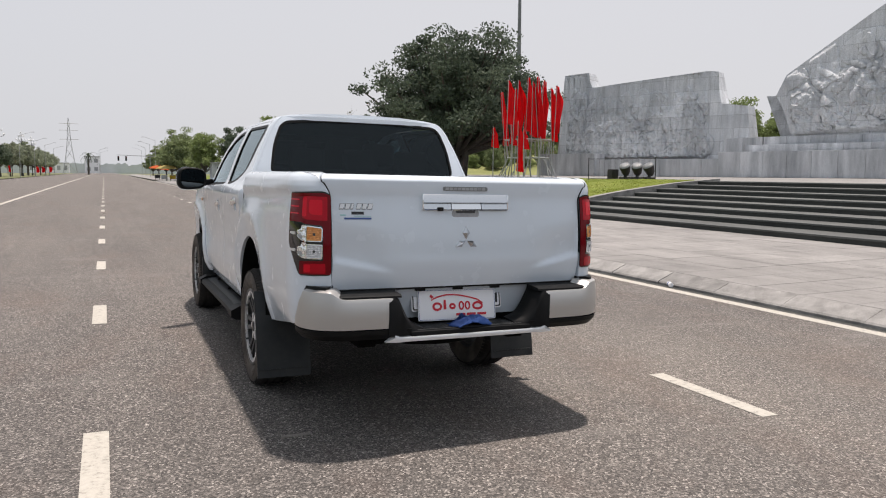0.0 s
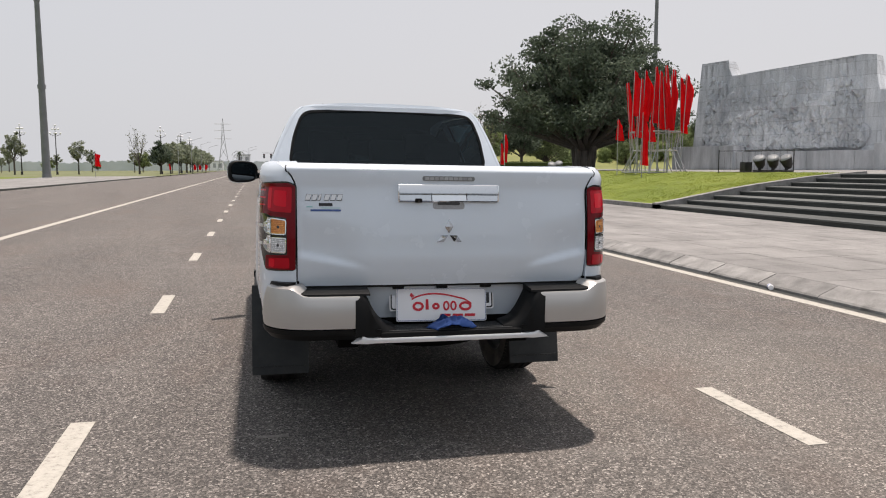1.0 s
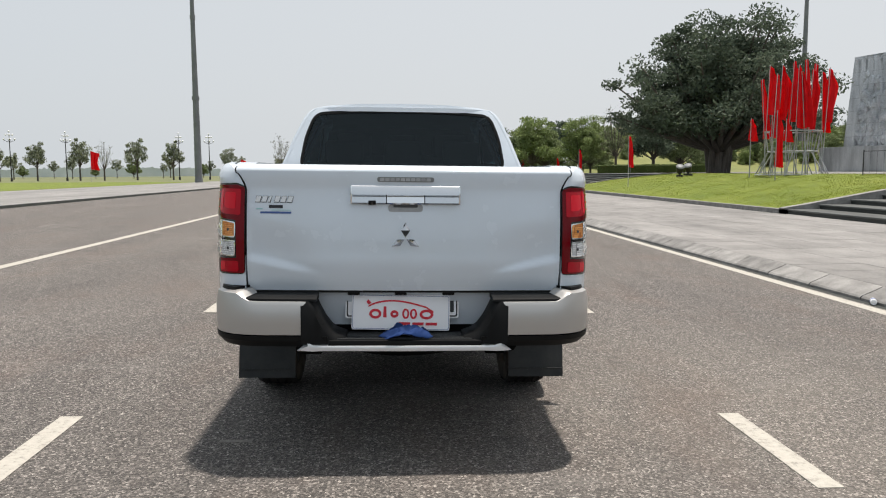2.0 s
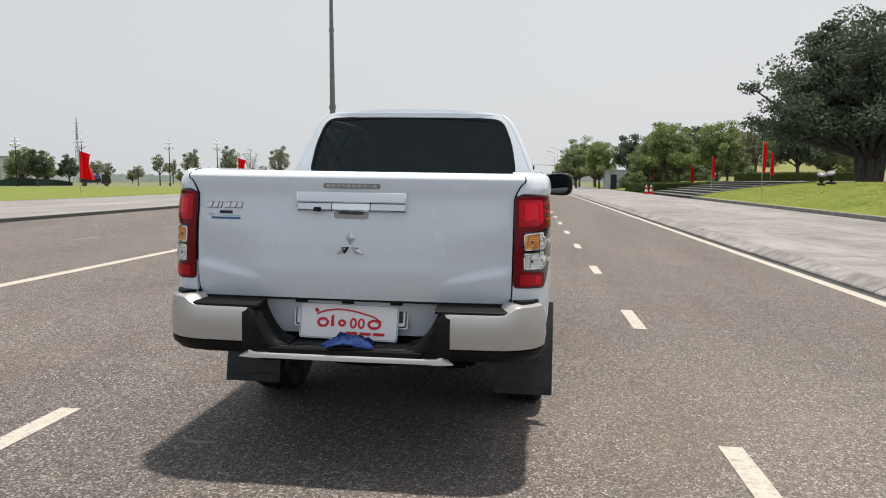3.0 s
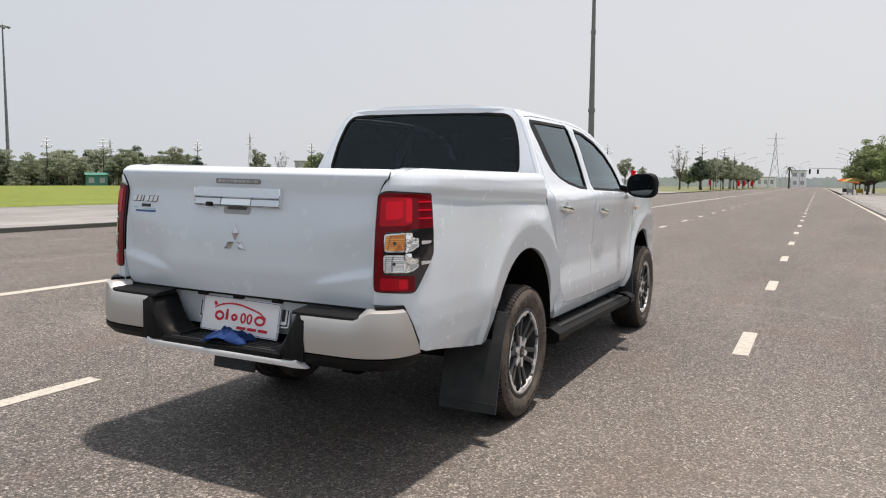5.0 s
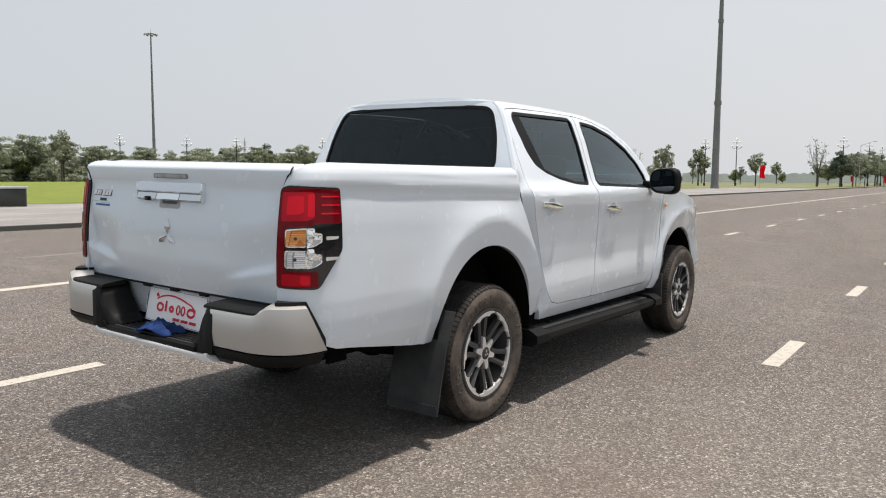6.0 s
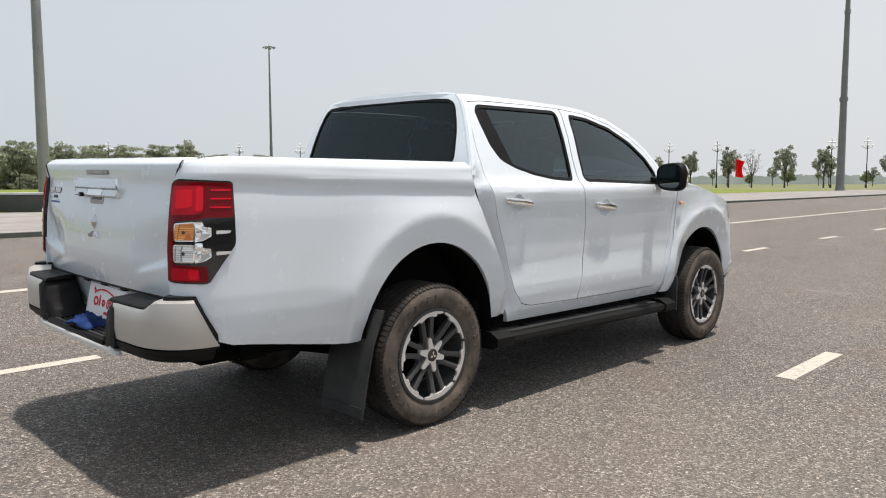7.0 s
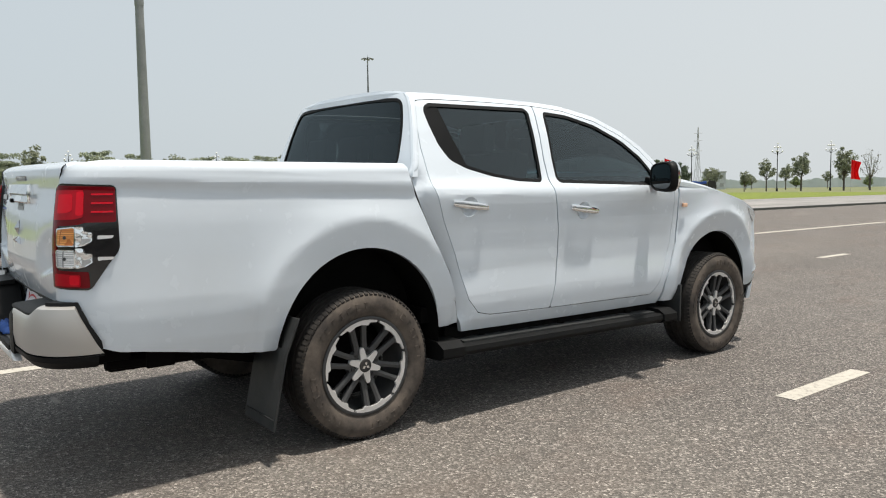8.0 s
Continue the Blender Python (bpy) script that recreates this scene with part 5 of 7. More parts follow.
part("spare_wheel", smooth(lathe([(-0.10, 0.20), (-0.11, 0.33), (-0.07, 0.365), (0.07, 0.365), (0.11, 0.33), (0.10, 0.20)], 40, "z", None, True)), UNDER, ch, "spare tyre under the bed").matrix_local = pose(0, -0.72, 0.53)
part("tow_bracket", smooth(box(0.09, 0.14, 0.09, (0.55, -1.10, 0.555), 0.01)), UNDER, ch)
part("tow_bracket", smooth(box(0.02, 0.12, 0.10, (0.64, -0.92, 0.52), 0.005)), UNDER, ch)


# the blue rag on the step
def rag(u, v, d=0.0):
    x = 0.20 * (u - 0.5) + 0.02 * math.sin(9 * v)
    y = 0.12 * (v - 0.5)
    h = 0.026 + 0.034 * noise.noise((u * 5, v * 5, 1.3)) + 0.022 * noise.noise((u * 11, v * 11, 4.1))
    h *= 1 - 0.8 * max(abs(2 * u - 1), abs(2 * v - 1)) ** 3
    return Vector((x, y, max(h, 0.003) + 0.022 * math.exp(-((u - 0.45) / 0.25) ** 2) - d))


bm = smooth(sheet(rag, np.linspace(0, 1, 26), np.linspace(0, 1, 18), 0.003), 60)
cl = part("cleaning_cloth", bm, BLUE_CLOTH)
cl.matrix_world = PARKED @ pose(0.0, -1.40, 0.5955, 0, 0, 8)
tagged(cl, "crumpled blue cleaning cloth lying on the bumper step", "cloth")

# ---- the road and the ground ----
YAW = 0.0103  # the road runs a little to the left of the truck's axis
ROAD = Matrix.Rotation(YAW, 4, "Z")


def road_z(x):
    """Height of the carriageway: it falls from the crown to both gutters."""
    return float(np.interp(x, [-400, -15.5, -5.4, 4.95, 400], [0.0, 0.0, 0.0943, -0.0864, -0.0864]))


def strip_mesh(xs, y0, y1, fn, ny=2):
    ys = np.linspace(y0, y1, ny)
    return sheet(lambda u, v: ROAD @ Vector((u, v, fn(u))), xs, ys)


def setting(name, bm, mat, label, category):
    return tagged(part(name, bm, mat), label, category, kind="structure")


setting("ground", sheet(lambda u, v: Vector((u, v, -0.3)), (-3500, -300, 0, 300, 3500), (-800, 0, 400, 4500)), FIELD, "flat green and brown open land reaching the horizon", "ground")
setting("road", strip_mesh((-15.62, -12, -8.7, -5.4, -2, 0, 2, 5.05), -60, 900, road_z), ASPHALT, "wide grey asphalt carriageway with coarse aggregate", "road")


def road_mark(name, x, y, w, length, label, z=0.004, mat=LINE):
    pts = [(x - w / 2, y), (x + w / 2, y), (x + w / 2, y + length), (x - w / 2, y + length)]
    bm = bmesh.new()
    f = [bm.verts.new(ROAD @ Vector((a, b, road_z(a) + z))) for a, b in pts]
    bm.faces.new(f)
    me = bmesh.ops.extrude_face_region(bm, geom=bm.faces[:])
    bmesh.ops.translate(bm, vec=(0, 0, -0.003), verts=[v for v in me["geom"] if isinstance(v, bmesh.types.BMVert)])
    bmesh.ops.recalc_face_normals(bm, faces=bm.faces)
    return tagged(part(name, bm, mat), label, "road marking", "road markings", "structure")


road_mark("edge_line", 4.78, -60, 0.16, 700, "worn cream edge line beside the kerb")
road_mark("centre_line", -5.36, -60, 0.17, 700, "solid white centre line")
for k in range(-6, 46):
    road_mark("lane_dash", 1.80, -1.74 + 4.02 * k, 0.12, 1.0, "short white lane dash on the asphalt")
    road_mark("lane_dash", -1.80, -1.68 + 4.02 * k, 0.12, 1.0, "short white lane dash on the asphalt")
for k in range(-4, 40):
    road_mark("lane_dash", -8.75, 6.1 + 4.02 * (k - 2), 0.12, 1.0, "worn faint lane dash on the asphalt", mat=FAINT_LINE)
    road_mark("lane_dash", -12.2, 6.4 + 4.02 * (k - 2), 0.12, 1.0, "worn faint lane dash on the asphalt", mat=FAINT_LINE)

scuff = road_mark("paint_scuff", -0.85, -1.10, 0.16, 0.03, "small pale paint scuff on the asphalt", 0.0045, FAINT_LINE)

# pavement on the monument's side
KZ = 0.06
setting("pavement", sheet(lambda u, v: ROAD @ Vector((u, v, KZ + 0.004 * (u - 5.3))), (5.24, 8, 11.2), (-60, -20, 20, 60, 320)), PAVE, "pale grey stone pavement along the road", "pavement")
kerb = setting("kerb", sheet(lambda u, v: ROAD @ Vector((u, v, -0.095)), (4.95, 5.3), (-60, 120)), KERB, "sloped pale concrete kerb", "kerb")
kb = bmesh.new()
sec = [(4.985, -0.10), (4.985, -0.055), (5.005, -0.035), (5.225, KZ - 0.004), (5.245, KZ + 0.003), (5.25, -0.10)]
loft([[(x, y, z) for x, z in sec] for y in (0.006, 0.994)], True, True, kb)
kme = mesh_of("kerb_stone", kb, KERB)
for k in range(-12, 108):
    o = new("kerb_stone", kme)
    o.parent = kerb
    o.matrix_local = ROAD @ pose(0.004 * math.sin(k * 7.3), k * 1.0, 0.003 * math.sin(k * 3.1), 0, 0, 0.12 * math.sin(k * 5.7))
setting("gutter", sheet(lambda u, v: ROAD @ Vector((u, v, road_z(u) + 0.003)), (4.90, 4.985), (-60, 300)), STEP_RISER, "dark dirty gutter line", "gutter")

# pavement across the road, kerb and lawns
setting("pavement_far", sheet(lambda u, v: ROAD @ Vector((u, v, 0.115 + 0.02 * (u < -20))), (-29, -22, -15.72), (-60, 20, 118)), PAVE, "pale stone pavement across the road", "pavement")
kf = bmesh.new()
loft([[ROAD @ Vector((x, y, z)) for x, z in ((-15.74, -0.05), (-15.74, 0.12), (-15.62, 0.11), (-15.58, -0.05))] for y in (-60, 20, 118)], True, True, kf)
setting("kerb_far", kf, STEP_RISER, "low dark kerb across the road", "kerb")
setting("lawn_far", sheet(lambda u, v: ROAD @ Vector((u, v, 0.145 + 0.003 * max(0, -u - 29))), (-120, -60, -29), (-80, 0, 60, 110)), GRASS, "mown green lawn across the road", "lawn")
setting("field_far", sheet(lambda u, v: ROAD @ Vector((u, v, 0.10)), (-300, -120, -15.9), (110, 200, 420)), FIELD, "rough grass field beyond the lawn", "field")

# stairs up to the memorial terrace
STAIR_X, STAIR_Y, TERR_X, TERR_Z, NSTEP = 11.0, 16.0, 18.4, 1.15, 8
run = (TERR_X - STAIR_X) / NSTEP
rise = (TERR_Z - 0.085) / NSTEP


def stairs(name, y0, y1, label):
    base = thing(name, Matrix(), label, "stairs", "", "structure")
    for k in range(NSTEP):
        x0 = STAIR_X + run * k
        zt = 0.085 + rise * (k + 1)
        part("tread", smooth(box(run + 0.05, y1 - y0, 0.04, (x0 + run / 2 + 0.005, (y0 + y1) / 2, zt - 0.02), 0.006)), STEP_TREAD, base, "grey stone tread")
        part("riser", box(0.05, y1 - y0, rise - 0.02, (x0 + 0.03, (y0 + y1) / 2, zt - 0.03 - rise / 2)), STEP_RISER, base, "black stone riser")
    return base


stairs("stairs", -45, STAIR_Y, "broad stone stairs with black risers and grey treads")
stairs("stairs", 45.5, 66, "broad stone stairs with black risers and grey treads")
setting("terrace", sheet(lambda u, v: Vector((u, v, TERR_Z - 0.001 + 0.002 * (u - TERR_X))), (TERR_X, 30, 90), (-60, 16, 70, 140)), PAVE, "pale paved memorial terrace", "terrace")


def lawn_z(x):
    return float(np.interp(x, [10.6, 11.0, 12, 14, 16.5, 18.4, 60], [0.2, 0.2, 0.38, 0.72, 1.02, 1.17, 1.17]))


setting("lawn", sheet(lambda u, v: Vector((u, v, lawn_z(u) + 0.015 * noise.noise((u, v, 0)))), np.linspace(11.1, 18.6, 26), np.linspace(STAIR_Y + 0.28, 45.4, 60)), GRASS, "bright green sloping lawn beside the stairs", "lawn")
rng = np.random.default_rng(17)
count = 70000
gx, gy = rng.uniform(11.2, 18.5, count), STAIR_Y + 0.3 + (45.2 - STAIR_Y) * rng.random(count) ** 1.5
gz = np.interp(gx, [10.6, 11.0, 12, 14, 16.5, 18.4, 60], [0.2, 0.2, 0.38, 0.72, 1.02, 1.17, 1.17]) - 0.01
foot = np.stack([gx, gy, gz], 1)
turn = rng.random(count) * 2 * math.pi
side = np.stack([np.cos(turn), np.sin(turn), 0 * turn], 1) * 0.008
tip = foot + np.stack([rng.normal(0, 0.02, count), rng.normal(0, 0.02, count), rng.uniform(0.015, 0.045, count)], 1)
blades = bpy.data.meshes.new("grass_blades")
blades.from_pydata(np.stack([foot - side, foot + side, tip], 1).reshape(-1, 3).tolist(), [], np.arange(3 * count).reshape(-1, 3).tolist())
blades.materials.append(BLADES)
tagged(new("grass", blades), "short mown grass blades on the sloping lawn", "grass", kind="stuff")
kg = bmesh.new()
loft([[(x, y, z) for x, z in ((10.88, 0.0), (10.88, 0.22), (11.12, 0.22), (11.12, 0.0))] for y in (STAIR_Y, 45.5)], True, True, kg)
setting("lawn_kerb", kg, KERB, "grey stone kerb along the lawn", "kerb")
for y in (STAIR_Y + 0.14, 45.5):
    kg = bmesh.new()
    loft([[(x, y + dy, lawn_z(x) + dz) for dy, dz in ((-0.14, -0.5), (-0.14, 0.06), (0.14, 0.06), (0.14, -0.5))] for x in np.linspace(10.88, 18.5, 12)], True, True, kg)
    setting("stair_edging", kg, KERB, "sloping grey stone edging beside the stairs", "edging")

setting("verge", sheet(lambda u, v: Vector((u, v, 0.06 + 0.15 * (u - 11.2))), np.linspace(11.15, 18.45, 8), (66.2, 90, 140)), GRASS, "green verge under the roadside trees", "verge")
# ---- the memorial: marble relief walls on a stepped base ----


def wall_run(name, a, b, tops, base, thick, label, relief, seed, lo, ends, carve, crowd, reach):
    """A relief wall from a to b: tops are (share along, height), base its foot; the face towards the road is carved."""
    a, b = Vector(a), Vector(b)
    d = b - a
    n = Vector((d.y, -d.x)).normalized()
    if n.x > 0:
        n = -n
    length = d.length
    nu, nv = int(length / 0.05), 170
    ts, hs = [t for t, _ in tops], [h for _, h in tops]
    U, V = np.meshgrid(np.linspace(0, 1, nu), np.linspace(0, 1, nv), indexing="ij")
    Z = base + (np.interp(U, ts, hs) - base) * V
    S = U * length
    rng = np.random.default_rng(seed)
    # the carving: overlapping plain rounded forms, crowded low down, with broad ledges behind them
    depth = np.zeros_like(S)
    for count, lo_r, hi_r, rise, slim in carve:
        for _ in range(count):
            cs, cv = rng.uniform(0.05, reach) * length, lo + (0.86 - lo) * rng.beta(*crowd)
            cz = base + (float(np.interp(cs / length, ts, hs)) - base) * cv
            ra = rng.uniform(lo_r, hi_r)
            rb = ra * rng.uniform(*slim)
            ang = rng.normal(math.pi / 2, 0.55) if rng.random() < 0.75 else rng.uniform(0, math.pi)
            q0, q1 = S - cs, Z - cz
            near = (np.abs(q0) < ra * 1.1) & (np.abs(q1) < ra * 1.1)
            a0, a1 = q0[near] * math.cos(ang) + q1[near] * math.sin(ang), -q0[near] * math.sin(ang) + q1[near] * math.cos(ang)
            body = np.clip(1 - (a0 / ra) ** 2 - (a1 / rb) ** 2, 0, 1)
            lift = rise * rng.uniform(0.5, 1.0)
            depth[near] = np.where(body > 0, np.maximum(depth[near] * 0.55, 0) + lift * (0.80 + 0.20 * body), depth[near])

    def soft(a, b, x):
        t = np.clip((x - a) / (b - a), 0, 1)
        return t * t * (3 - 2 * t)

    fade = soft(0.035, 0.07, U) * soft(0.985, 0.93, U) * soft(lo, lo + 0.05, V) * soft(0.985, 0.93, V)
    course = np.abs((Z / 0.95) % 1.0 - 0.5)
    fade = fade * (1 - 0.5 * soft(0.5, 0.78, V))
    H = relief * fade * depth - 0.03 * (course > 0.465) * (depth < 0.02) - 0.24 * V

    def face(i, k, back=False):
        u, v = U[i, k], V[i, k]
        q = a + d * (u + (ends[0] * (1 - u) + ends[1] * u) * v / length) + n * (-thick if back else float(H[i, k]))
        return Vector((q.x, q.y, Z[i, k]))

    bm = sheet(face, range(nu), range(nv))
    base_ob = tagged(part(name, smooth(bm, 18), RELIEF), label, "relief wall")
    # body behind the carved face
    bm = loft([[face(i, 0, True), face(i, nv - 1, True), face(i, nv - 1), face(i, 0)] for i in sorted({*range(0, nu, 12), nu - 1})], True, True)
    part("wall_body", bm, RELIEF, base_ob)
    return base_ob


WALL_A, WALL_B = (33.6, 51.0), (40.2, 35.2)
wall_run("relief_wall", WALL_A, WALL_B, [(0, 9.7), (0.155, 9.75), (0.158, 8.5), (0.80, 9.0), (0.86, 8.9), (0.865, 6.6), (1.0, 6.3)], 1.2, 1.6, "grey marble memorial wall carved with a shallow relief", 2.0, 3, 0.16, (0.6, -0.8),
         ((70, 0.6, 1.5, 0.08, (0.4, 0.8)), (260, 0.26, 0.65, 0.14, (0.28, 0.55)), (620, 0.1, 0.3, 0.15, (0.35, 0.8))), (1.15, 1.6), 0.80)
wall_run("relief_wall", (39.5, 32.4), (46.0, 12.0), [(0, 6.7), (0.05, 6.7), (0.055, 8.0), (0.30, 11.6), (0.6, 15.0), (1.0, 15.5)], 3.9, 2.2, "tall grey marble memorial wall carved with a deep relief", 1.8, 11, 0.02, (-1.2, 0.0),
         ((70, 0.8, 1.9, 0.16, (0.35, 0.7)), (240, 0.4, 1.0, 0.24, (0.26, 0.5)), (480, 0.13, 0.4, 0.2, (0.35, 0.9))), (1.1, 1.5), 0.93)


def block_run(name, pts, z0, z1, depth, label):
    """Plinth courses of single marble blocks along a line."""
    base = thing(name, Matrix(), label, "plinth")
    for (ax, ay), (bx, by) in zip(pts, pts[1:]):
        d = Vector((bx - ax, by - ay))
        k = max(1, round(d.length / 1.6))
        ang = math.degrees(math.atan2(d.y, d.x))
        for i in range(k):
            c = Vector((ax, ay)) + d * ((i + 0.5) / k)
            part("marble_block", box(d.length / k - 0.012, depth, z1 - z0, (0, 0, 0), 0.012), PLINTH, base).matrix_local = pose(c.x, c.y, (z0 + z1) / 2, 0, 0, ang)
    return base


block_run("wall_plinth", [(32.2, 50.6), (34.3, 45.6)], 1.2, 3.0, 1.6, "grey marble block plinth before the relief wall")
block_run("wall_plinth", [(34.0, 46.5), (38.4, 36.0)], 1.2, 2.5, 1.2, "grey marble block plinth before the relief wall")
block_run("wall_plinth", [(39.2, 36.6), (39.7, 33.6), (46.5, 11.0)], 1.2, 3.95, 1.4, "tall grey marble plinth under the memorial wall")
block_run("wall_plinth", [(37.0, 35.0), (42.5, 17.0), (45, 8)], 1.2, 2.9, 1.2, "grey marble terrace wall below the memorial")
block_run("wall_plinth", [(38.6, 34.2), (44.0, 16.0), (46, 9)], 2.9, 3.4, 0.8, "grey marble ledge below the memorial")

# grassy bank with shrubs behind the terrace
def bank_z(u, v):
    return 1.0 + 4.6 * step01(0.0, 1.0, v) + 0.5 * noise.noise((u * 6, v * 3, 1.0))


def bank(u, v):
    a = Vector((19.5, 76)).lerp(Vector((66, 62)), u)
    n = Vector((14, 46)).normalized()
    q = a + n * (v * 34)
    return Vector((q.x, q.y, bank_z(u, v)))


setting("grass_bank", sheet(bank, np.linspace(0, 1, 40), np.linspace(0, 1, 16)), BANK_GRASS, "rough green bank behind the terrace", "bank")
# ---- trees ----


def tree_mesh(seed, height, spread, trunk_h, leaves, size, leaf_mat, trunk_r, tall=1.0, bare=False, lobes=26, clump=1.0, stems=0):
    """A tapered trunk with limbs, and a crown of many small leaves set in clumps round the limb ends."""
    rng = np.random.default_rng(seed)
    bm = bmesh.new()
    rod((0, 0, -0.4), (0, 0, trunk_h), trunk_r * 1.25, trunk_r * 0.8, 10, bm)
    for k in range(stems):
        a = 2.4 * k
        rod((trunk_r * 0.9 * math.cos(a), trunk_r * 0.9 * math.sin(a), -0.4), (trunk_r * 1.5 * math.cos(a + 0.5), trunk_r * 1.5 * math.sin(a + 0.5), trunk_h * 1.3), trunk_r * 0.42, trunk_r * 0.26, 8, bm)
    ends = []
    for k in range(lobes):
        a = 2 * math.pi * (k * 0.618 + 0.1 * rng.random())
        el = 0.05 + 0.95 * ((k + 0.5) / lobes)
        rr = spread * math.sqrt(max(0.0, 1 - (el * 0.92) ** 2)) * (0.35 + 0.68 * rng.random())
        zz = trunk_h + (height - trunk_h) * (0.10 + 0.80 * el * (0.85 + 0.25 * rng.random()))
        e = Vector((rr * math.cos(a), rr * math.sin(a), min(zz, height * 0.97)))
        m = Vector((e.x * 0.45, e.y * 0.45, trunk_h * 0.9 + (e.z - trunk_h) * 0.35))
        rod((0, 0, trunk_h * (0.7 + 0.25 * rng.random())), m, trunk_r * 0.45, trunk_r * 0.26, 6, bm, False)
        rod(m, e, trunk_r * 0.26, trunk_r * 0.06, 5, bm, False)
        ends.append((e, spread * (0.09 + 0.15 * rng.random()) * clump))
        if bare:
            for _ in range(7):
                q = e + Vector(rng.normal(0, 0.16 * spread, 3)) + Vector((0, 0, 0.1 * spread))
                rod(m.lerp(e, 0.4 + 0.6 * rng.random()), q, trunk_r * 0.10, trunk_r * 0.03, 4, bm, False)
        ends.append((m.lerp(e, 0.6), spread * 0.17 * clump))
    wood = mesh_of("trunk", smooth(bm, 60), BARK)
    per = leaves // len(ends)
    P = []
    for e, r in ends:
        d = rng.normal(0, 1, (per, 3))
        reach = np.linalg.norm(d, axis=1)[:, None]
        d *= np.minimum(1.0, 2.1 / reach)
        q = np.array(e) + d * (r * 0.68) * np.array([1.15, 1.15, 0.75 * tall])
        P.append(q)
    P = np.concatenate(P)
    n = len(P)
    A = rng.normal(0, 1, (n, 3))
    A /= np.linalg.norm(A, axis=1)[:, None]
    B = np.cross(A, rng.normal(0, 1, (n, 3)))
    B /= np.linalg.norm(B, axis=1)[:, None]
    s = size * (0.6 + 0.8 * rng.random((n, 1)))
    V = np.stack([P - A * s, P + B * s * 0.45, P + A * s, P - B * s * 0.45], 1).reshape(-1, 3)
    F = np.arange(4 * n).reshape(-1, 4)
    crown = bpy.data.meshes.new("crown")
    crown.from_pydata(V.tolist(), [], F.tolist())
    crown.materials.append(leaf_mat)
    return wood, crown, height


def plant(name, meshes, m, label, group="", category="tree"):
    root = thing(name, m, label, category, group)
    for nm, me in zip(("trunk", "crown"), meshes[:2]):
        o = new(nm, me)
        o.parent = root
    return root


banyan = tree_mesh(5, 11.4, 7.9, 2.0, 66000, 0.14, LEAF_BANYAN, 0.62, 0.8, False, 150, 0.56, 7)
plant("banyan_tree", banyan, pose(22.9, 48.4, 1.2), "large dark green banyan tree with a broad crown on the terrace")
street = [tree_mesh(21 + k, 6.6 + 0.7 * k, 2.9, 1.5, 12000, 0.14, LEAF_MID, 0.15, 1.0, False, 38, 0.8) for k in range(3)]
wood = [tree_mesh(121 + k, 8.0, 3.4, 2.6, 6200, 0.19, LEAF_WOOD_HAZE, 0.085, 0.6, False, 24) for k in range(3)]
fresh = tree_mesh(133, 7.5, 3.0, 1.6, 14000, 0.12, LEAF_FRESH, 0.14, 1.0, False, 40, 0.75)
pale = [tree_mesh(41 + k, 6.2, 1.7, 2.5, 2200, 0.15, LEAF_FAR_HAZE, 0.12, 1.4, False, 15) for k in range(2)]
thin = [tree_mesh(91 + k, 6.4, 1.8, 2.7, 1900, 0.16, LEAF_FAR_HAZE, 0.12, 1.2, False, 13) for k in range(3)]
bare = tree_mesh(61, 8.5, 2.4, 2.6, 500, 0.12, LEAF_PALE, 0.16, 1.3, True, 14)
dark = [tree_mesh(71 + k, 7.5, 3.2, 2.2, 8000, 0.18, LEAF_DARK, 0.2, 1.1, False, 22) for k in range(2)]

rr = random.Random(8)
for x, y, s, kind in ((6.9, 108, 1.05, street[0]), (9.5, 99, 1.0, fresh), (8.4, 125, 1.15, street[2]), (10.5, 118, 1.1, street[0]), (13.6, 100, 0.95, dark[1]), (15.2, 92, 0.95, street[1]), (14.9, 80, 1.05, fresh), (17.0, 83, 0.95, street[0]), (18.6, 72, 0.95, fresh), (20.6, 76, 0.85, street[0]), (22.8, 74, 0.95, bare), (25.5, 70, 0.95, dark[0]), (12.0, 140, 1.1, street[2]), (8.8, 150, 1.1, street[0]), (9.0, 170, 1.1, street[1]), (9.0, 200, 1.1, street[2]), (9.0, 230, 1.1, street[0]), (29, 72, 0.9, street[1]), (20, 90, 1.0, dark[1]), (26, 92, 1.0, street[2])):
    plant("roadside_tree", kind, pose(x, y, 0.1 if x < 13 else 0.9, 0, 0, rr.random() * 360) @ Matrix.Scale(s * 0.92, 4), "leafy green tree beside the pavement", "trees along the pavement")

for k in range(26):
    x, y = 12.5 + 12 * ((k * 0.618) % 1.0), 84 + 14 * ((k * 0.382) % 1.0) - 0.5 * (k % 5)
    kd = (street + [fresh])[k % 4]
    plant("verge_shrub", kd, pose(x, y, -0.4, 0, 0, k * 77) @ Matrix.Scale(0.42 + 0.12 * math.sin(k * 2.2), 4), "leafy green shrub under the roadside trees", "shrubs under the roadside trees", "shrub")
for k in range(110):
    u, v = rr.random(), 0.12 + 0.8 * rr.random() ** 0.6
    p = bank(u, v)
    plant("shrub", street[k % 3] if k % 4 else fresh, Matrix.Translation(p - Vector((0, 0, 0.9))) @ pose(0, 0, 0, 0, 0, k * 71) @ Matrix.Scale(0.32 + 0.22 * rr.random(), 4), "leafy green shrub on the grassy bank", "shrubs on the bank", "shrub")
for k in range(9):
    p = bank(0.1 + 0.1 * k, 0.75 + 0.1 * math.sin(k))
    plant("bank_tree", (dark + street)[k % 5], Matrix.Translation(p) @ pose(0, 0, 0, 0, 0, k * 71) @ Matrix.Scale(0.62 + 0.1 * math.sin(k * 2), 4), "green tree on top of the grassy bank", "trees on the bank")

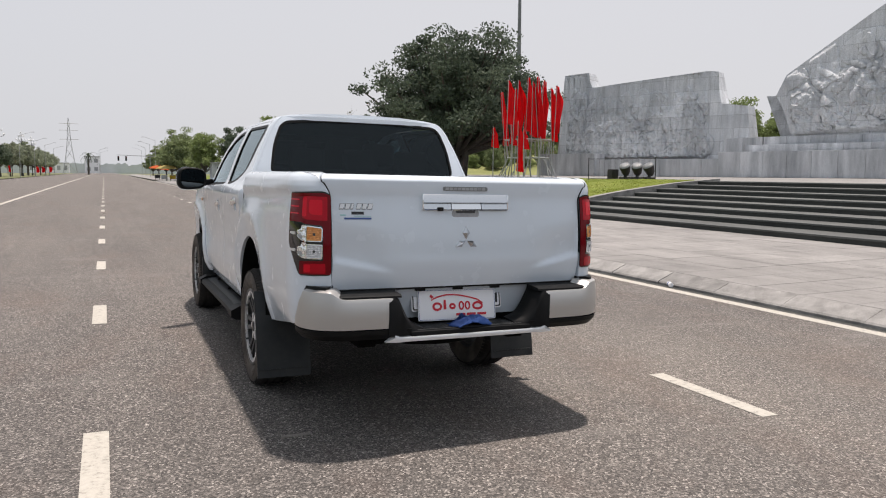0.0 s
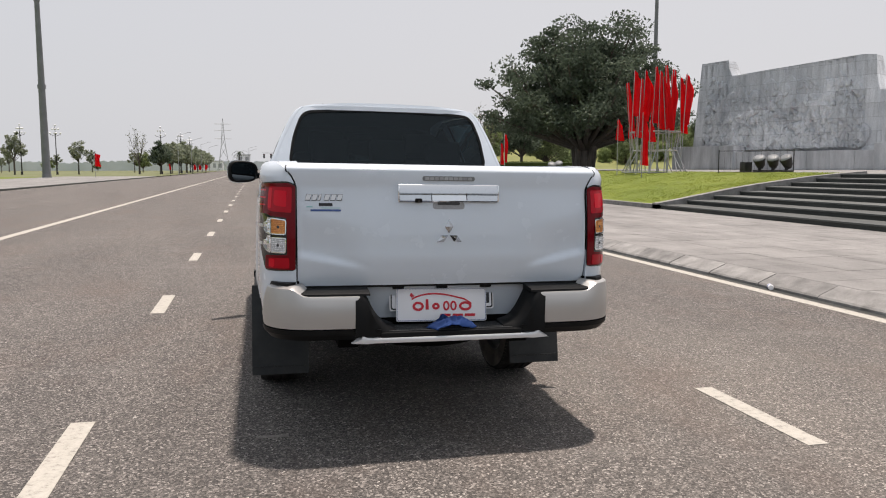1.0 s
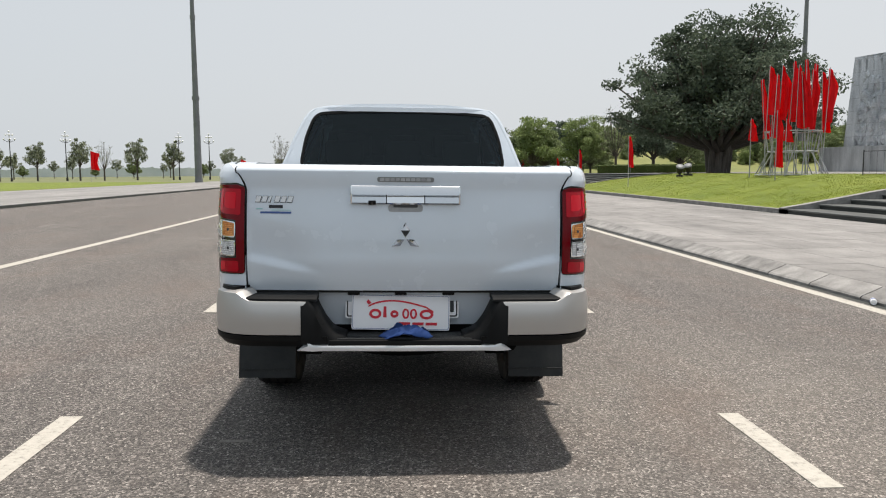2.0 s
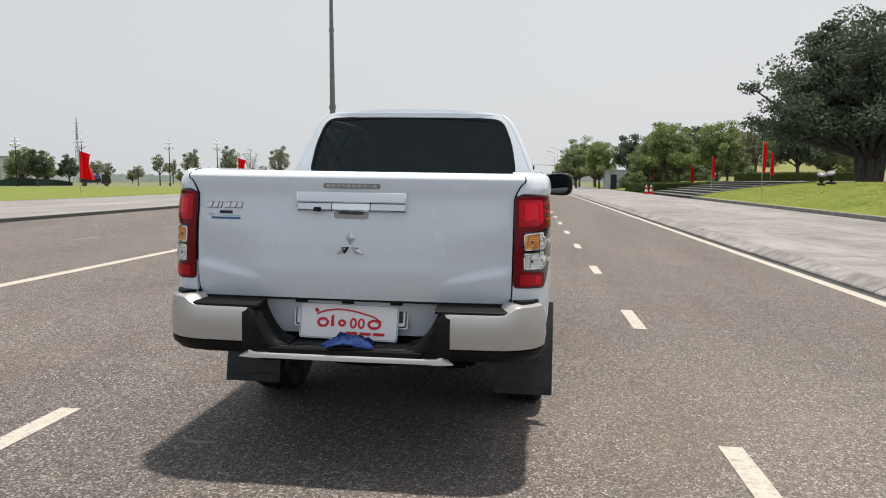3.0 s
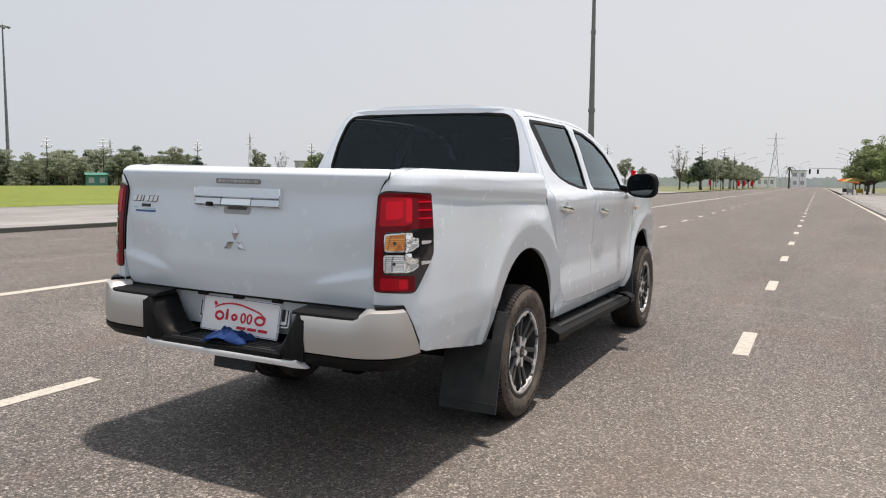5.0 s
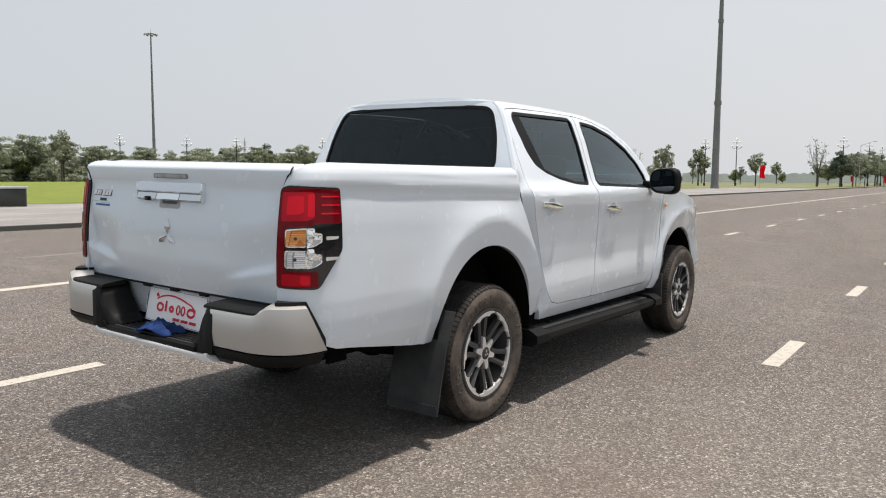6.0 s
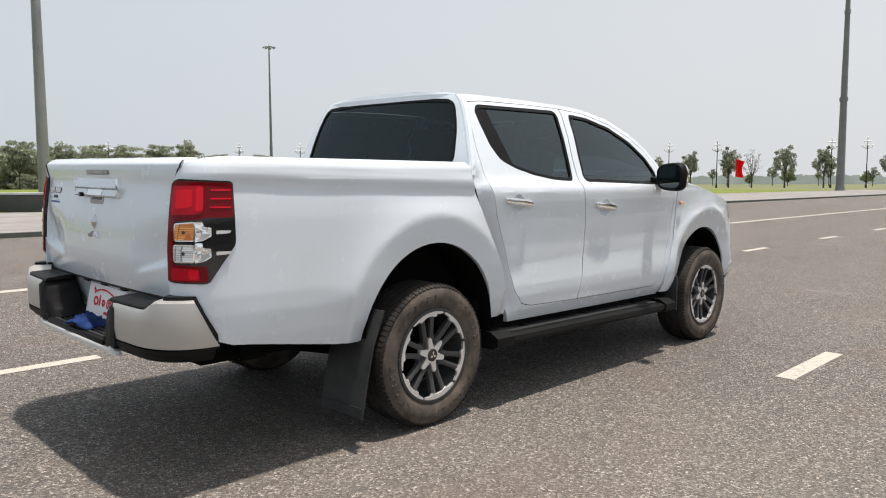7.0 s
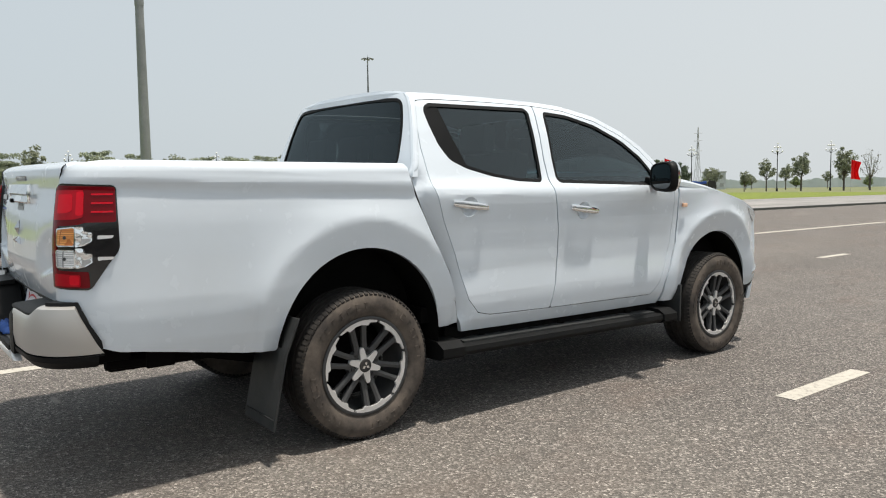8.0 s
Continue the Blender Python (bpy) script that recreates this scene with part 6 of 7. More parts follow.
# trees and shrubs seen between the two relief walls
for x, y, h, kind, lab in ((51.5, 48.6, 8.4, fresh, "light green tree behind the memorial"), (54.5, 47.0, 6.4, fresh, "leafy green shrub behind the memorial"), (57.5, 47.6, 7.6, street[0], "leafy green shrub behind the memorial"), (60.5, 49.0, 7.4, street[2], "leafy green shrub behind the memorial"), (56.0, 51.5, 6.8, dark[0], "dark leafy shrub behind the memorial")):
    plant("memorial_tree", kind, pose(x, y, 0.6, 0, 0, x * 31) @ Matrix.Scale(h / kind[2], 4), lab, "trees behind the memorial")
# across the road: single trees on the lawn, the row by the road and the woods
for x, y, h, kind, lab in (
    (-78.3, 146.4, 6.6, thin[0], "small leafy green tree on the lawn"), (-72.5, 149.4, 7.9, pale[0], "thin sparse tree on the lawn"),
    (-65.6, 152.8, 8.6, pale[1], "thin sparse tree beside a lamp post"), (-61.4, 154.5, 8.4, bare, "tall tree with nearly bare branches"),
    (-55.3, 156.2, 8.8, pale[0], "drooping pale-leaved tree on the lawn"), (-48.6, 158.7, 8.4, pale[1], "thin sparse tree beside a lamp post"),
    (-37.5, 161.2, 7.0, thin[1], "small leafy green tree on the lawn"), (-26.2, 163.3, 10.0, bare, "tall tree with nearly bare branches"),
    (-21.9, 162.6, 6.8, dark[0], "dark green roadside tree"), (-109.5, 124.6, 8.5, pale[0], "thin sparse tree on the lawn"),
    (-105.7, 127.8, 8.0, bare, "tall tree with nearly bare branches"), (-97.6, 133.9, 7.3, dark[1], "round dark green tree on the lawn"),
    (-129.2, 104.1, 6.8, pale[1], "thin sparse tree on the lawn"), (-126.9, 106.8, 6.6, thin[2], "small leafy green tree on the lawn"),
    (-123.1, 111.1, 6.1, thin[0], "small leafy green tree on the lawn"), (-118.7, 115.6, 6.3, dark[0], "round dark green tree on the lawn"),
    (-110.5, 147, 8.6, street[0], "round leafy tree beyond the lawn"), (-106.5, 149.5, 7.4, street[2], "round leafy tree beyond the lawn"), (-103, 152.5, 6.8, dark[0], "round leafy tree beyond the lawn"),
    (-88, 143, 5.0, thin[1], "small leafy green tree on the lawn"), (-83, 146, 4.6, thin[2], "small leafy green tree on the lawn")):
    plant("lawn_tree", kind, pose(x, y, 0.15, 0, 0, rr.random() * 360) @ Matrix.Scale(h / kind[2], 4), lab, "trees on the lawn")
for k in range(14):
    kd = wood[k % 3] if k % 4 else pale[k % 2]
    plant("row_tree", kd, pose(-21.0 - 0.02 * k - 0.6 * (k % 2), 172 + 9 * k, 0.1, 0, 0, rr.random() * 360) @ Matrix.Scale((7.2 + (k % 3) * 0.5) / kd[2], 4), "hazy green roadside tree in a row", "row of trees across the road")
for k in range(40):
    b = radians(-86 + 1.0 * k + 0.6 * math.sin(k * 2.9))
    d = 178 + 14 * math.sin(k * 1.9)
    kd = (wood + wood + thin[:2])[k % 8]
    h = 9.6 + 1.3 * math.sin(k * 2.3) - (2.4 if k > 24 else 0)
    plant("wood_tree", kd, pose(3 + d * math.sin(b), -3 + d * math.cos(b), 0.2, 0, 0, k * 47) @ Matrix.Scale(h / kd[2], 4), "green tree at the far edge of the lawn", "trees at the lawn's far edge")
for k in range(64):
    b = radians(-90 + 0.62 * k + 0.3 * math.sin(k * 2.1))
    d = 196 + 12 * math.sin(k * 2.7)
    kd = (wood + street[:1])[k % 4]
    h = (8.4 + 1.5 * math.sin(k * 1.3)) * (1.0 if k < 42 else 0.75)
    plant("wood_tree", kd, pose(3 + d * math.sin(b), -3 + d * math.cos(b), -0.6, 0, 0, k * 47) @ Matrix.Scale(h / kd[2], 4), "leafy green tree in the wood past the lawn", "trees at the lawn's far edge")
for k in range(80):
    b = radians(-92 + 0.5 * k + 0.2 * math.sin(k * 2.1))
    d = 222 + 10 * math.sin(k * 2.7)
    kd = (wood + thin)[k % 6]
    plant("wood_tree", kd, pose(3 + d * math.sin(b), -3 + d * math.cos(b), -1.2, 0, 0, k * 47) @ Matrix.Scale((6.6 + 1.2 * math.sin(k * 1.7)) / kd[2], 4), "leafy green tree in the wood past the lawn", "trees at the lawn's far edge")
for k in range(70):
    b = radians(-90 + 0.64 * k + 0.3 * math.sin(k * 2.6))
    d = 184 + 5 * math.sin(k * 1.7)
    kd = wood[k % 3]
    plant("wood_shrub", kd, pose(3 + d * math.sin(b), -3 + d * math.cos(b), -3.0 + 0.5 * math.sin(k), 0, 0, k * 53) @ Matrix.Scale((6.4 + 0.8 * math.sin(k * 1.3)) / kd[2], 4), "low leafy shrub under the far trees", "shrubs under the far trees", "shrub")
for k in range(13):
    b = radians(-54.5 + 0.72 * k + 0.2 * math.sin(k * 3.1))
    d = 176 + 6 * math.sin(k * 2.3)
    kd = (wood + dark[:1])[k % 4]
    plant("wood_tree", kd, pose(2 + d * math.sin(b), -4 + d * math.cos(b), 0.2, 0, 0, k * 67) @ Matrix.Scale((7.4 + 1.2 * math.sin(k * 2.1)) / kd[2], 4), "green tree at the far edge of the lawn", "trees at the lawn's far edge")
for k in range(26):
    b = radians(-40 + 1.35 * k + 0.5 * math.sin(k * 2.9))
    d = 255 + 25 * math.sin(k * 1.9)
    kd = (thin + pale + street)[(k * 3) % 8]
    plant("wood_tree", kd, pose(3 + d * math.sin(b), -3 + d * math.cos(b), 0.2, 0, 0, k * 47) @ Matrix.Scale((5.6 + 1.6 * math.sin(k * 2.3)) / kd[2], 4), "green tree at the far edge of the field", "trees at the field's far edge")

# ---- hazy distance ----


def ridge(name, x0, x1, y, h0, h1, seed, mat, label, flip=False):
    def fn(u, v):
        s = x0 + (x1 - x0) * u
        h = h0 + (h1 - h0) * (0.5 + 0.5 * noise.noise((s * 0.02, seed, 0))) + 1.6 * noise.noise((s * 0.16, seed, 3)) + 1.1 * noise.noise((s * 0.45, seed, 5)) + 0.8 * noise.noise((s * 1.1, seed, 7))
        return Vector((y, s, -1 + h * v)) if flip else Vector((s, y + 14 * noise.noise((s * 0.03, seed, 8)), -1 + h * v))
    tagged(part(name, sheet(fn, np.linspace(0, 1, 1400), (0, 0.5, 1)), mat), label, "distant woods", kind="structure")


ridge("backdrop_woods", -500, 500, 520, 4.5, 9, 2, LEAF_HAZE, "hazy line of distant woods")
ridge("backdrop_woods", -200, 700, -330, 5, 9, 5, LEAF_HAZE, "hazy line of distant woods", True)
# never in view: added behind the camera to darken what chrome and glass mirror
ridge("backdrop_woods", -300, 300, -190, 6, 10, 12, LEAF_PALE, "unseen line of woods added for the truck's reflections")
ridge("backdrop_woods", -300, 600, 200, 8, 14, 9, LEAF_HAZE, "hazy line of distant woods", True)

# ---- masts, lamps, pylons ----


def high_mast(m, h, r):
    root = thing("high_mast", m, "tall tapered grey steel lighting mast", "light mast", "lighting masts")
    part("mast_base", smooth(lathe([(0.0, r + 0.16), (0.06, r + 0.16), (0.07, r + 0.04), (0.5, r + 0.04)], 16, "z")), MAST, root)
    bm = rod((0, 0, 0.05), (0, 0, h), r, r * 0.36, 16)
    for z in (11.5, 22.5):
        rod((0, 0, z), (0, 0, z + 0.5), (r - 0.02 * z / 2) * 1.25, None, 16, bm)
    part("mast_pole", smooth(bm), MAST, root)
    ring = part("lamp_ring", smooth(lathe([(h - 0.5, 1.3), (h - 0.35, 1.35), (h - 0.35, 1.15), (h - 0.5, 1.2)], 24, "z", None, True)), MAST, root)
    for k in range(8):
        a = k * math.pi / 4
        part("floodlight", smooth(box(0.55, 0.5, 0.35, (1.65 * math.cos(a), 1.65 * math.sin(a), h - 0.55), 0.08, None, pose(0, 0, 0, 0, 20, math.degrees(a)))), STEEL, ring)
        part("ring_arm", rod((0, 0, h - 0.3), (1.3 * math.cos(a), 1.3 * math.sin(a), h - 0.42), 0.04, None, 5), MAST, ring)
    part("mast_cap", smooth(rod((0, 0, h), (0, 0, h + 0.9), 0.05, 0.02, 6)), MAST, root)
    return root


high_mast(pose(-28.5, 102.8, 0.1), 34, 0.52)
high_mast(pose(51, 88.7, 1.0), 34, 0.4)
high_mast(pose(-190.5, 120, 0.1), 41.5, 0.5)
high_mast(pose(-39.4, 10.6, 0.1, 0, 0, 0), 26, 0.31)


def lamp_post(m):
    root = thing("lamp_post", m, "dark ornamental lamp post with clustered globes", "lamp post", "lamp posts on the lawn")
    part("post", smooth(lathe([(0, 0.22), (0.6, 0.2), (0.7, 0.11), (8.2, 0.075), (8.3, 0.12), (8.5, 0.05), (9.6, 0.04)], 10, "z")), DARK_METAL, root)
    for k in range(4):
        a = k * math.pi / 2 + 0.4
        c, s = math.cos(a), math.sin(a)
        arm = part("arm", smooth(rod((0, 0, 7.6), (0.95 * c, 0.95 * s, 8.0), 0.04, None, 5)), DARK_METAL, root)
        for r, z in ((0.95, 8.25), (0.55, 9.1)):
            bm = bmesh.new()
            bmesh.ops.create_icosphere(bm, subdivisions=1, radius=0.2, matrix=Matrix.Translation((r * c, r * s, z)))
            part("globe", smooth(bm), WHITE, arm)
    bm = bmesh.new()
    bmesh.ops.create_icosphere(bm, subdivisions=1, radius=0.2, matrix=Matrix.Translation((0, 0, 9.8)))
    part("globe", smooth(bm), WHITE, root)
    return root


lp = lamp_post(pose(-41.3, 160.3, 0.1))
setting("far_verge", sheet(lambda u, v: Vector((u, v, 0.09)), (-300, -100, -119), (-100, 60, 112)), FIELD, "rough grass beyond the far lawn", "verge")
for x, y in ((-47.3, 158.7), (-67.7, 151.6), (-76.5, 147.3), (-91.0, 138.8), (-100.5, 131.9), (-118.6, 115.8), (-130.9, 101.9), (-136.8, 93.5), (-143.8, 82.4), (-148.9, 73.0), (-21.8, 163.5), (-20.5, 190), (-20.8, 216), (-153, 58), (-158, 30), (-160, 2)):
    copy_thing(lp, pose(x, y, 0.1, 0, 0, (x * 13) % 90))


def pylon(x, y, h, w):
    root = thing("power_pylon", pose(x, y, 0), "hazy grey steel lattice power pylon", "pylon", "power pylons")
    bm = bmesh.new()
    lev = [(0, 1.0), (0.25, 0.62), (0.45, 0.38), (0.62, 0.24), (0.78, 0.16), (0.9, 0.10), (1.0, 0.02)]
    cs = [(1, 1), (-1, 1), (-1, -1), (1, -1)]
    for (t0, a), (t1, b) in zip(lev, lev[1:]):
        for i in range(4):
            p, q = cs[i], cs[(i + 1) % 4]
            P0, P1 = Vector((p[0] * w * a, p[1] * w * a, h * t0)), Vector((p[0] * w * b, p[1] * w * b, h * t1))
            Q0, Q1 = Vector((q[0] * w * a, q[1] * w * a, h * t0)), Vector((q[0] * w * b, q[1] * w * b, h * t1))
            rod(P0, P1, 0.075, None, 4, bm)
            rod(P0, Q1, 0.04, None, 4, bm)
            rod(Q0, P1, 0.04, None, 4, bm)
    part("lattice", bm, PYLON, root)
    for t in (0.62, 0.78, 0.9):
        part("cross_arm", rod((-w * 1.3, 0, h * t), (w * 1.3, 0, h * t), 0.1, 0.08, 4), PYLON, root)
    return root


# steel grey lightened so that its base colour carries the haze
PYLON = make_stone("hazy_steel", (0.42, 0.43, 0.44), (0.5, 0.51, 0.52), 0.5, 0.0)
pylon(-17.1, 325, 22, 2.6)
pylon(-178, 272, 26, 1.5)
pylon(-217, 243, 22, 1.5)
pylon(-254, 203, 18, 1.5)

# ---- flags ----


def flag(m, h, length, w, label, star=False, seed=0, top=0.25):
    root = thing("flag", m, label, "flag", "red flags")
    part("flag_pole", smooth(rod((0, 0, -0.1), (0, 0, h), 0.022, 0.016, 6)), STEEL, root)

    def drape(u, v, d=0.0):
        fold = 0.20 * w * math.sin(u * 9 + seed) * (0.3 + v) + 0.10 * w * math.sin(u * 17 + seed * 2 + 3 * v)
        wide = w * u * (top + (1 - top) * step01(0.0, 0.3, v)) * (0.82 + 0.18 * math.sin(4 * v + seed))
        return Vector((0.02 + wide, fold + d, h - 0.03 - length * v - 0.28 * w * u * (1 - 0.6 * v)))

    cloth = part("flag_cloth", smooth(sheet(drape, np.linspace(0, 1, 22), np.linspace(0, 1, 16), 0.006), 60), RED_CLOTH, root, "hanging red flag cloth")
    if star:
        pts = []
        for k in range(10):
            a, r = math.pi * (0.5 + k / 5), (0.17, 0.07)[k % 2]
            pts.append((0.5 + r * math.cos(a), 0.42 - r * math.sin(a) * w / length))
        for d in (-0.012, 0.016):
            bm = bmesh.new()
            bm.faces.new([bm.verts.new(drape(u, v, d)) for u, v in pts])
            part("star", bm, YELLOW_CLOTH, cloth, "yellow star")
    return root


STAND = (17.9, 28.8)
stand = thing("flag_stand", pose(STAND[0], STAND[1], 1.08), "round galvanised steel pipe stand holding red flags", "flag stand")
for z, r in ((0.05, 1.55), (1.1, 1.05), (2.0, 1.2)):
    secs = [[Vector(((r + 0.03 * math.cos(b)) * math.cos(a), (r + 0.03 * math.cos(b)) * math.sin(a), z + 0.03 * math.sin(b))) for b in np.linspace(0, 2 * math.pi, 6, endpoint=False)] for a in np.linspace(0, 2 * math.pi, 28)]
    part("hoop", smooth(loft(secs, True, False)), STEEL, stand)
for k in range(14):
    a = 2 * math.pi * k / 14
    part("strut", smooth(rod((1.55 * math.cos(a), 1.55 * math.sin(a), 0), (1.05 * math.cos(a + 0.22), 1.05 * math.sin(a + 0.22), 1.1), 0.028, None, 6)), STEEL, stand)
    part("strut", smooth(rod((1.05 * math.cos(a + 0.22), 1.05 * math.sin(a + 0.22), 1.1), (1.2 * math.cos(a + 0.3), 1.2 * math.sin(a + 0.3), 2.0), 0.024, None, 6)), STEEL, stand)
for k in range(15):
    a = 2 * math.pi * k / 15 + 0.1
    r = 1.25 if k % 3 else 0.7
    flag(pose(STAND[0] + r * math.cos(a), STAND[1] + r * math.sin(a), 1.2, 3 * math.sin(k), 3 * math.cos(k * 2), 20 + 30 * math.sin(k * 1.7)), 4.75 + 0.35 * math.sin(k * 2.2), 2.45 + 0.3 * math.cos(k * 1.3), 0.50 + 0.08 * math.sin(k * 3.1), "tall red flag drooping on a pole above the stand", seed=k)
for dx, dy, h in ((-1.7, 0.6, 2.6), (-1.4, 1.2, 2.7), (-0.9, -1.1, 2.5), (-1.25, -0.5, 2.7)):
    flag(pose(STAND[0] + dx, STAND[1] + dy, 1.1, 0, 0, 40), h, 0.95, 0.5, "small red flag with a yellow star beside the flag stand", True, seed=h)
flag(pose(15.6, 25.8, 0.9, 0, 0, 10), 2.9, 2.3, 0.34, "narrow red flag hanging low on the lawn", seed=2.2)
for x, y, h, z, w, length in ((14.1, 54.2, 2.9, 0.2, 0.34, 1.6), (12.5, 36.0, 2.9, 0.4, 0.28, 1.6), (20.9, 62.8, 2.6, 1.13, 0.4, 2.0), (17.5, 79, 2.6, 0.3, 0.5, 2.0), (15.6, 92, 2.8, 0.2, 0.55, 2.0), (13.8, 97, 2.8, 0.2, 0.55, 2.0), (10.8, 102, 2.6, 0.1, 0.55, 1.9), (-40.5, 59.5, 3.9, 0.15, 1.25, 2.55), (-22.4, 101.9, 3.2, 0.15, 0.8, 1.7), (-54, 129.5, 5.3, 0.15, 1.6, 3.2), (-20.9, 168, 2.3, 0.1, 0.5, 1.3), (-19.8, 214, 2.4, 0.1, 0.9, 1.6), (-19.4, 226, 2.4, 0.1, 0.9, 1.6), (-18.6, 240, 2.4, 0.1, 0.9, 1.6)):
    flag(pose(x, y, z, 0, 0, 30), h, length, w, "red flag hanging from a short pole", seed=x, top=1.0 if x < 0 else 0.6)

# ---- floodlights behind a mesh fence on the lawn's edge ----


def floodlight(m):
    root = thing("floodlight", m, "large dark floodlight with a pale round hood", "floodlight", "floodlights by the fence")
    part("stand", smooth(box(0.5, 0.4, 0.12, (0, 0, 0.06), 0.02)), DARK_METAL, root)
    part("bracket", smooth(rod((0, 0, 0.1), (0, 0, 0.45), 0.08, None, 8)), DARK_METAL, root)
    part("drum", smooth(lathe([(-0.34, 0.0), (-0.34, 0.10), (-0.2, 0.2), (0.12, 0.27), (0.2, 0.28), (0.2, 0.0)], 20), 40), DARK_METAL, root).matrix_local = pose(0, 0, 0.5, 0, -58, 200)
    part("hood", smooth(lathe([(0.2, 0.285), (0.26, 0.25), (0.29, 0.16), (0.30, 0.0)], 20), 60), MAST, root, "pale round lamp face").matrix_local = pose(0, 0, 0.5, 0, -58, 200)
    return root


fl = floodlight(pose(18.55, 21.6, 1.15, 0, 0, 10) @ Matrix.Scale(0.85, 4))
copy_thing(fl, pose(18.75, 21.05, 1.15, 0, 0, 20))
copy_thing(fl, pose(18.9, 20.45, 1.15, 0, 0, -10))
part("control_box", smooth(box(0.35, 0.35, 0.42, (18.35, 22.2, 1.37), 0.03)), DARK_METAL)
tagged(bpy.data.objects["control_box"], "small dark control box beside the floodlights", "box")
for m in (pose(16.0, 37.6, 1.0, 0, 0, 60), pose(16.6, 37.9, 1.06, 0, 0, 30)):
    copy_thing(fl, m)
fence = thing("mesh_fence", pose(18.1, 21.3, 1.12, 0, 0, -60), "low thin steel mesh fence round the floodlights", "fence")
for x in (-1.5, 1.5):
    part("fence_post", rod((x, 0, 0), (x, 0, 0.95), 0.02, None, 6), DARK_METAL, fence)
for z in (0.05, 0.9):
    part("fence_rail", rod((-1.5, 0, z), (1.5, 0, z), 0.012, None, 5), DARK_METAL, fence)
for k in range(1, 12):
    part("fence_wire", rod((-1.5 + 0.25 * k, 0, 0.05), (-1.5 + 0.25 * k, 0, 0.9), 0.004, None, 4), DARK_METAL, fence)

# ---- hedge, stalls, booth, cones ----


def hedge(name, a, b, w, h, seed, z0=0.05):
    rng = np.random.default_rng(seed)
    a, b = Vector((*a, z0)), Vector((*b, z0))
    d = b - a
    nrm = Vector((-d.y, d.x, 0)).normalized()
    bm = loft([[a + d * t + nrm * p[0] + Vector((0, 0, p[1])) for p in ((-w / 2, 0), (-w / 2, h * 0.95), (-w * 0.4, h), (w * 0.4, h), (w / 2, h * 0.95), (w / 2, 0))] for t in np.linspace(0, 1, 12)])
    ob = tagged(part(name, bm, LEAF_HEDGE), "trimmed green hedge beside the pavement", "hedge")
    n = int(d.length * 420)
    t, s, hh = rng.random(n), (rng.random(n) - 0.5) * (w + 0.12), rng.random(n)
    top = rng.random(n) < 0.4
    V, F = [], []
    for i in range(n):
        side = 0.5 * w if rng.random() < 0.5 else -0.5 * w
        p = a + d * float(t[i]) + (nrm * float(s[i]) + Vector((0, 0, h)) if top[i] else nrm * side + Vector((0, 0, h * float(hh[i]))))
        q = Vector(rng.normal(0, 0.05, 3))
        r = Vector(rng.normal(0, 0.05, 3))
        k = len(V)
        V += [p + q, p + r, p - q * 0.8 + Vector((0, 0, 0.03))]
        F.append((k, k + 1, k + 2))
    me = bpy.data.meshes.new("hedge_leaves")
    me.from_pydata([tuple(v) for v in V], [], F)
    me.materials.append(LEAF_HEDGE)
    o = new("leaves", me)
    o.parent = ob
    return ob


hedge("hedge", (11.6, 66.5), (19, 67.5), 1.0, 0.95, 3)
hedge("hedge", (11.2, 80), (11.9, 67.2), 0.9, 0.85, 4)
hedge("hedge", (19, 67), (30, 64), 1.0, 1.0, 5, 0.9)


def stall_umbrella(m, cloth, label):
    root = thing("stall_umbrella", m, label, "umbrella", "stall umbrellas")
    part("umbrella_pole", smooth(rod((0, 0, 0), (0, 0, 2.35), 0.025, None, 8)), STEEL, root)
    n = 8
    for k in range(n):
        a0, a1 = 2 * math.pi * k / n, 2 * math.pi * (k + 1) / n
        bm = sheet(lambda u, v, d=0.0: Vector((1.5 * u * math.cos(a0 + (a1 - a0) * v), 1.5 * u * math.sin(a0 + (a1 - a0) * v), 2.35 - 0.55 * u * u - 0.05 * u * math.sin(math.pi * v) - d)), np.linspace(0.01, 1, 6), np.linspace(0, 1, 5), 0.01)
        part("canopy_panel", smooth(bm, 60), cloth, root)
    return root


stall_umbrella(pose(5.3, 108, -0.05), CREAM_CLOTH, "pale yellow stall umbrella beside the kerb")
stall_umbrella(pose(4.7, 120, -0.05, 0, 6, 0), ORANGE_CLOTH, "orange stall umbrella beside the kerb")
for x, y, mat, lab in ((4.9, 107.5, STEEL, "small grey vending cart under the umbrella"), (6.0, 107.2, YELLOW_CLOTH, "yellow vending cart under the umbrella"), (4.6, 119.5, DARK_METAL, "dark vending cart under the umbrella")):
    cart = thing("vending_cart", pose(x, y, 0.0), lab, "cart", "vending carts")
    part("cart_box", smooth(box(0.8, 0.5, 0.5, (0, 0, 0.55), 0.03)), mat, cart)
    part("cart_top", smooth(box(0.9, 0.6, 0.04, (0, 0, 0.83), 0.01)), STEEL, cart)
    for wx in (-0.3, 0.3):
        part("cart_wheel", smooth(lathe([(-0.03, 0.0), (-0.03, 0.18), (0.03, 0.18), (0.03, 0.0)], 14)), TYRE, cart).matrix_local = pose(wx, 0, 0.18)
booth = thing("guard_booth", pose(12.2, 98, 0.06), "small pale grey guard booth by the trees", "booth")
part("booth_wall", box(4.2, 2.4, 2.4, (0, 0, 1.2), 0.02), MARBLE, booth)
part("booth_roof", box(4.6, 2.8, 0.14, (0, 0, 2.47), 0.03), STEEL, booth)
part("booth_door", box(0.8, 0.05, 1.9, (-1.0, -1.22, 0.97), 0.01), DARK_METAL, booth)
part("booth_window", box(1.0, 0.05, 0.8, (0.8, -1.22, 1.5), 0.01), GLASS, booth)


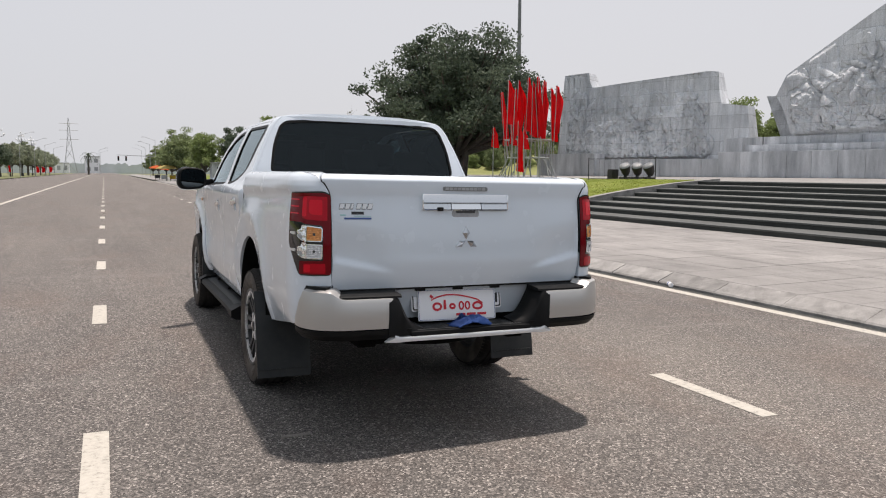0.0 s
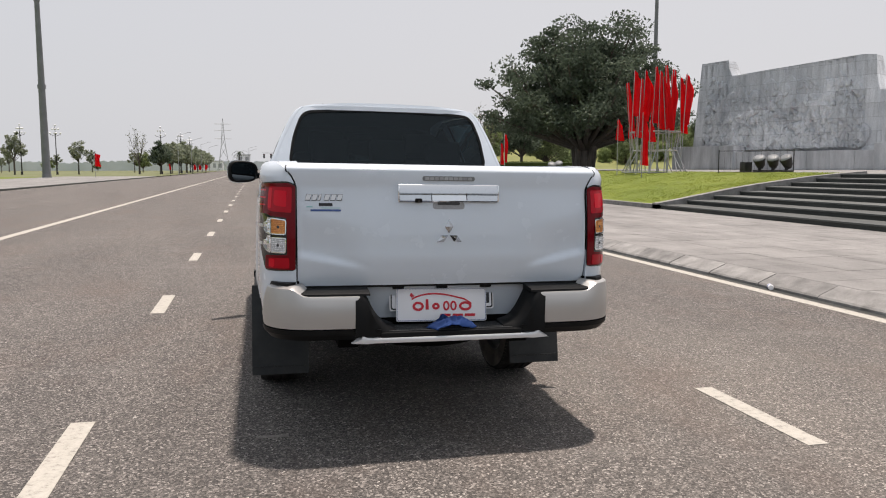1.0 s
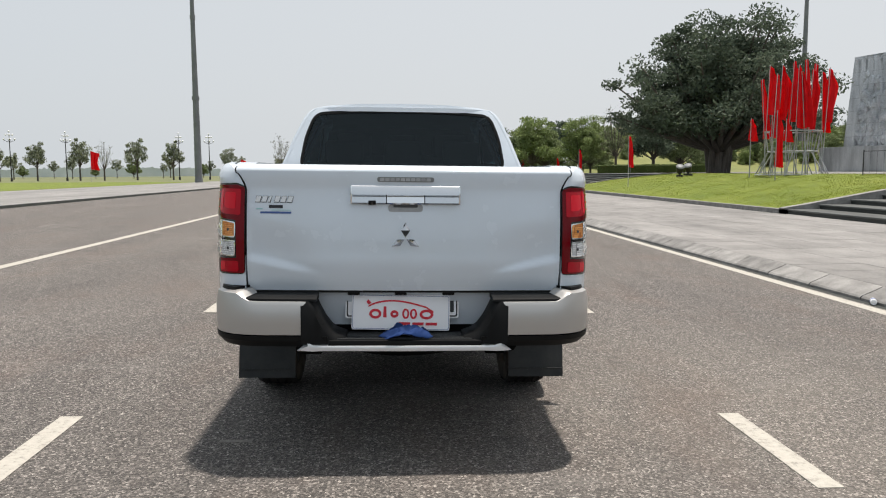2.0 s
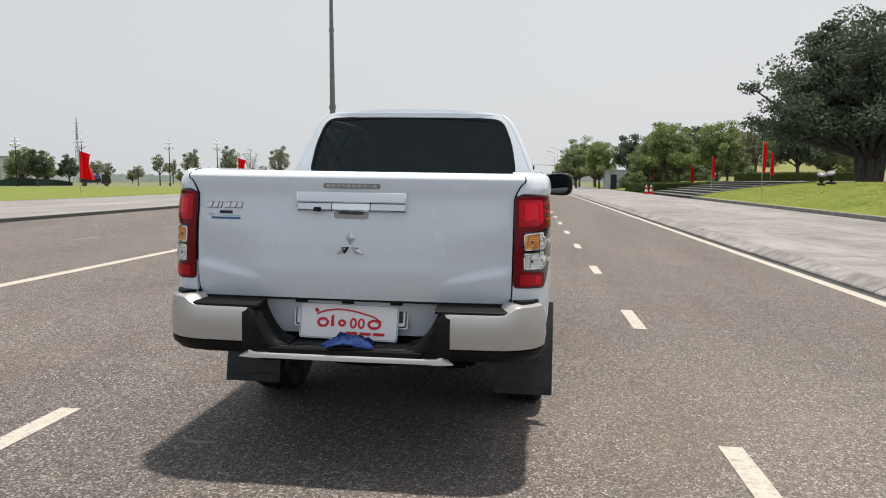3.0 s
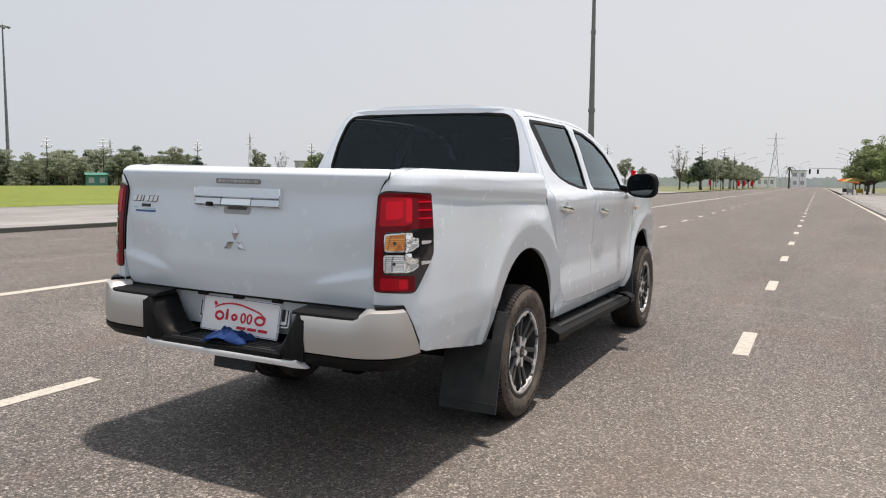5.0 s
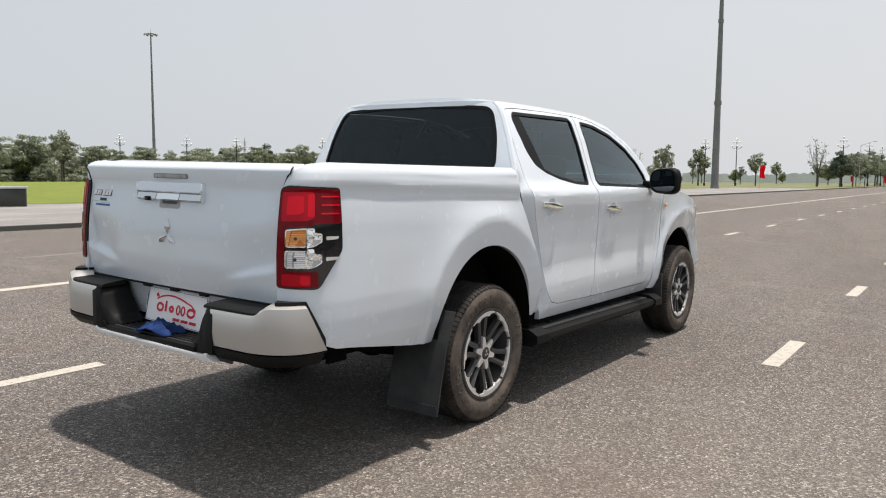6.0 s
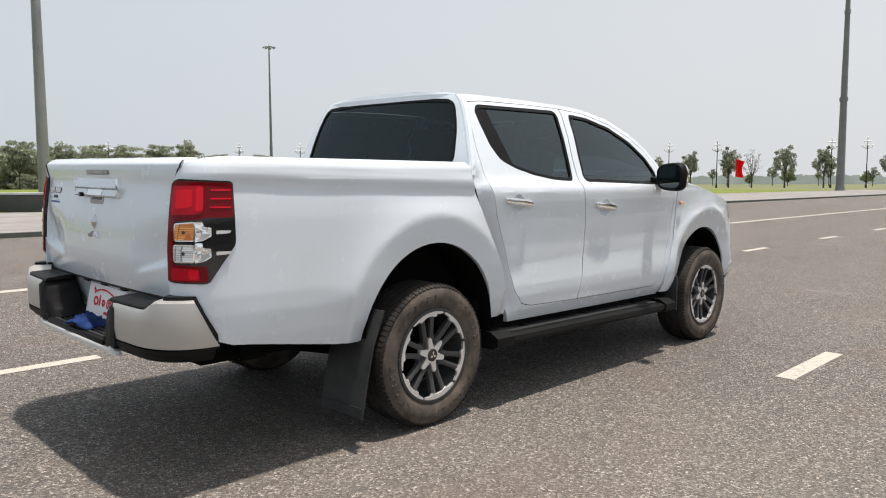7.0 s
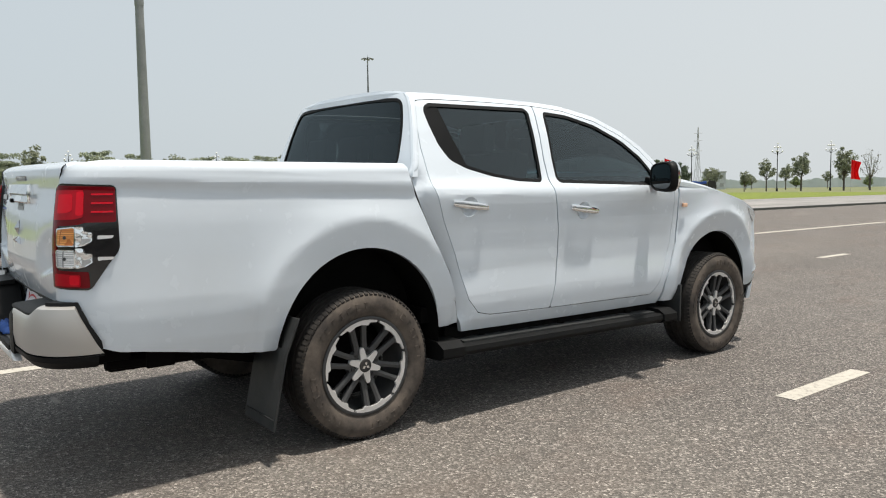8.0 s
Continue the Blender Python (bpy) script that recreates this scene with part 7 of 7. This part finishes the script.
def cone(m):
    root = thing("traffic_cone", m, "red and white traffic cone on the pavement", "traffic cone", "traffic cones")
    part("cone_base", smooth(box(0.4, 0.4, 0.04, (0, 0, 0.02), 0.01)), RED_CLOTH, root)
    for k in range(4):
        part("cone_band", smooth(rod((0, 0, 0.04 + 0.18 * k), (0, 0, 0.22 + 0.18 * k), 0.17 - 0.035 * k, 0.135 - 0.035 * k, 14)), (RED_CLOTH, WHITE)[k % 2], root)
    return root


cn = cone(pose(10.3, 61.2, 0.08))
copy_thing(cn, pose(10.75, 61.5, 0.08))

# dark planter wall and far green hut across the road
wl = part("planter_wall", smooth(box(6.8, 0.45, 0.72, (0, 0, 0.36), 0.02)), STEP_RISER)
wl.matrix_world = pose(-28.7, 7.35, 0.10, 0, 0, 60.8)
tagged(wl, "low dark stone wall at the edge of the lawn", "wall")
part("wall_cap", smooth(box(6.9, 0.55, 0.09, (0, 0, 0.765), 0.02)), MARBLE, wl, "pale stone cap")

# plastic bottle by the kerb
bt = thing("plastic_bottle", pose(4.9, 2.72, -0.05, 0, 92, 60), "crushed clear plastic bottle lying by the kerb", "bottle")
part("bottle_body", smooth(lathe([(0, 0.0), (0, 0.028), (0.02, 0.032), (0.09, 0.030), (0.15, 0.032), (0.17, 0.018), (0.20, 0.012)], 14, "z"), 50), WHITE, bt)
part("bottle_label", smooth(lathe([(0.07, 0.0325), (0.12, 0.0325)], 14, "z")), BLUE_INK, bt, "blue label")
part("bottle_cap", smooth(lathe([(0.20, 0.014), (0.215, 0.014), (0.215, 0.0)], 12, "z")), BLUE_INK, bt)

# ---- far things across the road and down it ----
lorry = thing("parked_lorry", pose(-86.2, 135.6, 0.07, 0, 0, 32), "dark parked lorry with a blue tarpaulin at the lawn's edge", "lorry")
part("lorry_cab", smooth(loft([[(x, y, z) for x, z in ((1.0, 0.55), (2.7, 0.55), (2.75, 1.4), (2.45, 2.3), (1.1, 2.4))] for y in (-1.0, 1.0)], True, True), 30), DARK_METAL, lorry)
part("windscreen", box(0.04, 1.7, 0.7, (2.62, 0, 1.85), 0.01, None, None), GLASS, lorry)
part("cargo_bed", smooth(box(3.9, 2.1, 0.9, (-1.0, 0, 1.25), 0.05)), DARK_METAL, lorry)
part("tarpaulin", smooth(loft([[(x, y, z + 0.08 * math.sin(x * 3)) for y, z in ((-1.0, 1.7), (-0.8, 2.15), (0.0, 2.3), (0.8, 2.15), (1.0, 1.7))] for x in np.linspace(-2.8, 0.8, 9)], True, True), 50), BLUE_CLOTH, lorry, "blue tarpaulin")
for x in (-2.0, 1.9):
    for y in (-0.95, 0.95):
        part("wheel", smooth(lathe([(-0.14, 0.0), (-0.14, 0.44), (0.14, 0.44), (0.14, 0.0)], 18)), TYRE, lorry).matrix_local = pose(x, y, 0.46, 0, 0, 90)
net = thing("net_fence", pose(-109, 138.1, 0.15, 0, 0, 35.5), "low dark green net fence beyond the lawn", "fence")
part("net", smooth(sheet(lambda u, v, d=0.0: Vector((u, 0.25 * math.sin(u * 0.9) * v + d, (1.2 + 0.5 * math.sin(u * 0.31)) * v + 0.15 * math.sin(u * 0.7) * v)), np.linspace(-16, 13.5, 60), (0, 0.5, 1), 0.02)), NET, net, "dark green netting")
for k in range(9):
    part("net_post", rod((-16 + 3.6 * k, 0, 0), (-16 + 3.6 * k, 0, 1.95), 0.05, None, 6), DARK_METAL, net)


def far_house(m, w, d, h, floors, label, wall=CONCRETE, roof=STEEL, pitch=0.0):
    root = thing("building", m, label, "building", "distant buildings")
    part("wall", box(w, d, h, (0, 0, h / 2)), wall, root)
    if pitch:
        part("roof", loft([[(x, y, z) for y, z in ((-d * 0.6, h), (0, h + pitch), (d * 0.6, h), (0, h + 0.1))] for x in (-w * 0.55, w * 0.55)], True, True), roof, root)
    else:
        part("roof", box(w + 0.6, d + 0.6, 0.4, (0, 0, h + 0.2)), roof, root)
    for f in range(floors):
        n = max(2, int(w / 3))
        for k in range(n):
            # panes in pale grey: haze on the far windows is given by colour
            part("window", box(w / n * 0.5, 0.1, h / floors * 0.45, (-w / 2 + w / n * (k + 0.5), -d / 2 - 0.03, h / floors * (f + 0.55))), STEEL, root)
    return root


far_house(pose(-197, 259, 0, 0, 0, 37), 14, 9, 10, 3, "pale grey concrete block beyond the lawn", MARBLE)
far_house(pose(-173, 276, 0, 0, 0, 33), 9, 8, 7, 2, "pale two-storey building beyond the lawn", MARBLE)
far_house(pose(-11.5, 430, 0, 0, 0, 0), 7, 6, 8.5, 2, "pale building beside the road far off", WHITE)
far_house(pose(-31, 420, 0, 0, 0, 0), 18, 8, 5.0, 1, "low pale building beside the road far off", WHITE)
far_house(pose(-162, 54, 0.1, 0, 0, 80), 3.4, 3, 2.6, 1, "small hut with an orange roof among the trees", CONCRETE, ORANGE_CLOTH, 0.9)
far_house(pose(-130.8, 100, 0.1, 0, 0, 55), 4, 3, 2.4, 1, "small green hut at the lawn's far edge", TEAL, TEAL, 0.5)
palm = thing("palm_tree", pose(-8.7, 255, 0), "tall palm tree beside the road far off", "palm")
part("trunk", smooth(rod((0, 0, -0.2), (0.1, 0, 6.6), 0.3, 0.2, 10)), BARK, palm)
for k in range(16):
    a, up = k * 2.4, 0.9 - 0.10 * k
    def frond(u, v, d=0.0, a=a, up=up):
        r = 2.6 * u
        return Vector((0.1 + r * math.cos(a) - 0.28 * (v - 0.5) * math.sin(a) * (1.2 - u), r * math.sin(a) + 0.28 * (v - 0.5) * math.cos(a) * (1.2 - u), 6.6 + up * r - 0.42 * r * r * 0.8 - 0.1 * abs(v - 0.5) + d))
    part("frond", smooth(sheet(frond, np.linspace(0, 1, 7), (0, 0.5, 1), 0.02), 60), LEAF_DARK, palm)
sig = thing("traffic_signal", pose(6.2, 145, 0.06), "traffic signal on a long arm over the road", "traffic light")
part("signal_post", smooth(rod((0, 0, 0), (0, 0, 4.1), 0.10, 0.07, 8)), MAST, sig)
part("signal_arm", smooth(rod((0, 0, 4.0), (-7.2, 0, 4.25), 0.06, 0.04, 8)), MAST, sig)
for x in (-6.9, -5.6):
    head = part("signal_head", smooth(box(0.32, 0.22, 0.85, (x, -0.1, 3.6), 0.04)), TRIM, sig, "black signal head")
    for k in range(3):
        part("signal_lens", smooth(lathe([(-0.02, 0.0), (-0.02, 0.10), (0.02, 0.10), (0.02, 0.0)], 12)), (DEEP_RED, SMOKE, SMOKE)[k], head).matrix_local = pose(x, -0.215, 3.87 - 0.26 * k, 0, 0, 90)
for x, y, flip in ((6.4, 160, -1), (6.4, 185, -1), (6.4, 212, -1), (6.4, 240, -1), (-17.0, 150, 1), (-17.0, 178, 1), (-17.0, 206, 1), (-17.0, 236, 1), (-5.4, 245, 1), (-5.6, 280, 1)):
    lampost = thing("street_lamp", pose(x, y, 0.06), "slim grey street lamp with a bent arm", "street lamp", "street lamps down the road")
    part("pole", smooth(rod((0, 0, 0), (0, 0, 7.6), 0.06, 0.035, 8)), STEEL, lampost)
    part("arm", smooth(rod((0, 0, 7.55), (flip * 1.9, 0, 8.2), 0.035, 0.025, 6)), STEEL, lampost)
    part("lantern", smooth(box(0.65, 0.22, 0.09, (flip * 2.2, 0, 8.23), 0.04)), STEEL, lampost)

# paving slabs on the near stretch of the pavement
slab = mesh_of("paving_slab", box(0.978, 0.648, 0.03, (0, 0, -0.011), 0.004), SLAB)
walkway = bpy.data.objects["pavement"]
srng = random.Random(31)
for row in range(50):
    for col in range(6):
        u, v = 5.27 + 0.494 + 0.988 * col, -2.0 + 0.66 * row
        o = new("paving_slab", slab)
        o.parent = walkway
        o.matrix_local = ROAD @ pose(u, v, KZ + 0.004 * (u - 5.3) + srng.uniform(-0.0012, 0.0012), 0, -0.229, 0)
